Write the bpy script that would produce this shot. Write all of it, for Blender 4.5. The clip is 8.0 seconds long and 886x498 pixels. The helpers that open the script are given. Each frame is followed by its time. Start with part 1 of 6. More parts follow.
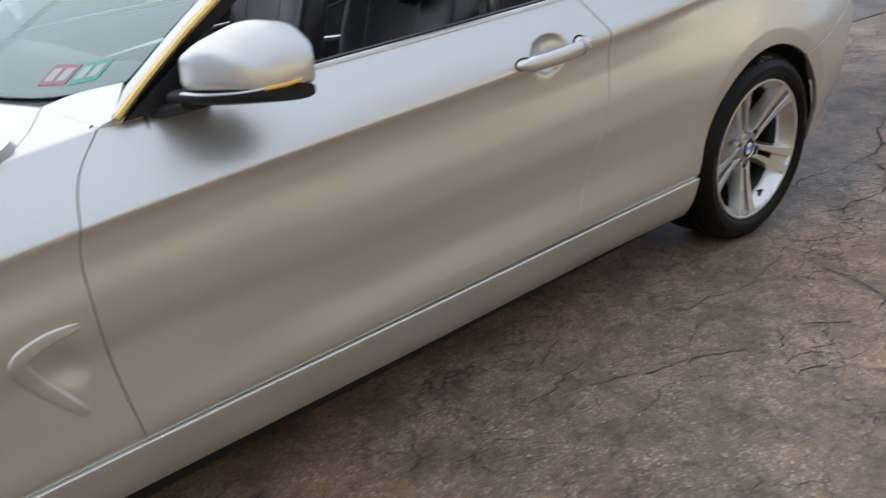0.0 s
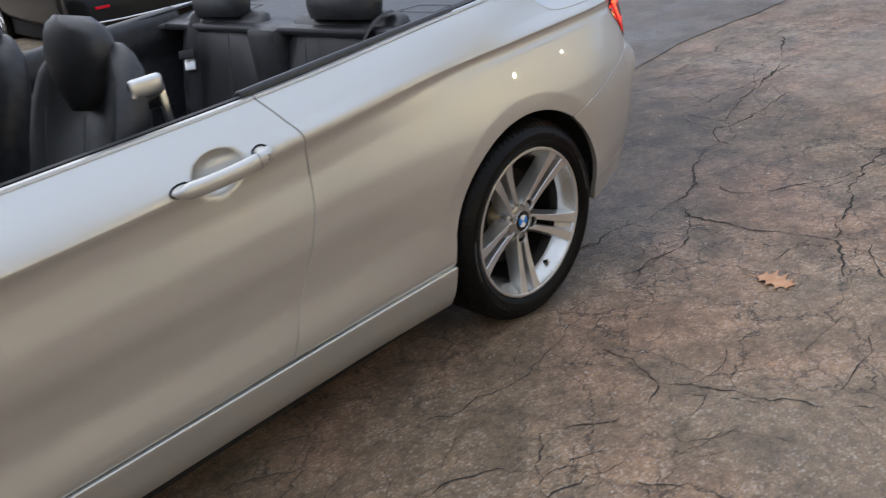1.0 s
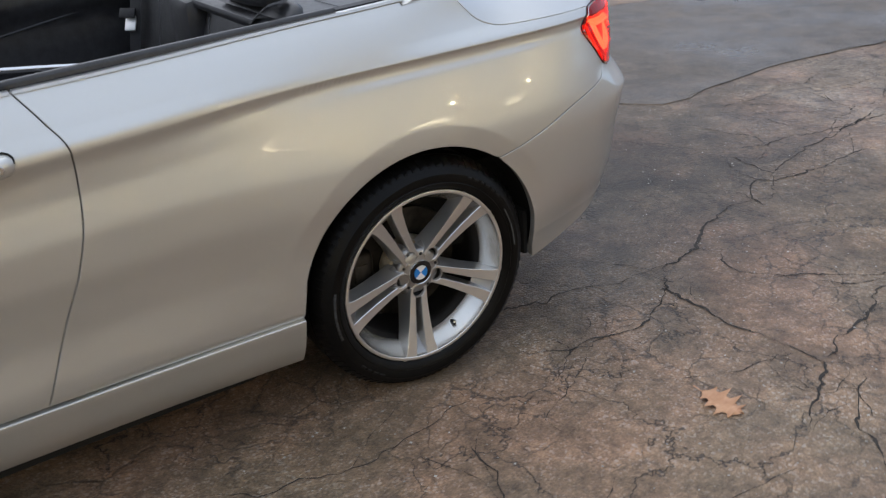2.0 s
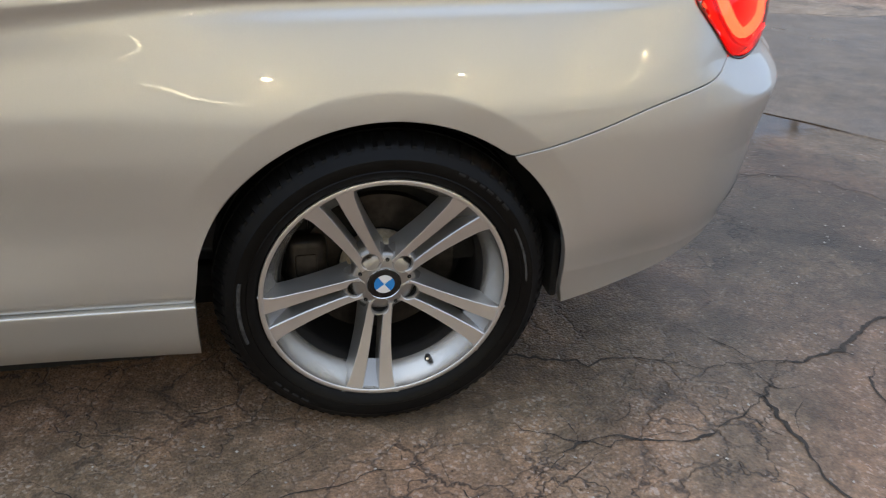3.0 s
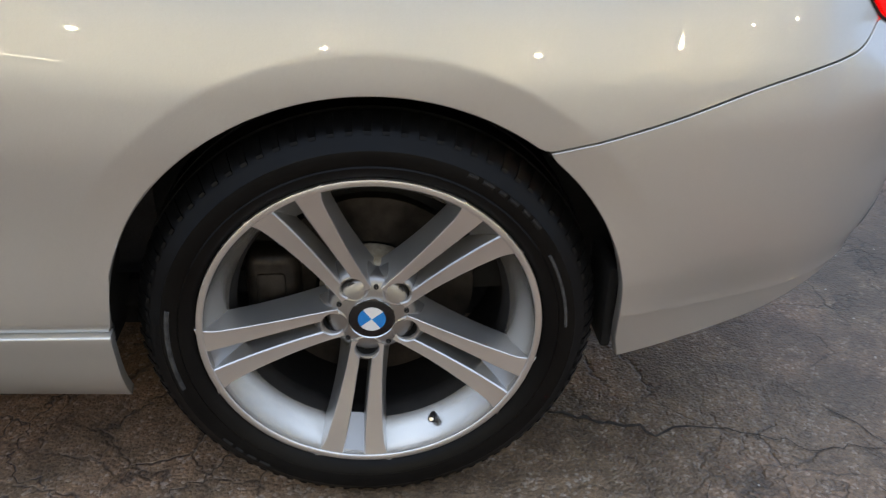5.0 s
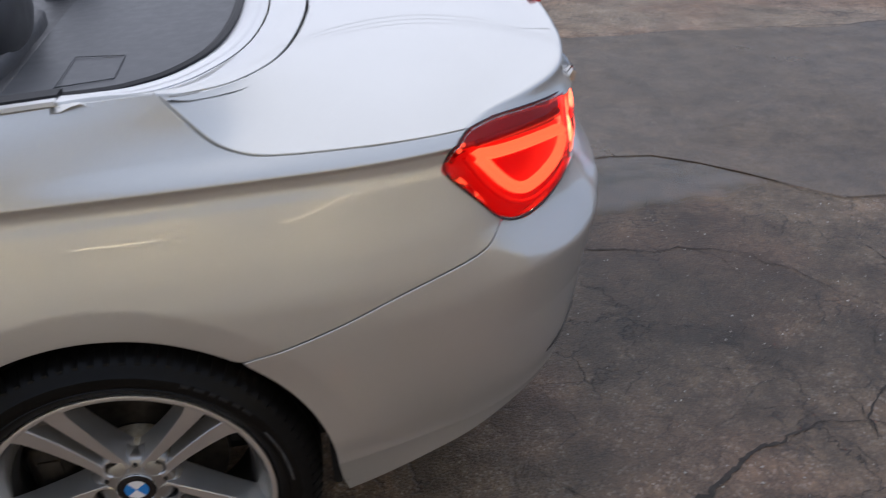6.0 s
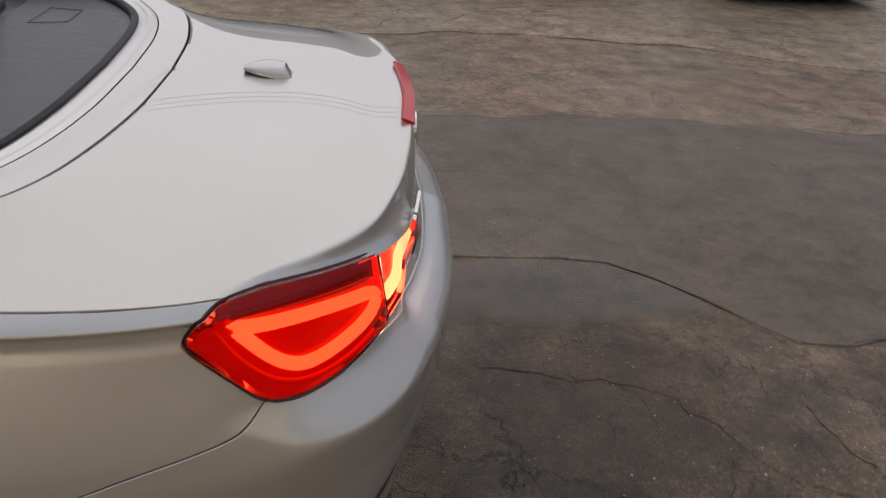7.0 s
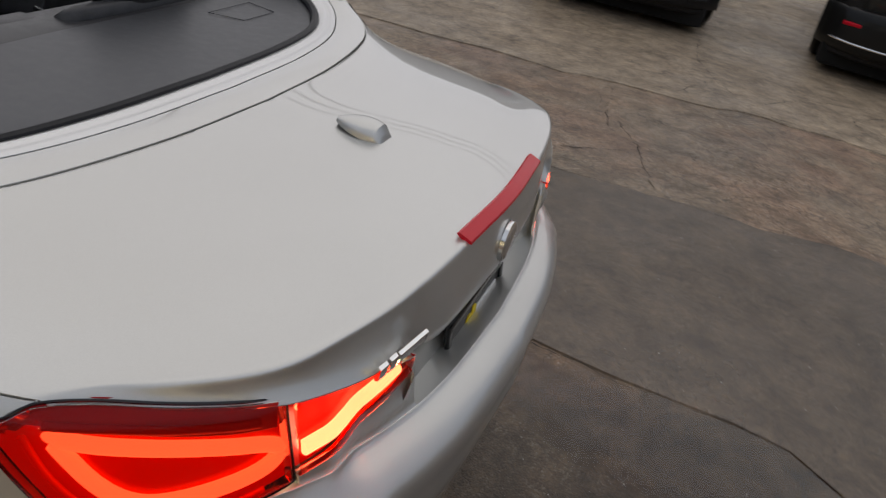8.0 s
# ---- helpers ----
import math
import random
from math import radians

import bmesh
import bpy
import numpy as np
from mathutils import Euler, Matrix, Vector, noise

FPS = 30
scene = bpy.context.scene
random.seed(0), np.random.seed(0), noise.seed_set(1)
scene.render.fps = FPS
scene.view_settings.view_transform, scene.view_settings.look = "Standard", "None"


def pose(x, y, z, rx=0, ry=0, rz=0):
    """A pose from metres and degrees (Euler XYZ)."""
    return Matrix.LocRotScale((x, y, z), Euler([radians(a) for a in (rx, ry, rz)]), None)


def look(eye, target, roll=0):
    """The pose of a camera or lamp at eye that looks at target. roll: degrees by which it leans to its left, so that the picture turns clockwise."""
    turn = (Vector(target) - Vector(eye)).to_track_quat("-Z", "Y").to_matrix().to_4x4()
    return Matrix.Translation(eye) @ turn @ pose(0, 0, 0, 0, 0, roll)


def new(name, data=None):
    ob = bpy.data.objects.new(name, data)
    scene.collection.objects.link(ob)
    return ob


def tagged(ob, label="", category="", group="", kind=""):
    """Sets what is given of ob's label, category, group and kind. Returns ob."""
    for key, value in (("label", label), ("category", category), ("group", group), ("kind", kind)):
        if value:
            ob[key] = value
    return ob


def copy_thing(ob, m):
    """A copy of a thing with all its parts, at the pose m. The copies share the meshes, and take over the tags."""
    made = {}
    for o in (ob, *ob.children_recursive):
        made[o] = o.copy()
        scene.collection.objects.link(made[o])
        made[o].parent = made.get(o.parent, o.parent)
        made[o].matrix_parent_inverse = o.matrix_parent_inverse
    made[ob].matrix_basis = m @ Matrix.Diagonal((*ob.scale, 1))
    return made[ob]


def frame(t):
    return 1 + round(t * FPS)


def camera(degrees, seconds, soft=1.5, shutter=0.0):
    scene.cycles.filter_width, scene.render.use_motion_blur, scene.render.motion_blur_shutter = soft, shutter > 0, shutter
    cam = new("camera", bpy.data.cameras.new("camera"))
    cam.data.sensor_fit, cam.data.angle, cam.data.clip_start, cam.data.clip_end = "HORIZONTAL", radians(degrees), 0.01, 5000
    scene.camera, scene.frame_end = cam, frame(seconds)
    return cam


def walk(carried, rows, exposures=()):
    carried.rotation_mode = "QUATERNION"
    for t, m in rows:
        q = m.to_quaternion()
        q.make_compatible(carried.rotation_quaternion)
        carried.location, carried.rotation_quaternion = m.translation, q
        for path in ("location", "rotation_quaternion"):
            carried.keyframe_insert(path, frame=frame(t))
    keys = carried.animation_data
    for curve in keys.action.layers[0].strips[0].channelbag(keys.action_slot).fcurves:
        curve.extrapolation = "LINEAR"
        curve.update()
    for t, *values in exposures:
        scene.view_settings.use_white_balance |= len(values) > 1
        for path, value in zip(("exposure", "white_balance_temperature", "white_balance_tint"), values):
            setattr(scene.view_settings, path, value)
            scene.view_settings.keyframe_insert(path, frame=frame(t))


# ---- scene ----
cam = camera(56.2, 8.0, soft=1.2, shutter=0.2)
PATH = [
    (0, (-2.508, -1.446, 1.326), (-1.417, 0.006, 0.489), -6.7),
    (0.1, (-2.431, -1.493, 1.354), (-1.325, -0.05, 0.52), -7.5),
    (0.5, (-2.188, -1.541, 1.377), (-1.012, -0.152, 0.547), -9.0),
    (1, (-1.815, -1.576, 1.41), (-0.613, -0.221, 0.562), -9.7),
    (1.5, (-1.379, -1.677, 1.403), (-0.299, -0.229, 0.543), -9.0),
    (2, (-0.981, -1.626, 1.36), (-0.033, -0.107, 0.468), -3.9),
    (2.2, (-0.807, -1.59, 1.344), (0.077, -0.044, 0.434), -1.1),
    (3.3, (-0.117, -1.193, 1.074), (0.143, 0.541, 0.112), 1.8),
    (3.5, (-0.104, -1.096, 1.015), (0.117, 0.642, 0.051), 1.8),
    (4, (-0.084, -0.934, 0.934), (0.096, 0.813, -0.022), 3.0),
    (4.2, (-0.085, -0.916, 0.922), (0.095, 0.83, -0.036), 3.4),
    (5.5, (0.068, -1.02, 1.175), (0.289, 0.712, 0.199), -1.4),
    (5.7, (0.109, -1.058, 1.274), (0.468, 0.653, 0.302), -1.9),
    (6, (0.363, -1.099, 1.396), (0.665, 0.618, 0.416), -2.2),
    (6.3, (0.527, -1.106, 1.46), (0.853, 0.621, 0.506), 0.1),
    (6.5, (0.621, -1.075, 1.49), (0.951, 0.655, 0.542), 1.1),
    (7, (0.797, -0.865, 1.509), (1.019, 0.896, 0.587), 3.9),
    (7.5, (1.003, -0.655, 1.537), (0.918, 1.114, 0.607), 6.3),
    (8, (1.184, -0.432, 1.578), (0.725, 1.265, 0.624), 12.6),
]
EXPOSURES = [(0.0, 0.52, 6900, 10), (1.0, 0.50, 6850, 11), (2.0, 0.46, 6850, 10), (3.3, 0.82, 6750, 9), (4.2, 0.94, 6750, 9), (5.5, 0.64, 6450, 10.5), (6.0, 0.13, 6650, 14), (6.5, -0.14, 7650, 16), (7.2, -0.34, 7850, 15), (8.0, -0.44, 7800, 12.5)]
walk(cam, [(t, look(eye, target, roll)) for t, eye, target, roll in PATH], EXPOSURES)

# ---- world, sun and sky ----
world = bpy.data.worlds.new("overcast_sky")
scene.world = world
world.use_nodes = True
wn, wl = world.node_tree.nodes, world.node_tree.links
wn.clear()
sky = wn.new("ShaderNodeTexSky")
sky.sky_type, sky.sun_disc = "NISHITA", False
sky.sun_elevation, sky.sun_rotation = radians(46), radians(-18)
sky.dust_density, sky.air_density = 0.0, 0.35
clear = wn.new("ShaderNodeBackground")
clear.inputs["Strength"].default_value = 0.05
# a closed cloud cover in front of it, brighter overhead, softly mottled
wc = wn.new("ShaderNodeTexCoord")
wz = wn.new("ShaderNodeSeparateXYZ")
wlift = wn.new("ShaderNodeMapRange")
wlift.inputs["From Min"].default_value, wlift.inputs["From Max"].default_value = 0.0, 0.9
wlift.inputs["To Min"].default_value, wlift.inputs["To Max"].default_value = 0.31, 0.84
wnoise = wn.new("ShaderNodeTexNoise")
wnoise.inputs["Scale"].default_value, wnoise.inputs["Detail"].default_value = 1.5, 4
wmot = wn.new("ShaderNodeMapRange")
wmot.inputs["From Min"].default_value, wmot.inputs["From Max"].default_value = 0.3, 0.7
wmot.inputs["To Min"].default_value, wmot.inputs["To Max"].default_value = 0.80, 1.16
wmul = wn.new("ShaderNodeMath")
wmul.operation = "MULTIPLY"
cloud = wn.new("ShaderNodeBackground")
cloud.inputs["Color"].default_value = (0.79, 0.94, 1.22, 1)
both_skies, out = wn.new("ShaderNodeAddShader"), wn.new("ShaderNodeOutputWorld")
wl.new(sky.outputs["Color"], clear.inputs["Color"])
wl.new(wc.outputs["Generated"], wz.inputs["Vector"])
wl.new(wc.outputs["Generated"], wnoise.inputs["Vector"])
wl.new(wz.outputs["Z"], wlift.inputs["Value"])
wl.new(wnoise.outputs["Fac"], wmot.inputs["Value"])
wl.new(wlift.outputs["Result"], wmul.inputs[0])
wl.new(wmot.outputs["Result"], wmul.inputs[1])
wl.new(wmul.outputs["Value"], cloud.inputs["Strength"])
wl.new(clear.outputs["Background"], both_skies.inputs[0])
wl.new(cloud.outputs["Background"], both_skies.inputs[1])
wl.new(both_skies.outputs[0], out.inputs["Surface"])

sun_data = bpy.data.lights.new("sun", "SUN")
sun_data.energy, sun_data.angle, sun_data.color = 0.9, radians(100), (1.0, 0.96, 0.90)
sun = new("sun", sun_data)
sun.matrix_world = look((0, 0, 20), (6, -18, 0))


# ---- materials ----
def material(name, color=(0.5, 0.5, 0.5), rough=0.5, metal=0.0, coat=0.0, coat_rough=0.03, spec=0.5, emit=None, strength=0.0):
    m = bpy.data.materials.new(name)
    m.use_nodes = True
    b = m.node_tree.nodes["Principled BSDF"]
    b.inputs["Base Color"].default_value = (*color, 1)
    b.inputs["Roughness"].default_value = rough
    b.inputs["Metallic"].default_value = metal
    b.inputs["Coat Weight"].default_value = coat
    b.inputs["Coat Roughness"].default_value = coat_rough
    b.inputs["Specular IOR Level"].default_value = spec
    if emit:
        b.inputs["Emission Color"].default_value = (*emit, 1)
        b.inputs["Emission Strength"].default_value = strength
    return m


def node(m, kind, **values):
    n = m.node_tree.nodes.new(kind)
    for key, value in values.items():
        n.inputs[key].default_value = value
    return n


def wire(m, a, b):
    m.node_tree.links.new(a, b)


def bsdf(m):
    return m.node_tree.nodes["Principled BSDF"]


def ramp(m, factor, stops):
    r = m.node_tree.nodes.new("ShaderNodeValToRGB")
    while len(r.color_ramp.elements) < len(stops):
        r.color_ramp.elements.new(0.5)
    for e, (p, c) in zip(r.color_ramp.elements, stops):
        e.position, e.color = p, (*c, 1) if len(c) == 3 else c
    wire(m, factor, r.inputs["Fac"])
    return r.outputs["Color"]


def coords(m, scale=(1, 1, 1), kind="Object"):
    tc = m.node_tree.nodes.new("ShaderNodeTexCoord")
    mp = m.node_tree.nodes.new("ShaderNodeMapping")
    mp.inputs["Scale"].default_value = scale
    wire(m, tc.outputs[kind], mp.inputs["Vector"])
    return mp.outputs["Vector"]


def noise_of(m, vector, scale, detail=4.0, rough=0.6, distort=0.0):
    n = node(m, "ShaderNodeTexNoise", Scale=scale, Detail=detail, Roughness=rough, Distortion=distort)
    wire(m, vector, n.inputs["Vector"])
    return n.outputs["Fac"]


def bump(m, height, strength, distance, to=None):
    b = node(m, "ShaderNodeBump", Strength=strength, Distance=distance)
    wire(m, height, b.inputs["Height"])
    wire(m, b.outputs["Normal"], (to or bsdf(m)).inputs["Normal"])
    return b


def grain(m, scale, low, high, bump_strength=0.15, bump_distance=0.001, rough=None):
    """Varies a plain material's colour and relief at two scales."""
    v = coords(m)
    fine, coarse = noise_of(m, v, scale), noise_of(m, v, scale / 14, 3)
    mix = node(m, "ShaderNodeMath")
    mix.operation = "MULTIPLY"
    wire(m, fine, mix.inputs[0])
    wire(m, coarse, mix.inputs[1])
    wire(m, ramp(m, mix.outputs[0], ((0.12, low), (0.4, high))), bsdf(m).inputs["Base Color"])
    if rough:
        wire(m, ramp(m, coarse, ((0.3, (rough[0],) * 3), (0.7, (rough[1],) * 3))), bsdf(m).inputs["Roughness"])
    bump(m, fine, bump_strength, bump_distance)
    return m


# metallic paint: flakes in the base, dust and faint dirt in the roughness, clear coat
PAINT = material("silver_metallic_paint", (0.585, 0.587, 0.562), 0.34, 0.74, coat=1.0, coat_rough=0.035)
_v = coords(PAINT)
_f = node(PAINT, "ShaderNodeTexVoronoi", Scale=2200.0)
wire(PAINT, _v, _f.inputs["Vector"])
wire(PAINT, ramp(PAINT, _f.outputs["Color"], ((0.0, (0.545, 0.538, 0.505)), (1.0, (0.645, 0.638, 0.605)))), bsdf(PAINT).inputs["Base Color"])
wire(PAINT, ramp(PAINT, noise_of(PAINT, _v, 5.0, 5), ((0.35, (0.34,) * 3), (0.75, (0.42,) * 3))), bsdf(PAINT).inputs["Roughness"])
wire(PAINT, ramp(PAINT, noise_of(PAINT, _v, 9.0, 6), ((0.4, (0.008,) * 3), (0.8, (0.03,) * 3))), bsdf(PAINT).inputs["Coat Roughness"])

GAP = material("dark_gap", (0.012, 0.012, 0.012), 0.9)
RUBBER = grain(material("tyre_rubber", rough=0.55), 60, (0.002, 0.002, 0.002), (0.005, 0.0048, 0.0045), 0.2, 0.001, (0.30, 0.50))
bsdf(RUBBER).inputs["Specular IOR Level"].default_value = 0.16
BLACK = grain(material("black_plastic", rough=0.5, spec=0.25), 160, (0.008, 0.008, 0.009), (0.018, 0.018, 0.020), 0.2, 0.0006)
GLOSS_BLACK = material("gloss_black", (0.008, 0.008, 0.009), 0.12)
LINER = grain(material("wheel_liner", rough=0.95), 30, (0.003, 0.003, 0.003), (0.009, 0.0085, 0.008), 0.4, 0.003)
CHROME = material("bright_trim", (0.80, 0.79, 0.77), 0.14, 1.0)
ALLOY = material("painted_alloy", (0.40, 0.395, 0.385), 0.40, 0.9, coat=0.25)
_v = coords(ALLOY)
wire(ALLOY, ramp(ALLOY, noise_of(ALLOY, _v, 7, 3), ((0.30, (0.64, 0.635, 0.62)), (0.62, (0.72, 0.715, 0.70)))), bsdf(ALLOY).inputs["Base Color"])
wire(ALLOY, ramp(ALLOY, noise_of(ALLOY, _v, 9, 3), ((0.3, (0.30,) * 3), (0.7, (0.38,) * 3))), bsdf(ALLOY).inputs["Roughness"])
DARK_ALLOY = material("dark_alloy", (0.16, 0.155, 0.15), 0.42, 0.8)
IRON = grain(material("brake_iron", rough=0.45, metal=0.7), 50, (0.012, 0.010, 0.009), (0.050, 0.043, 0.036), 0.3, 0.001)
LEATHER = grain(material("black_leather", rough=0.5), 420, (0.018, 0.018, 0.019), (0.044, 0.044, 0.047), 0.35, 0.0008, (0.32, 0.48))
bsdf(LEATHER).inputs["Specular IOR Level"].default_value = 0.5
CARPET = grain(material("dark_carpet", rough=1.0), 500, (0.006, 0.006, 0.006), (0.016, 0.016, 0.016), 0.5, 0.002)
DECK = grain(material("dark_roof_cover", rough=0.4), 600, (0.050, 0.051, 0.054), (0.076, 0.078, 0.082), 0.15, 0.0004, (0.40, 0.52))
GLASS = material("tinted_glass", (0.02, 0.03, 0.03), 0.03)


# ---- mesh helpers ----
def link_mesh(name, verts, faces, mat, parent=None, label="", smooth=True, sharp=None):
    me = bpy.data.meshes.new(name)
    me.from_pydata([tuple(v) for v in verts], [], faces)
    me.update()
    me.materials.append(mat)
    me.polygons.foreach_set("use_smooth", [smooth] * len(me.polygons))
    if sharp is not None:
        keys = {tuple(sorted(e)) for e in sharp}
        me.edges.foreach_set("use_edge_sharp", [tuple(sorted(e.vertices)) in keys for e in me.edges])
    ob = new(name, me)
    if parent:
        ob.parent = parent
    if label:
        tagged(ob, label)
    return ob


def part(name, bm, mat, parent=None, label="", smooth=True, angle=40):
    """Links a bmesh as one mesh object under a thing or a part."""
    bmesh.ops.recalc_face_normals(bm, faces=bm.faces)
    for f in bm.faces:
        f.smooth = smooth
    for e in bm.edges:
        if len(e.link_faces) == 2 and e.calc_face_angle(0) > radians(angle):
            e.smooth = False
    me = bpy.data.meshes.new(name)
    bm.to_mesh(me)
    bm.free()
    me.materials.append(mat)
    ob = new(name, me)
    if parent:
        ob.parent = parent
    if label:
        tagged(ob, label)
    return ob


def empty(name, at=(0, 0, 0), label="", category="", group="", parent=None):
    e = new(name)
    e.location = at
    if parent:
        e.parent = parent
    return tagged(e, label, category, group)


def spline(points, n):
    """Catmull-Rom through the points, n samples evenly along its length."""
    p = np.array(points, float)
    if len(p) == 2:
        return p[0] + (p[1] - p[0]) * np.linspace(0, 1, n)[:, None]
    q = np.vstack([2 * p[0] - p[1], p, 2 * p[-1] - p[-2]])
    out = []
    for i in range(len(p) - 1):
        a, b, c, d = q[i:i + 4]
        u = np.linspace(0, 1, 40, endpoint=i == len(p) - 2)[:, None]
        out.append(0.5 * (2 * b + (c - a) * u + (2 * a - 5 * b + 4 * c - d) * u ** 2 + (3 * b - a - 3 * c + d) * u ** 3))
    return even(np.vstack(out), n)


def even(p, n):
    p = np.array(p, float)
    d = np.r_[0, np.cumsum(np.linalg.norm(np.diff(p, axis=0), axis=1))]
    u = np.linspace(0, d[-1], n)
    return np.column_stack([np.interp(u, d, p[:, k]) for k in range(p.shape[1])])


def chain(*runs):
    """Joins polylines end to end."""
    out = [np.array(runs[0], float)]
    for r in runs[1:]:
        r = np.array(r, float)
        out.append(r[1:] if np.allclose(r[0], out[-1][-1], atol=1e-6) else r)
    return np.vstack(out)


def coons(bottom, top, left, right, nu, nv, fade=1):
    """A grid of nu by nv points spanned between four curves (of any dimension). fade: how fast the side curves lose their hold."""
    b, t, l, r = even(bottom, nu), even(top, nu), even(left, nv), even(right, nv)
    u, v = np.linspace(0, 1, nu)[:, None, None], np.linspace(0, 1, nv)[None, :, None]
    ruled = (1 - v) * b[:, None] + v * t[:, None]
    return ruled + (1 - u) ** fade * (l[None] - ruled[:1]) + u ** fade * (r[None] - ruled[-1:])


def normals(P):
    du, dv = np.gradient(P, axis=0), np.gradient(P, axis=1)
    n = np.cross(du, dv)
    return n / np.maximum(np.linalg.norm(n, axis=2, keepdims=True), 1e-9)


def panel(name, P, mat, parent, outward, label="", gap=0.0012, depth=0.016, edge=0.0012, mirror=False, N=None):
    """A sheet-metal panel from a grid of points: its rim stands back from the seam, is rolled over and turned inwards."""
    P = P.copy()
    if mirror:
        P[..., 1] = WIDTH - P[..., 1]
        outward = (outward[0], -outward[1], outward[2])
    own = N is None
    if own:
        N = normals(P)
    elif mirror:
        N = N * (1, -1, 1)
    if (normals(P).mean((0, 1)) * np.array(outward)).sum() < 0:
        P = P[::-1].copy()
        N = normals(P) if own else N[::-1]
    nu, nv = P.shape[:2]
    ring = [(i, 0) for i in range(nu)] + [(nu - 1, j) for j in range(1, nv)] + [(i, nv - 1) for i in range(nu - 2, -1, -1)] + [(0, j) for j in range(nv - 2, 0, -1)]
    inner = [(min(max(i, 1), nu - 2), min(max(j, 1), nv - 2)) for i, j in ring]
    Q = P.copy()
    way = {}
    loop = np.array([P[a] for a in ring])
    along_rim = np.roll(loop, -1, 0) - np.roll(loop, 1, 0)
    for k, (a, b) in enumerate(zip(ring, inner)):
        w = P[b] - P[a]
        if not own:
            w = np.cross(N[a], along_rim[k])
        w -= N[a] * (w @ N[a])
        w /= max(np.linalg.norm(w), 1e-9)
        way[a] = w
    if not own and sum(way[a] @ (P[b] - P[a]) for a, b in zip(ring, inner)) < 0:
        way = {a: -w for a, w in way.items()}
    for a in ring:
        Q[a] = P[a] + way[a] * (gap + edge)
    verts = list(Q.reshape(-1, 3))
    faces = [(i * nv + j, (i + 1) * nv + j, (i + 1) * nv + j + 1, i * nv + j + 1) for i in range(nu - 1) for j in range(nv - 1)]
    base, r = len(verts), len(ring)
    for a in ring:
        verts.append(Q[a] - way[a] * edge * 0.7 - N[a] * edge * 0.4)
    for a in ring:
        verts.append(Q[a] - way[a] * edge - N[a] * edge * 1.4)
    for a in ring:
        verts.append(Q[a] - way[a] * edge - N[a] * depth)
    ids = [i * nv + j for i, j in ring]
    sharp = []
    for k in range(r):
        k2 = (k + 1) % r
        a, b = ids[k], ids[k2]
        faces.append((b, a, base + k, base + k2))
        faces.append((base + k2, base + k, base + r + k, base + r + k2))
        faces.append((base + r + k2, base + r + k, base + 2 * r + k, base + 2 * r + k2))
        sharp += [(a, b)]
    return link_mesh(name, verts, faces, mat, parent, label, True, sharp)


def tube(bm, points, radius, sides=10, closed=False, squash=None):
    """Sweeps a round bar along points; radius may be one number or one for each point."""
    p = np.array(points, float)
    n = len(p)
    rad = np.full(n, radius) if np.isscalar(radius) else np.array(radius, float)
    tang = np.gradient(p, axis=0)
    if closed:
        tang = np.roll(p, -1, 0) - np.roll(p, 1, 0)
    tang /= np.maximum(np.linalg.norm(tang, axis=1, keepdims=True), 1e-9)
    ref = np.array((0.0, 0.0, 1.0)) if abs(tang[:, 2]).max() < 0.95 else np.array((0.0, 1.0, 0.13))
    rings = []
    for i in range(n):
        a = np.cross(tang[i], ref)
        a /= max(np.linalg.norm(a), 1e-9)
        b = np.cross(tang[i], a)
        sa, sb = squash or (1, 1)
        rings.append([bm.verts.new(p[i] + rad[i] * (sa * math.cos(k * 2 * math.pi / sides) * a + sb * math.sin(k * 2 * math.pi / sides) * b)) for k in range(sides)])
    for i in range(n if closed else n - 1):
        for k in range(sides):
            bm.faces.new((rings[i][k], rings[i][(k + 1) % sides], rings[(i + 1) % n][(k + 1) % sides], rings[(i + 1) % n][k]))
    if not closed:
        bm.faces.new(rings[0])
        bm.faces.new(rings[-1][::-1])
    return bm


def box(bm, x0, x1, y0, y1, z0, z1, bevel=0.0, segments=2):
    r = bmesh.ops.create_cube(bm, size=1)
    for v in r["verts"]:
        v.co = Vector((x0 + (v.co.x + 0.5) * (x1 - x0), y0 + (v.co.y + 0.5) * (y1 - y0), z0 + (v.co.z + 0.5) * (z1 - z0)))
    if bevel:
        edges = {e for v in r["verts"] for e in v.link_edges}
        bmesh.ops.bevel(bm, geom=list(edges), offset=bevel, segments=segments, affect="EDGES", profile=0.5)
    return bm


def lathe(bm, profile, sides=72, center=(0, 0, 0), closed=False):
    """Turns a profile of (radius, y) about the y axis through center."""
    c = Vector(center)
    rings = [[bm.verts.new(c + Vector((r * math.cos(a), y, r * math.sin(a)))) for a in np.linspace(0, 2 * math.pi, sides, endpoint=False)] for r, y in profile]
    pairs = list(zip(rings, rings[1:])) + ([(rings[-1], rings[0])] if closed else [])
    for p, q in pairs:
        for k in range(sides):
            bm.faces.new((p[k], p[(k + 1) % sides], q[(k + 1) % sides], q[k]))
    return bm


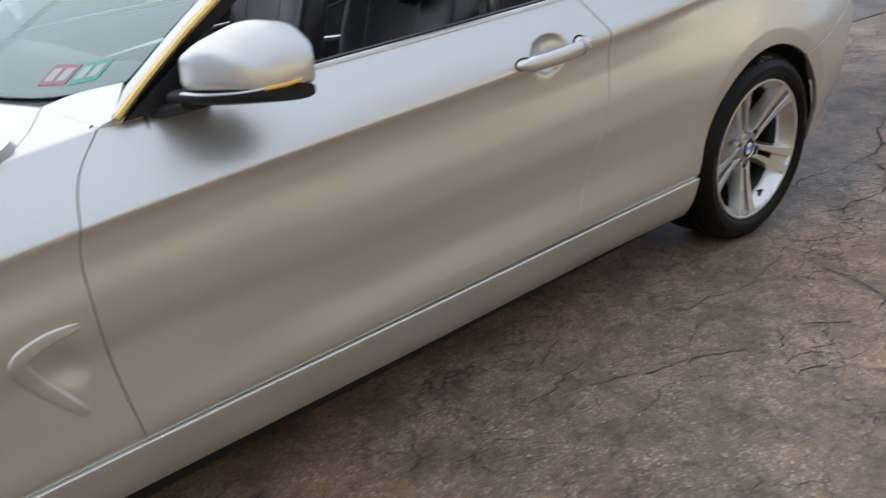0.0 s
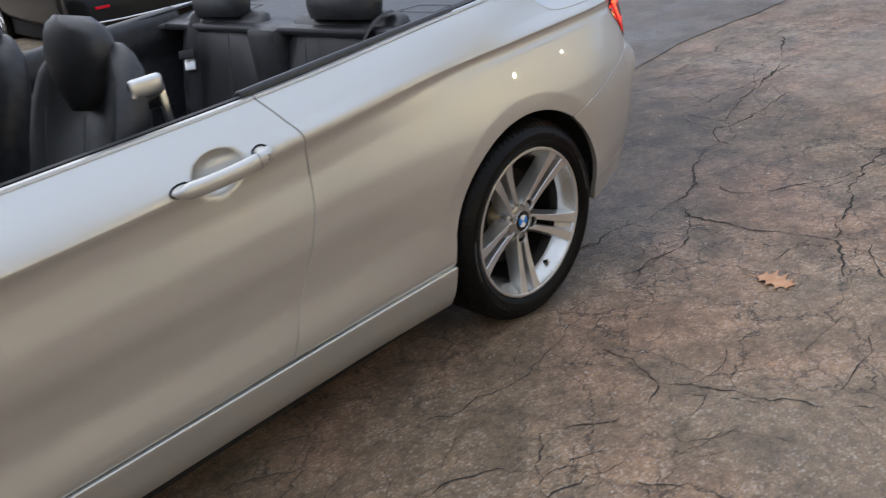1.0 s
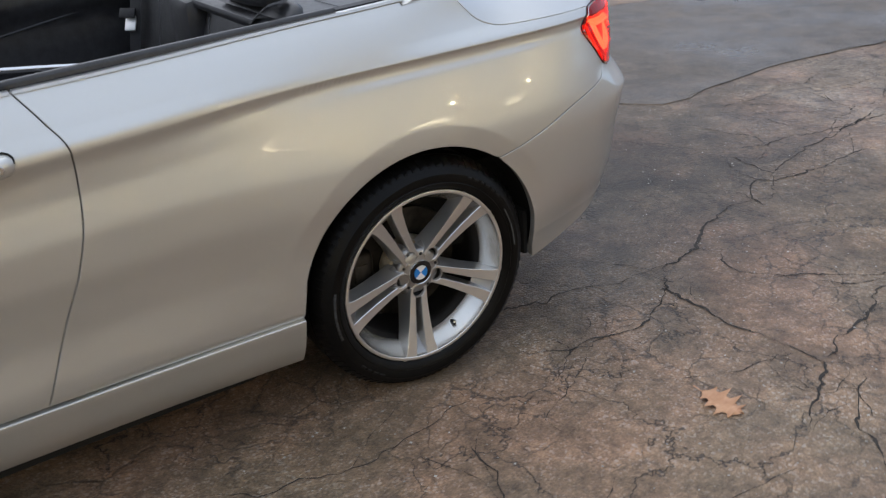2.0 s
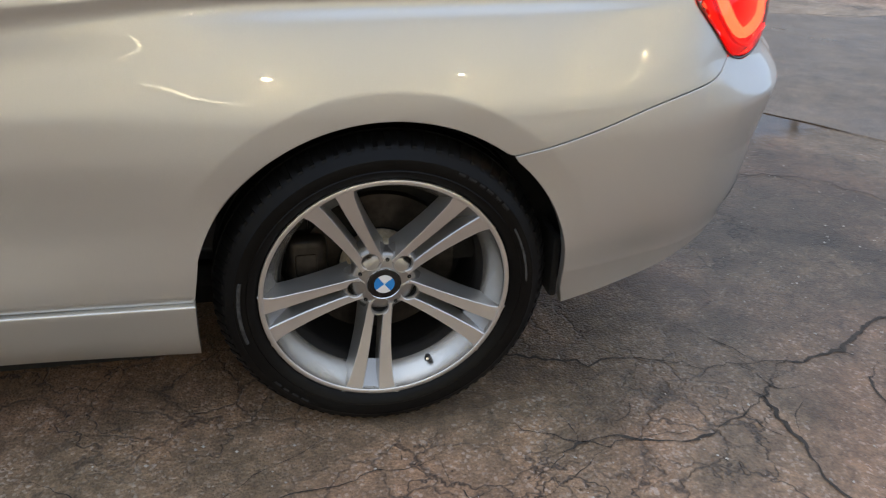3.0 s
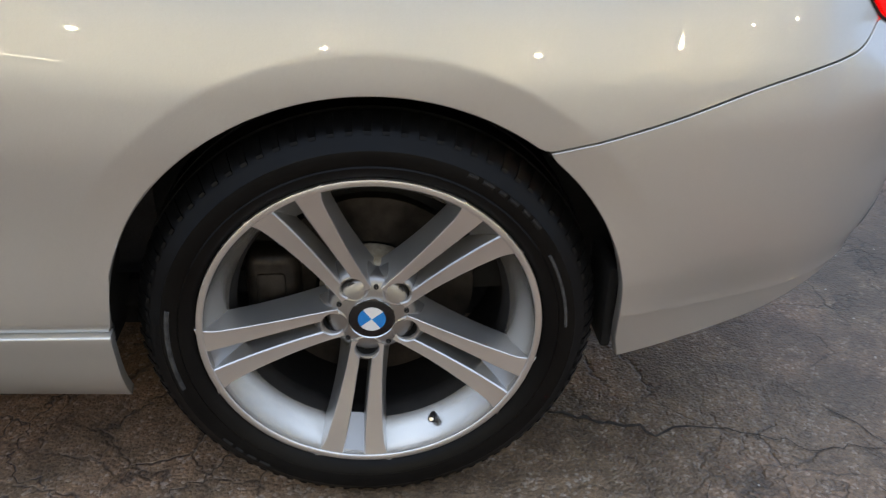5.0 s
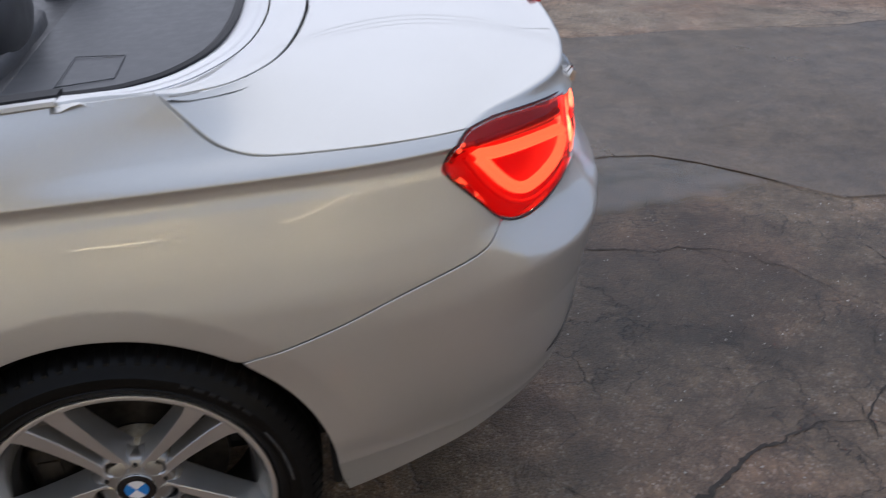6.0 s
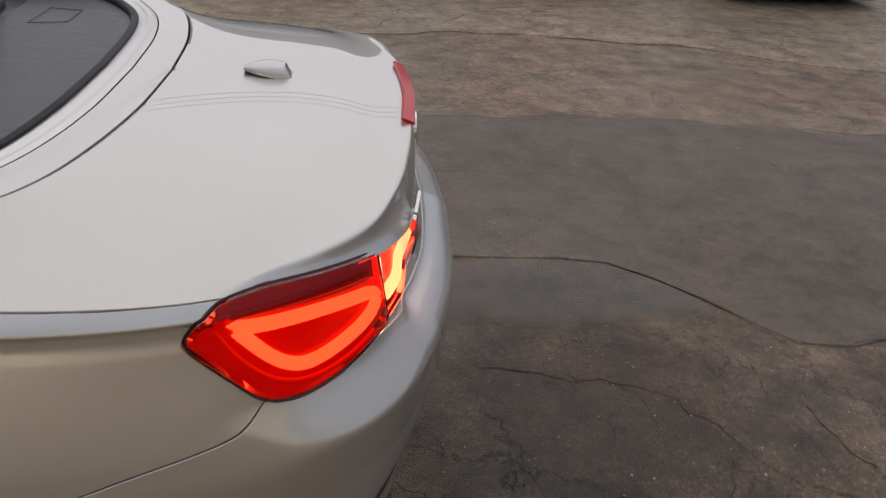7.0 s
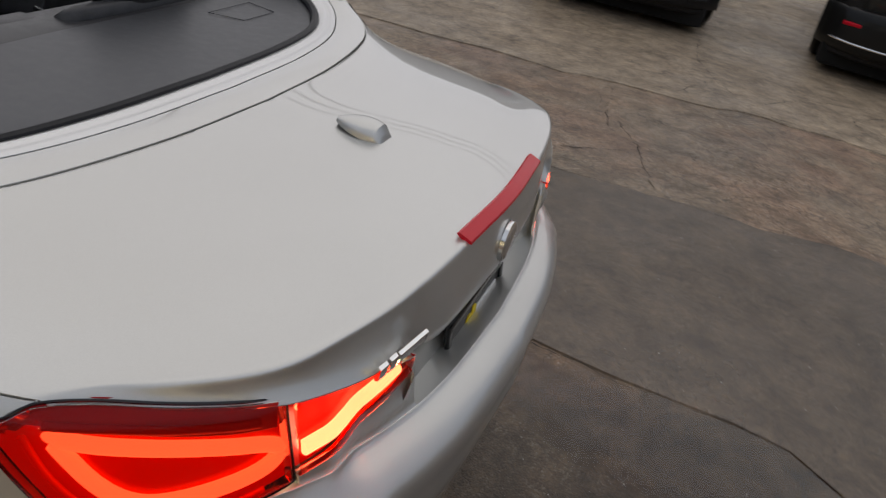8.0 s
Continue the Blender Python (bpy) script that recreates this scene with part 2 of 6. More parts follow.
def strip(bm, curve, across, wide, up, thick):
    """A flat bar along a curve: across and up give its axes at each point."""
    c, a, n = (np.array(v, float) for v in (curve, across, up))
    rows = []
    for p, s, t in zip(c, a, n):
        rows.append([bm.verts.new(p + s * w + t * h) for w, h in ((-wide / 2, 0), (-wide / 2 * 0.8, thick), (wide / 2 * 0.8, thick), (wide / 2, 0), (0, -thick))])
    for r, q in zip(rows, rows[1:]):
        for k in range(5):
            bm.faces.new((r[k], r[(k + 1) % 5], q[(k + 1) % 5], q[k]))
    bm.faces.new(rows[0])
    bm.faces.new(rows[-1][::-1])
    return bm


# ---- the car's skin ----
WIDTH = 1.825
MID = WIDTH / 2
WHEEL_Z, WHEELBASE = 0.33, 2.81

outline = spline([(-3.60, MID), (-3.585, 0.62), (-3.53, 0.36), (-3.40, 0.17), (-3.20, 0.07), (-2.95, 0.025), (-2.60, 0.012), (-2.2, 0.012), (-1.5, 0.010), (-0.8, 0.008),
                  (-0.3, 0.001), (0.0, -0.003), (0.25, 0.001), (0.45, 0.016), (0.60, 0.048), (0.71, 0.094), (0.805, 0.160), (0.880, 0.246), (0.933, 0.35), (0.976, 0.48), (1.007, 0.66), (1.020, MID)], 1600)
_seg = np.r_[0, np.cumsum(np.linalg.norm(np.diff(outline, axis=0), axis=1))]
OS = _seg - np.interp(0.0, outline[:, 0], _seg)
_tan = np.gradient(outline, axis=0)
_tan /= np.linalg.norm(_tan, axis=1, keepdims=True)
INWARD = np.column_stack([-_tan[:, 1], _tan[:, 0]])


def along(x, y=0.02):
    """The place along the outline nearest to a point of the plan."""
    i = int(np.argmin((outline[:, 0] - x) ** 2 + (outline[:, 1] - y) ** 2))
    step = (x - outline[i, 0]) * _tan[i, 0] + (y - outline[i, 1]) * _tan[i, 1]
    return OS[i] + min(max(step, -0.003), 0.003)


def table(xs, vs):
    """A smooth curve through knots without overshoot."""
    xs, vs = np.array(xs, float), np.array(vs, float)
    d = np.diff(vs) / np.diff(xs)
    m = np.zeros(len(xs))
    m[0], m[-1] = d[0], d[-1]
    for i in range(1, len(xs) - 1):
        if d[i - 1] * d[i] > 0:
            m[i] = 2 * d[i - 1] * d[i] / (d[i - 1] + d[i])

    def at(x):
        x = np.clip(x, xs[0], xs[-1])
        i = np.clip(np.searchsorted(xs, x) - 1, 0, len(xs) - 2)
        h = xs[i + 1] - xs[i]
        u = (x - xs[i]) / h
        return ((2 * u ** 3 - 3 * u ** 2 + 1) * vs[i] + (u ** 3 - 2 * u ** 2 + u) * h * m[i] + (-2 * u ** 3 + 3 * u ** 2) * vs[i + 1] + (u ** 3 - u ** 2) * h * m[i + 1])
    return at


S_CORNER, S_EDGE, S_REAR = along(0.835, 0.19), along(0.922, 0.33), along(0.949, 0.41)
# heights of the sill line, the crease and the belt along the car
z_sill = table((-4.4, -2.2, -0.37, 0.5, 1.8), (0.35, 0.345, 0.335, 0.34, 0.345))
z_crease = table((-4.4, -3.2, -2.33, -1.65, -1.1, -0.78, -0.3, 0.0, 0.3, 0.6, 1.8), (0.70, 0.74, 0.806, 0.836, 0.850, 0.862, 0.888, 0.893, 0.895, 0.896, 0.896))
z_belt = table((-4.4, -3.2, -2.5, -2.08, -1.6, -0.85, -0.15, 0.1, 0.3, 1.8), (0.76, 0.86, 0.94, 0.955, 0.966, 0.978, 1.012, 1.022, 1.024, 1.0))
Z_BOTTOM = 0.17

STATIONS = []


def station(at, *rows):
    """A cross-section of the body: levels and how far each lies inside the outline."""
    STATIONS.append((at, rows))


def sill_rows(d, k=1.0):
    """The sill that tucks under, its bright top edge and the fold of the door above it."""
    low = ((-1, 0.093 * k), (-0.82, 0.057 * k), (-0.5, 0.024 * k), (-0.2, 0.0075 * k), (-0.055, 0.0008), (-0.024, 0.0003))
    edge = ((-0.015, 0.0010), (-0.007, 0.0036), (0, 0.0090), (0.012, 0.0056), (0.03, 0.0028), (0.06, 0.0016))
    return [(h, v + d) for h, v in low + edge]


station(-4.5, (-1, 0.10), (-0.8, 0.06), (0, 0.03), (0.5, 0.01), (0.9, 0.03), (1, 0.04), (1.2, 0.07), (2, 0.16))
station(-2.3, *sill_rows(0.0200), (0.09, 0.0212), (0.2, 0.024), (0.45, 0.027), (0.6, 0.016), (0.72, 0.014), (0.86, 0.019), (0.935, 0.018), (0.975, 0.014), (1.0, 0.010), (1.06, 0.014), (1.5, 0.06), (2, 0.12))
station(-1.4, *sill_rows(0.0170), (0.09, 0.0185), (0.16, 0.0225), (0.27, 0.029), (0.40, 0.024), (0.55, 0.012), (0.66, 0.011), (0.76, 0.0155), (0.86, 0.0195), (0.935, 0.0165), (0.975, 0.010), (1.0, 0.004), (1.05, 0.006), (1.4, 0.026), (1.75, 0.055), (2, 0.078))
station(-0.75, *sill_rows(0.0170), (0.09, 0.0180), (0.16, 0.0205), (0.27, 0.024), (0.40, 0.018), (0.55, 0.008), (0.66, 0.008), (0.76, 0.014), (0.86, 0.0205), (0.935, 0.021), (0.975, 0.0165), (1.0, 0.011), (1.05, 0.011), (1.4, 0.032), (1.75, 0.058), (2, 0.078))
station(-0.1, *sill_rows(0.0130, 0.76), (0.09, 0.0125), (0.3, 0.000), (0.50, -0.009), (0.62, -0.004), (0.74, 0.010), (0.84, 0.025), (0.92, 0.038), (0.965, 0.0465), (0.985, 0.046), (1.0, 0.040), (1.05, 0.042), (1.4, 0.058), (1.75, 0.078), (2, 0.098))
station(0.30, (-1, 0.065), (-0.8, 0.055), (0, 0.018), (0.12, 0.008), (0.3, 0.000), (0.50, -0.006), (0.62, -0.001), (0.74, 0.013), (0.84, 0.028), (0.92, 0.041), (0.965, 0.0495), (0.985, 0.049), (1.0, 0.043), (1.05, 0.046), (1.30, 0.080), (1.6, 0.10), (2, 0.115))
station(0.58, (-1, 0.085), (-0.7, 0.065), (0, 0.042), (0.12, 0.025), (0.16, 0.020), (0.3, 0.009), (0.48, 0.001), (0.52, 0.000), (0.62, 0.005), (0.74, 0.017), (0.84, 0.029), (0.92, 0.038), (0.965, 0.043), (0.985, 0.043), (1.0, 0.040), (1.05, 0.044), (1.30, 0.075), (2, 0.13))
station(S_CORNER, (-1, 0.12), (-0.6, 0.08), (0, 0.048), (0.12, 0.028), (0.16, 0.023), (0.3, 0.012), (0.50, 0.002), (0.555, 0.0), (0.575, 0.002), (0.595, 0.007), (0.73, 0.039), (0.80, 0.041), (0.90, 0.047), (1.0, 0.054), (1.3, 0.075), (2, 0.12))
station(S_EDGE, (-1, 0.13), (-0.5, 0.085), (0, 0.050), (0.3, 0.015), (0.50, 0.003), (0.575, 0.0), (0.595, 0.004), (0.612, 0.009), (0.715, 0.042), (0.74, 0.046), (0.80, 0.048), (1.0, 0.060), (2, 0.10))
station(S_REAR, (-1, 0.15), (-0.5, 0.09), (0, 0.055), (0.3, 0.014), (0.45, -0.002), (0.52, -0.004), (0.58, -0.0060), (0.605, -0.0050), (0.625, -0.0020), (0.643, 0.004), (0.660, 0.014), (0.680, 0.030), (0.700, 0.051), (0.713, 0.062), (0.74, 0.066), (1.0, 0.068), (2, 0.08))
station(1.9, (-1, 0.15), (-0.5, 0.09), (0, 0.055), (0.3, 0.014), (0.45, -0.002), (0.52, -0.005), (0.58, -0.0070), (0.605, -0.0065), (0.625, -0.0035), (0.643, 0.003), (0.660, 0.013), (0.680, 0.032), (0.700, 0.052), (0.713, 0.062), (0.74, 0.066), (1.0, 0.068), (2, 0.08))
PROFILES = [(s, table(*zip(*rows))) for s, rows in STATIONS]


def height(s, h):
    zs, zc, zb = z_sill(s), z_crease(s), z_belt(s)
    return np.where(h < 0, zs + h * (zs - Z_BOTTOM), np.where(h < 1, zs + h * (zc - zs), zc + (h - 1) * (zb - zc)))


def level(s, z):
    zs, zc, zb = z_sill(s), z_crease(s), z_belt(s)
    return np.where(z < zs, (z - zs) / (zs - Z_BOTTOM), np.where(z < zc, (z - zs) / (zc - zs), 1 + (z - zc) / (zb - zc)))


def inset(s, h):
    st = np.array([p[0] for p in PROFILES])
    i = np.clip(np.searchsorted(st, s) - 1, 0, len(st) - 2)
    u = np.clip((s - st[i]) / (st[i + 1] - st[i]), 0, 1)
    u = u * u * (3 - 2 * u)
    rows = np.stack([f(h) for _, f in PROFILES])
    pick = np.indices(s.shape)
    return (1 - u) * rows[(i, *pick)] + u * rows[(i + 1, *pick)]


def arch_swell(s, z):
    """The flared lip round each wheel."""
    out = np.zeros_like(s)
    for x0 in (0.0, along(-WHEELBASE)):
        r = np.hypot((s - x0) / 1.03, z - WHEEL_Z)
        out += 0.009 * np.clip((0.403 - r) / 0.054, 0, 1) * np.clip((z - 0.40) / 0.18, 0, 1)
    return out


def pressed(s, z):
    """The cup behind the door handle."""
    e = np.hypot((s - along(-0.997)) / 0.070, (z - 0.866 - 0.06 * (s - along(-0.997))) / 0.047)
    cup = 0.034 * np.clip(1 - e * e, 0, 1) ** 0.75
    # hollow of the wing vent
    e = np.hypot((s - along(-2.285)) / 0.045, (z - 0.575 + 0.35 * (s - along(-2.285))) / 0.050)
    return cup + 0.011 * np.clip(1 - e, 0, 1) ** 0.7


crease_level = table((0.60, 0.67, 0.74, 0.82, 0.88, 0.93, 1.0, 1.06, 1.2, 1.9), (0.70, 0.668, 0.605, 0.580, 0.568, 0.570, 0.598, 0.612, 0.615, 0.612))


def bumper_edges(s, h):
    """The two pressed edges that run round the corner of the rear bumper."""
    c = crease_level(s)
    k = np.clip((s - 0.63) / 0.10, 0, 1) * np.clip((1.16 - s) / 0.12, 0, 1)
    return 0.013 * k * np.clip(np.minimum((0.735 - h) / (0.735 - c), (h - 0.36) / (c - 0.36)), 0, 1)


def skin(g, out=0.0):
    """Points of the body for a grid of (place along the outline, level), out metres proud of it."""
    s, h = g[..., 0], g[..., 1]
    z = height(s, h)
    d = inset(s, h) + arch_swell(s, z) + pressed(s, z) - bumper_edges(s, h) - out
    x, y = np.interp(s, OS, outline[:, 0]), np.interp(s, OS, outline[:, 1])
    nx, ny = np.interp(s, OS, INWARD[:, 0]), np.interp(s, OS, INWARD[:, 1])
    k = np.hypot(nx, ny)
    return np.stack([x + d * nx / k, y + d * ny / k, z], -1)


def skin_normals(g):
    """Outward directions of the body at a grid of places and levels."""
    a = skin(g + np.array((0.004, 0))) - skin(g - np.array((0.004, 0)))
    b = skin(g + np.array((0, 0.01))) - skin(g - np.array((0, 0.01)))
    n = np.cross(a, b)
    return n / np.maximum(np.linalg.norm(n, axis=-1, keepdims=True), 1e-9)


def sh(points):
    """Points (x, z) of the side or (x, y, z) of the corner, as places along the outline and levels."""
    out = []
    for p in points:
        s = along(p[0]) if len(p) == 2 else along(p[0], p[1])
        out.append((s, float(level(np.array(s), np.array(p[-1])))))
    return np.array(out)


def curve_sh(points, n=60):
    return sh(spline(points, n))


def arch(x0, a0, a1, rx=0.357, rz=0.349, n=60):
    """The edge of a wheel arch between two angles, in degrees from the rear."""
    return sh([(x0 + rx * math.cos(radians(a)), WHEEL_Z + rz * math.sin(radians(a))) for a in np.linspace(a0, a1, n)])


car = empty("convertible_car", (0, 0, 0), "silver metallic two-door convertible with its roof down", "car")

# seam lines of the side
GAP_FRONT = curve_sh([(-2.185, 0.345), (-2.203, 0.53), (-2.207, 0.68), (-2.196, 0.788), (-2.158, 0.885), (-2.085, 0.955)])
GAP_REAR = curve_sh([(-0.940, 0.342), (-0.86, 0.52), (-0.81, 0.63), (-0.778, 0.735), (-0.768, 0.862), (-0.795, 0.92), (-0.835, 0.982)])
SEAM = curve_sh([(0.228, 0.004, 0.605), (0.367, 0.008, 0.642), (0.487, 0.024, 0.678), (0.578, 0.046, 0.699), (0.630, 0.063, 0.711), (0.658, 0.078, 0.727), (0.682, 0.096, 0.752)])
LIGHT_EDGE = curve_sh([(0.682, 0.096, 0.752), (0.638, 0.083, 0.797), (0.586, 0.076, 0.85), (0.578, 0.079, 0.869), (0.604, 0.087, 0.899), (0.627, 0.112, 0.915)])
LID_SIDE = curve_sh([(0.165, 0.1, 1.021), (0.195, 0.1, 0.985), (0.232, 0.1, 0.946), (0.275, 0.1, 0.927), (0.33, 0.1, 0.921), (0.46, 0.1, 0.918), (0.627, 0.112, 0.915)])
BELT_DOOR = np.array([(s, 2.0) for s in np.linspace(GAP_FRONT[-1, 0], GAP_REAR[-1, 0], 60)])
BELT_REAR = np.array([(s, 2.0) for s in np.linspace(GAP_REAR[-1, 0], LID_SIDE[0, 0], 60)])
SILL_DOOR = np.array([(s, 0.0) for s in np.linspace(GAP_FRONT[0, 0], GAP_REAR[0, 0], 60)])
A_SEAM = math.degrees(math.atan2((0.605 - WHEEL_Z) / 0.349, 0.228 / 0.357))
ARCH_R = arch(0, 178.5, A_SEAM)
ARCH_R[-1] = SEAM[0]
SILL_REAR = np.array([(s, 0.0) for s in np.linspace(GAP_REAR[0, 0], ARCH_R[0, 0], 30)])
ARCH_R[0] = SILL_REAR[-1]
ARCH_F = arch(-WHEELBASE, 178.5, 1.5)
ARCH_END = sh([(0.372, 0.03, 0.25)])[0]
ARCH_LOW = even(chain(arch(0, A_SEAM, 1), sh([(0.362, 0.29)]), ARCH_END[None]), 60)
ARCH_LOW[0], ARCH_LOW[-1] = SEAM[0], ARCH_END
BUMPER_LOW = curve_sh([(0.372, 0.03, 0.25), (0.48, 0.04, 0.268), (0.58, 0.055, 0.285), (0.70, 0.10, 0.308), (0.80, 0.16, 0.322), (0.88, 0.25, 0.33), (0.965, 0.48, 0.33), (1.003, MID, 0.33)], 120)
LIGHT_LOW = curve_sh([(0.682, 0.096, 0.752), (0.73, 0.122, 0.737), (0.798, 0.180, 0.739), (0.845, 0.235, 0.755), (0.884, 0.30, 0.752), (0.925, 0.40, 0.744), (0.955, 0.50, 0.740), (0.985, 0.66, 0.738), (1.0, MID, 0.738)], 120)


def both(name, P, outward, label="", **kw):
    panel(name, P, PAINT, car, outward, label, **kw)
    panel(name, P, PAINT, car, outward, label, mirror=True, **kw)


# door of the driver's side; the other door stands open (below)
door_grid = coons(SILL_DOOR, BELT_DOOR, GAP_FRONT, GAP_REAR, 200, 100)
DOOR = skin(door_grid)

quarter_bottom = even(chain(SILL_REAR, ARCH_R, SEAM), 600)
for _ in range(4):
    quarter_bottom[1:-1] = (quarter_bottom[:-2] + 2 * quarter_bottom[1:-1] + quarter_bottom[2:]) / 4
quarter_top = chain(BELT_REAR, LID_SIDE)
quarter_grid = coons(quarter_bottom, quarter_top, GAP_REAR, LIGHT_EDGE, 300, 110, 5)
both("quarter_panel", skin(quarter_grid), (0, -1, 0.1), N=skin_normals(quarter_grid))

BUMPER = skin(coons(BUMPER_LOW, chain(SEAM, LIGHT_LOW), ARCH_LOW[::-1], np.array([BUMPER_LOW[-1], LIGHT_LOW[-1]]), 220, 120))
bumper_full = np.vstack([BUMPER, (BUMPER * (1, -1, 1) + (0, WIDTH, 0))[::-1][1:]])
panel("rear_bumper", bumper_full, PAINT, car, (1, 0, 0))
# shelf that closes the bumper towards the recess of the plate
shelf_out = bumper_full[:, -1]
shelf_out = shelf_out[shelf_out[:, 0] > 0.885]
shelf_in = shelf_out * (1, 0.985, 1) + (-0.075, 0.0137, -0.028)
panel("bumper_shelf", coons(shelf_in, shelf_out + (-0.002, 0, -0.004), np.array([shelf_in[0], shelf_out[0]]), np.array([shelf_in[-1], shelf_out[-1]]), 80, 8), PAINT, car, (0, 0, 1), gap=0.0, depth=0.004)

# rocker sill under door and quarter
sill_top = np.array([(s, 0.0) for s in np.linspace(along(-2.447), ARCH_R[0, 0], 120)])
sill_low = sh([(-2.43, 0.222), (-1.4, 0.205), (-0.362, 0.194)])
sill_grid = coons(even(sill_low, 120), sill_top, np.array([sill_low[0], sill_top[0]]), np.array([sill_low[-1], sill_top[-1]]), 120, 24)
_v = np.r_[np.linspace(0, 0.90, 20), 0.925, 0.945, 0.960, 0.970, 0.978, 0.984, 0.990, 0.995, 1.0][None, :, None]
sill_grid = sill_grid[:, :1] * (1 - _v) + sill_grid[:, -1:] * _v
sill_skin = skin(sill_grid)
# its top edge runs in under the door
sill_skin = np.concatenate([sill_skin, sill_skin[:, -1:] + (0, 0.004, 0.0015), sill_skin[:, -1:] + (0, 0.010, 0.0022)], axis=1)
both("sill", sill_skin, (0, -1, 0), gap=0.0, edge=0.0006)

# front wing with its gill, front bumper
WING_FRONT = sh([(-3.18, 0.10, 0.42), (-3.25, 0.10, 0.55), (-3.22, 0.10, 0.70)])
ARCH_F[0] = WING_FRONT[0]
sill_front = np.array([(s, 0.0) for s in np.linspace(ARCH_F[-1, 0], GAP_FRONT[0, 0], 20)])
ARCH_F[-1] = sill_front[0]
wing_top = curve_sh([(-3.22, 0.10, 0.70), (-2.9, 0.06, 0.86), (-2.5, 0.05, 0.92), (-2.085, 0.05, 0.955)])
wing_top[:, 1] = np.minimum(wing_top[:, 1], 2.0)
wing_top[-1] = GAP_FRONT[-1]
wing_side = skin(coons(chain(ARCH_F, sill_front), wing_top, WING_FRONT, GAP_FRONT, 200, 70))
nose_s = along(-3.6, MID)
nose_low = np.array([(s, -0.7) for s in np.linspace(nose_s, along(-3.15, 0.06), 60)])
nose_top = np.array([(s, 1.0) for s in np.linspace(nose_s, along(-3.22, 0.10), 60)])
nose_side = np.array([nose_low[-1], WING_FRONT[0], WING_FRONT[1], nose_top[-1]])
nose = skin(coons(nose_low, nose_top, np.array([nose_low[0], nose_top[0]]), nose_side, 70, 40))
nose = np.vstack([nose[::-1], (nose * (1, -1, 1) + (0, WIDTH, 0))[1:]])
panel("front_bumper", nose, PAINT, car, (-1, 0, 0))


# trunk lid: top between the gap behind the deck and the rear lip, then the rear face
def mirrored(points):
    p = np.array(points, float)
    q = (p * (1, -1, 1) + (0, WIDTH, 0))[::-1]
    return np.vstack([p, q[1:] if abs(p[-1][1] - MID) < 1e-6 else q])


lid_left = skin(LID_SIDE)
lid_front = mirrored(spline([tuple(lid_left[0]), (0.200, 0.137, 1.009), (0.278, 0.215, 0.999), (0.350, 0.36, 0.997), (0.402, 0.63, 1.000), (0.418, MID, 1.002)], 60))
lid_lip = mirrored(spline([tuple(lid_left[-1]), (0.668, 0.160, 0.928), (0.732, 0.196, 0.937), (0.785, 0.238, 0.942), (0.830, 0.290, 0.947), (0.859, 0.355, 0.955), (0.894, 0.493, 0.960), (0.917, 0.70, 0.970), (0.926, MID, 0.975)], 80))
nu, nv = 150, 90
LID = coons(lid_front, lid_lip, lid_left, lid_left * (1, -1, 1) + (0, WIDTH, 0), nu, nv, 5)
for _ in range(400):
    LID[1:-1, 1:-1] = (LID[:-2, 1:-1] + LID[2:, 1:-1] + LID[1:-1, :-2] + LID[1:-1, 2:]) / 4
_u, _w = np.linspace(-1, 1, nu)[:, None], np.linspace(0, 1, nv)[None, :]
LID[..., 2] += (1 - np.abs(_u) ** 7) * (0.016 * np.sin(math.pi * _w) - 0.010 * np.clip((_w - 0.72) / 0.28, 0, 1) * np.sin(math.pi * np.clip((_w - 0.72) / 0.28, 0, 1)) * 0.6)
lid_face_low = mirrored(spline([(0.632, 0.118, 0.910), (0.680, 0.149, 0.913), (0.742, 0.186, 0.910), (0.796, 0.234, 0.904), (0.842, 0.280, 0.897), (0.876, 0.345, 0.889), (0.898, 0.413, 0.878), (0.911, 0.476, 0.870), (0.919, 0.524, 0.852), (0.922, 0.538, 0.80), (0.918, 0.556, 0.71), (0.914, 0.61, 0.648), (0.916, 0.72, 0.632), (0.920, MID, 0.630)], 80))
FACE = coons(lid_lip, lid_face_low, np.array([lid_lip[0], lid_face_low[0]]), np.array([lid_lip[-1], lid_face_low[-1]]), nu, 46)
_w = np.linspace(0, 1, 46)[None, :]
# the middle swells under the badge and then falls back into the recess of the plate
plate_field = np.clip(1 - ((FACE[..., 1] - MID) / 0.365) ** 10, 0, 1)
recess = np.interp(_w, (0, 0.2, 0.40, 0.46, 0.53, 0.62, 0.8, 1), (0, 0.008, 0.010, 0.004, -0.026, -0.029, -0.020, -0.004))
FACE[..., 0] += plate_field * recess - (1 - plate_field) * (1 - np.abs(_u) ** 4) * 0.010 * np.sin(math.pi * _w)
trunk = empty("trunk_lid", parent=car)
# one pressing: the lip is a soft roll at the corners and tighter in the middle
PRESS = np.concatenate([LID, FACE[:, 1:]], axis=1)
for i in range(nu):
    row = PRESS[i]
    d = np.r_[0, np.cumsum(np.linalg.norm(np.diff(row, axis=0), axis=1))]
    blur = 0.005 + 0.005 * abs(_u[i, 0]) ** 1.5
    w = np.exp(-0.5 * ((d[:, None] - d[None]) / np.maximum(1e-6, np.minimum(blur, np.minimum(d, d[-1] - d) / 2.5 + 1e-5))[:, None]) ** 2)
    lengths = np.gradient(d)
    w *= lengths[None]
    new_row = (w @ row) / w.sum(1, keepdims=True)
    new_row[0], new_row[-1] = row[0], row[-1]
    PRESS[i] = new_row
corner_low = curve_sh([(0.884, 0.30, 0.745), (0.925, 0.40, 0.736), (0.955, 0.50, 0.730), (0.968, 0.56, 0.728)])
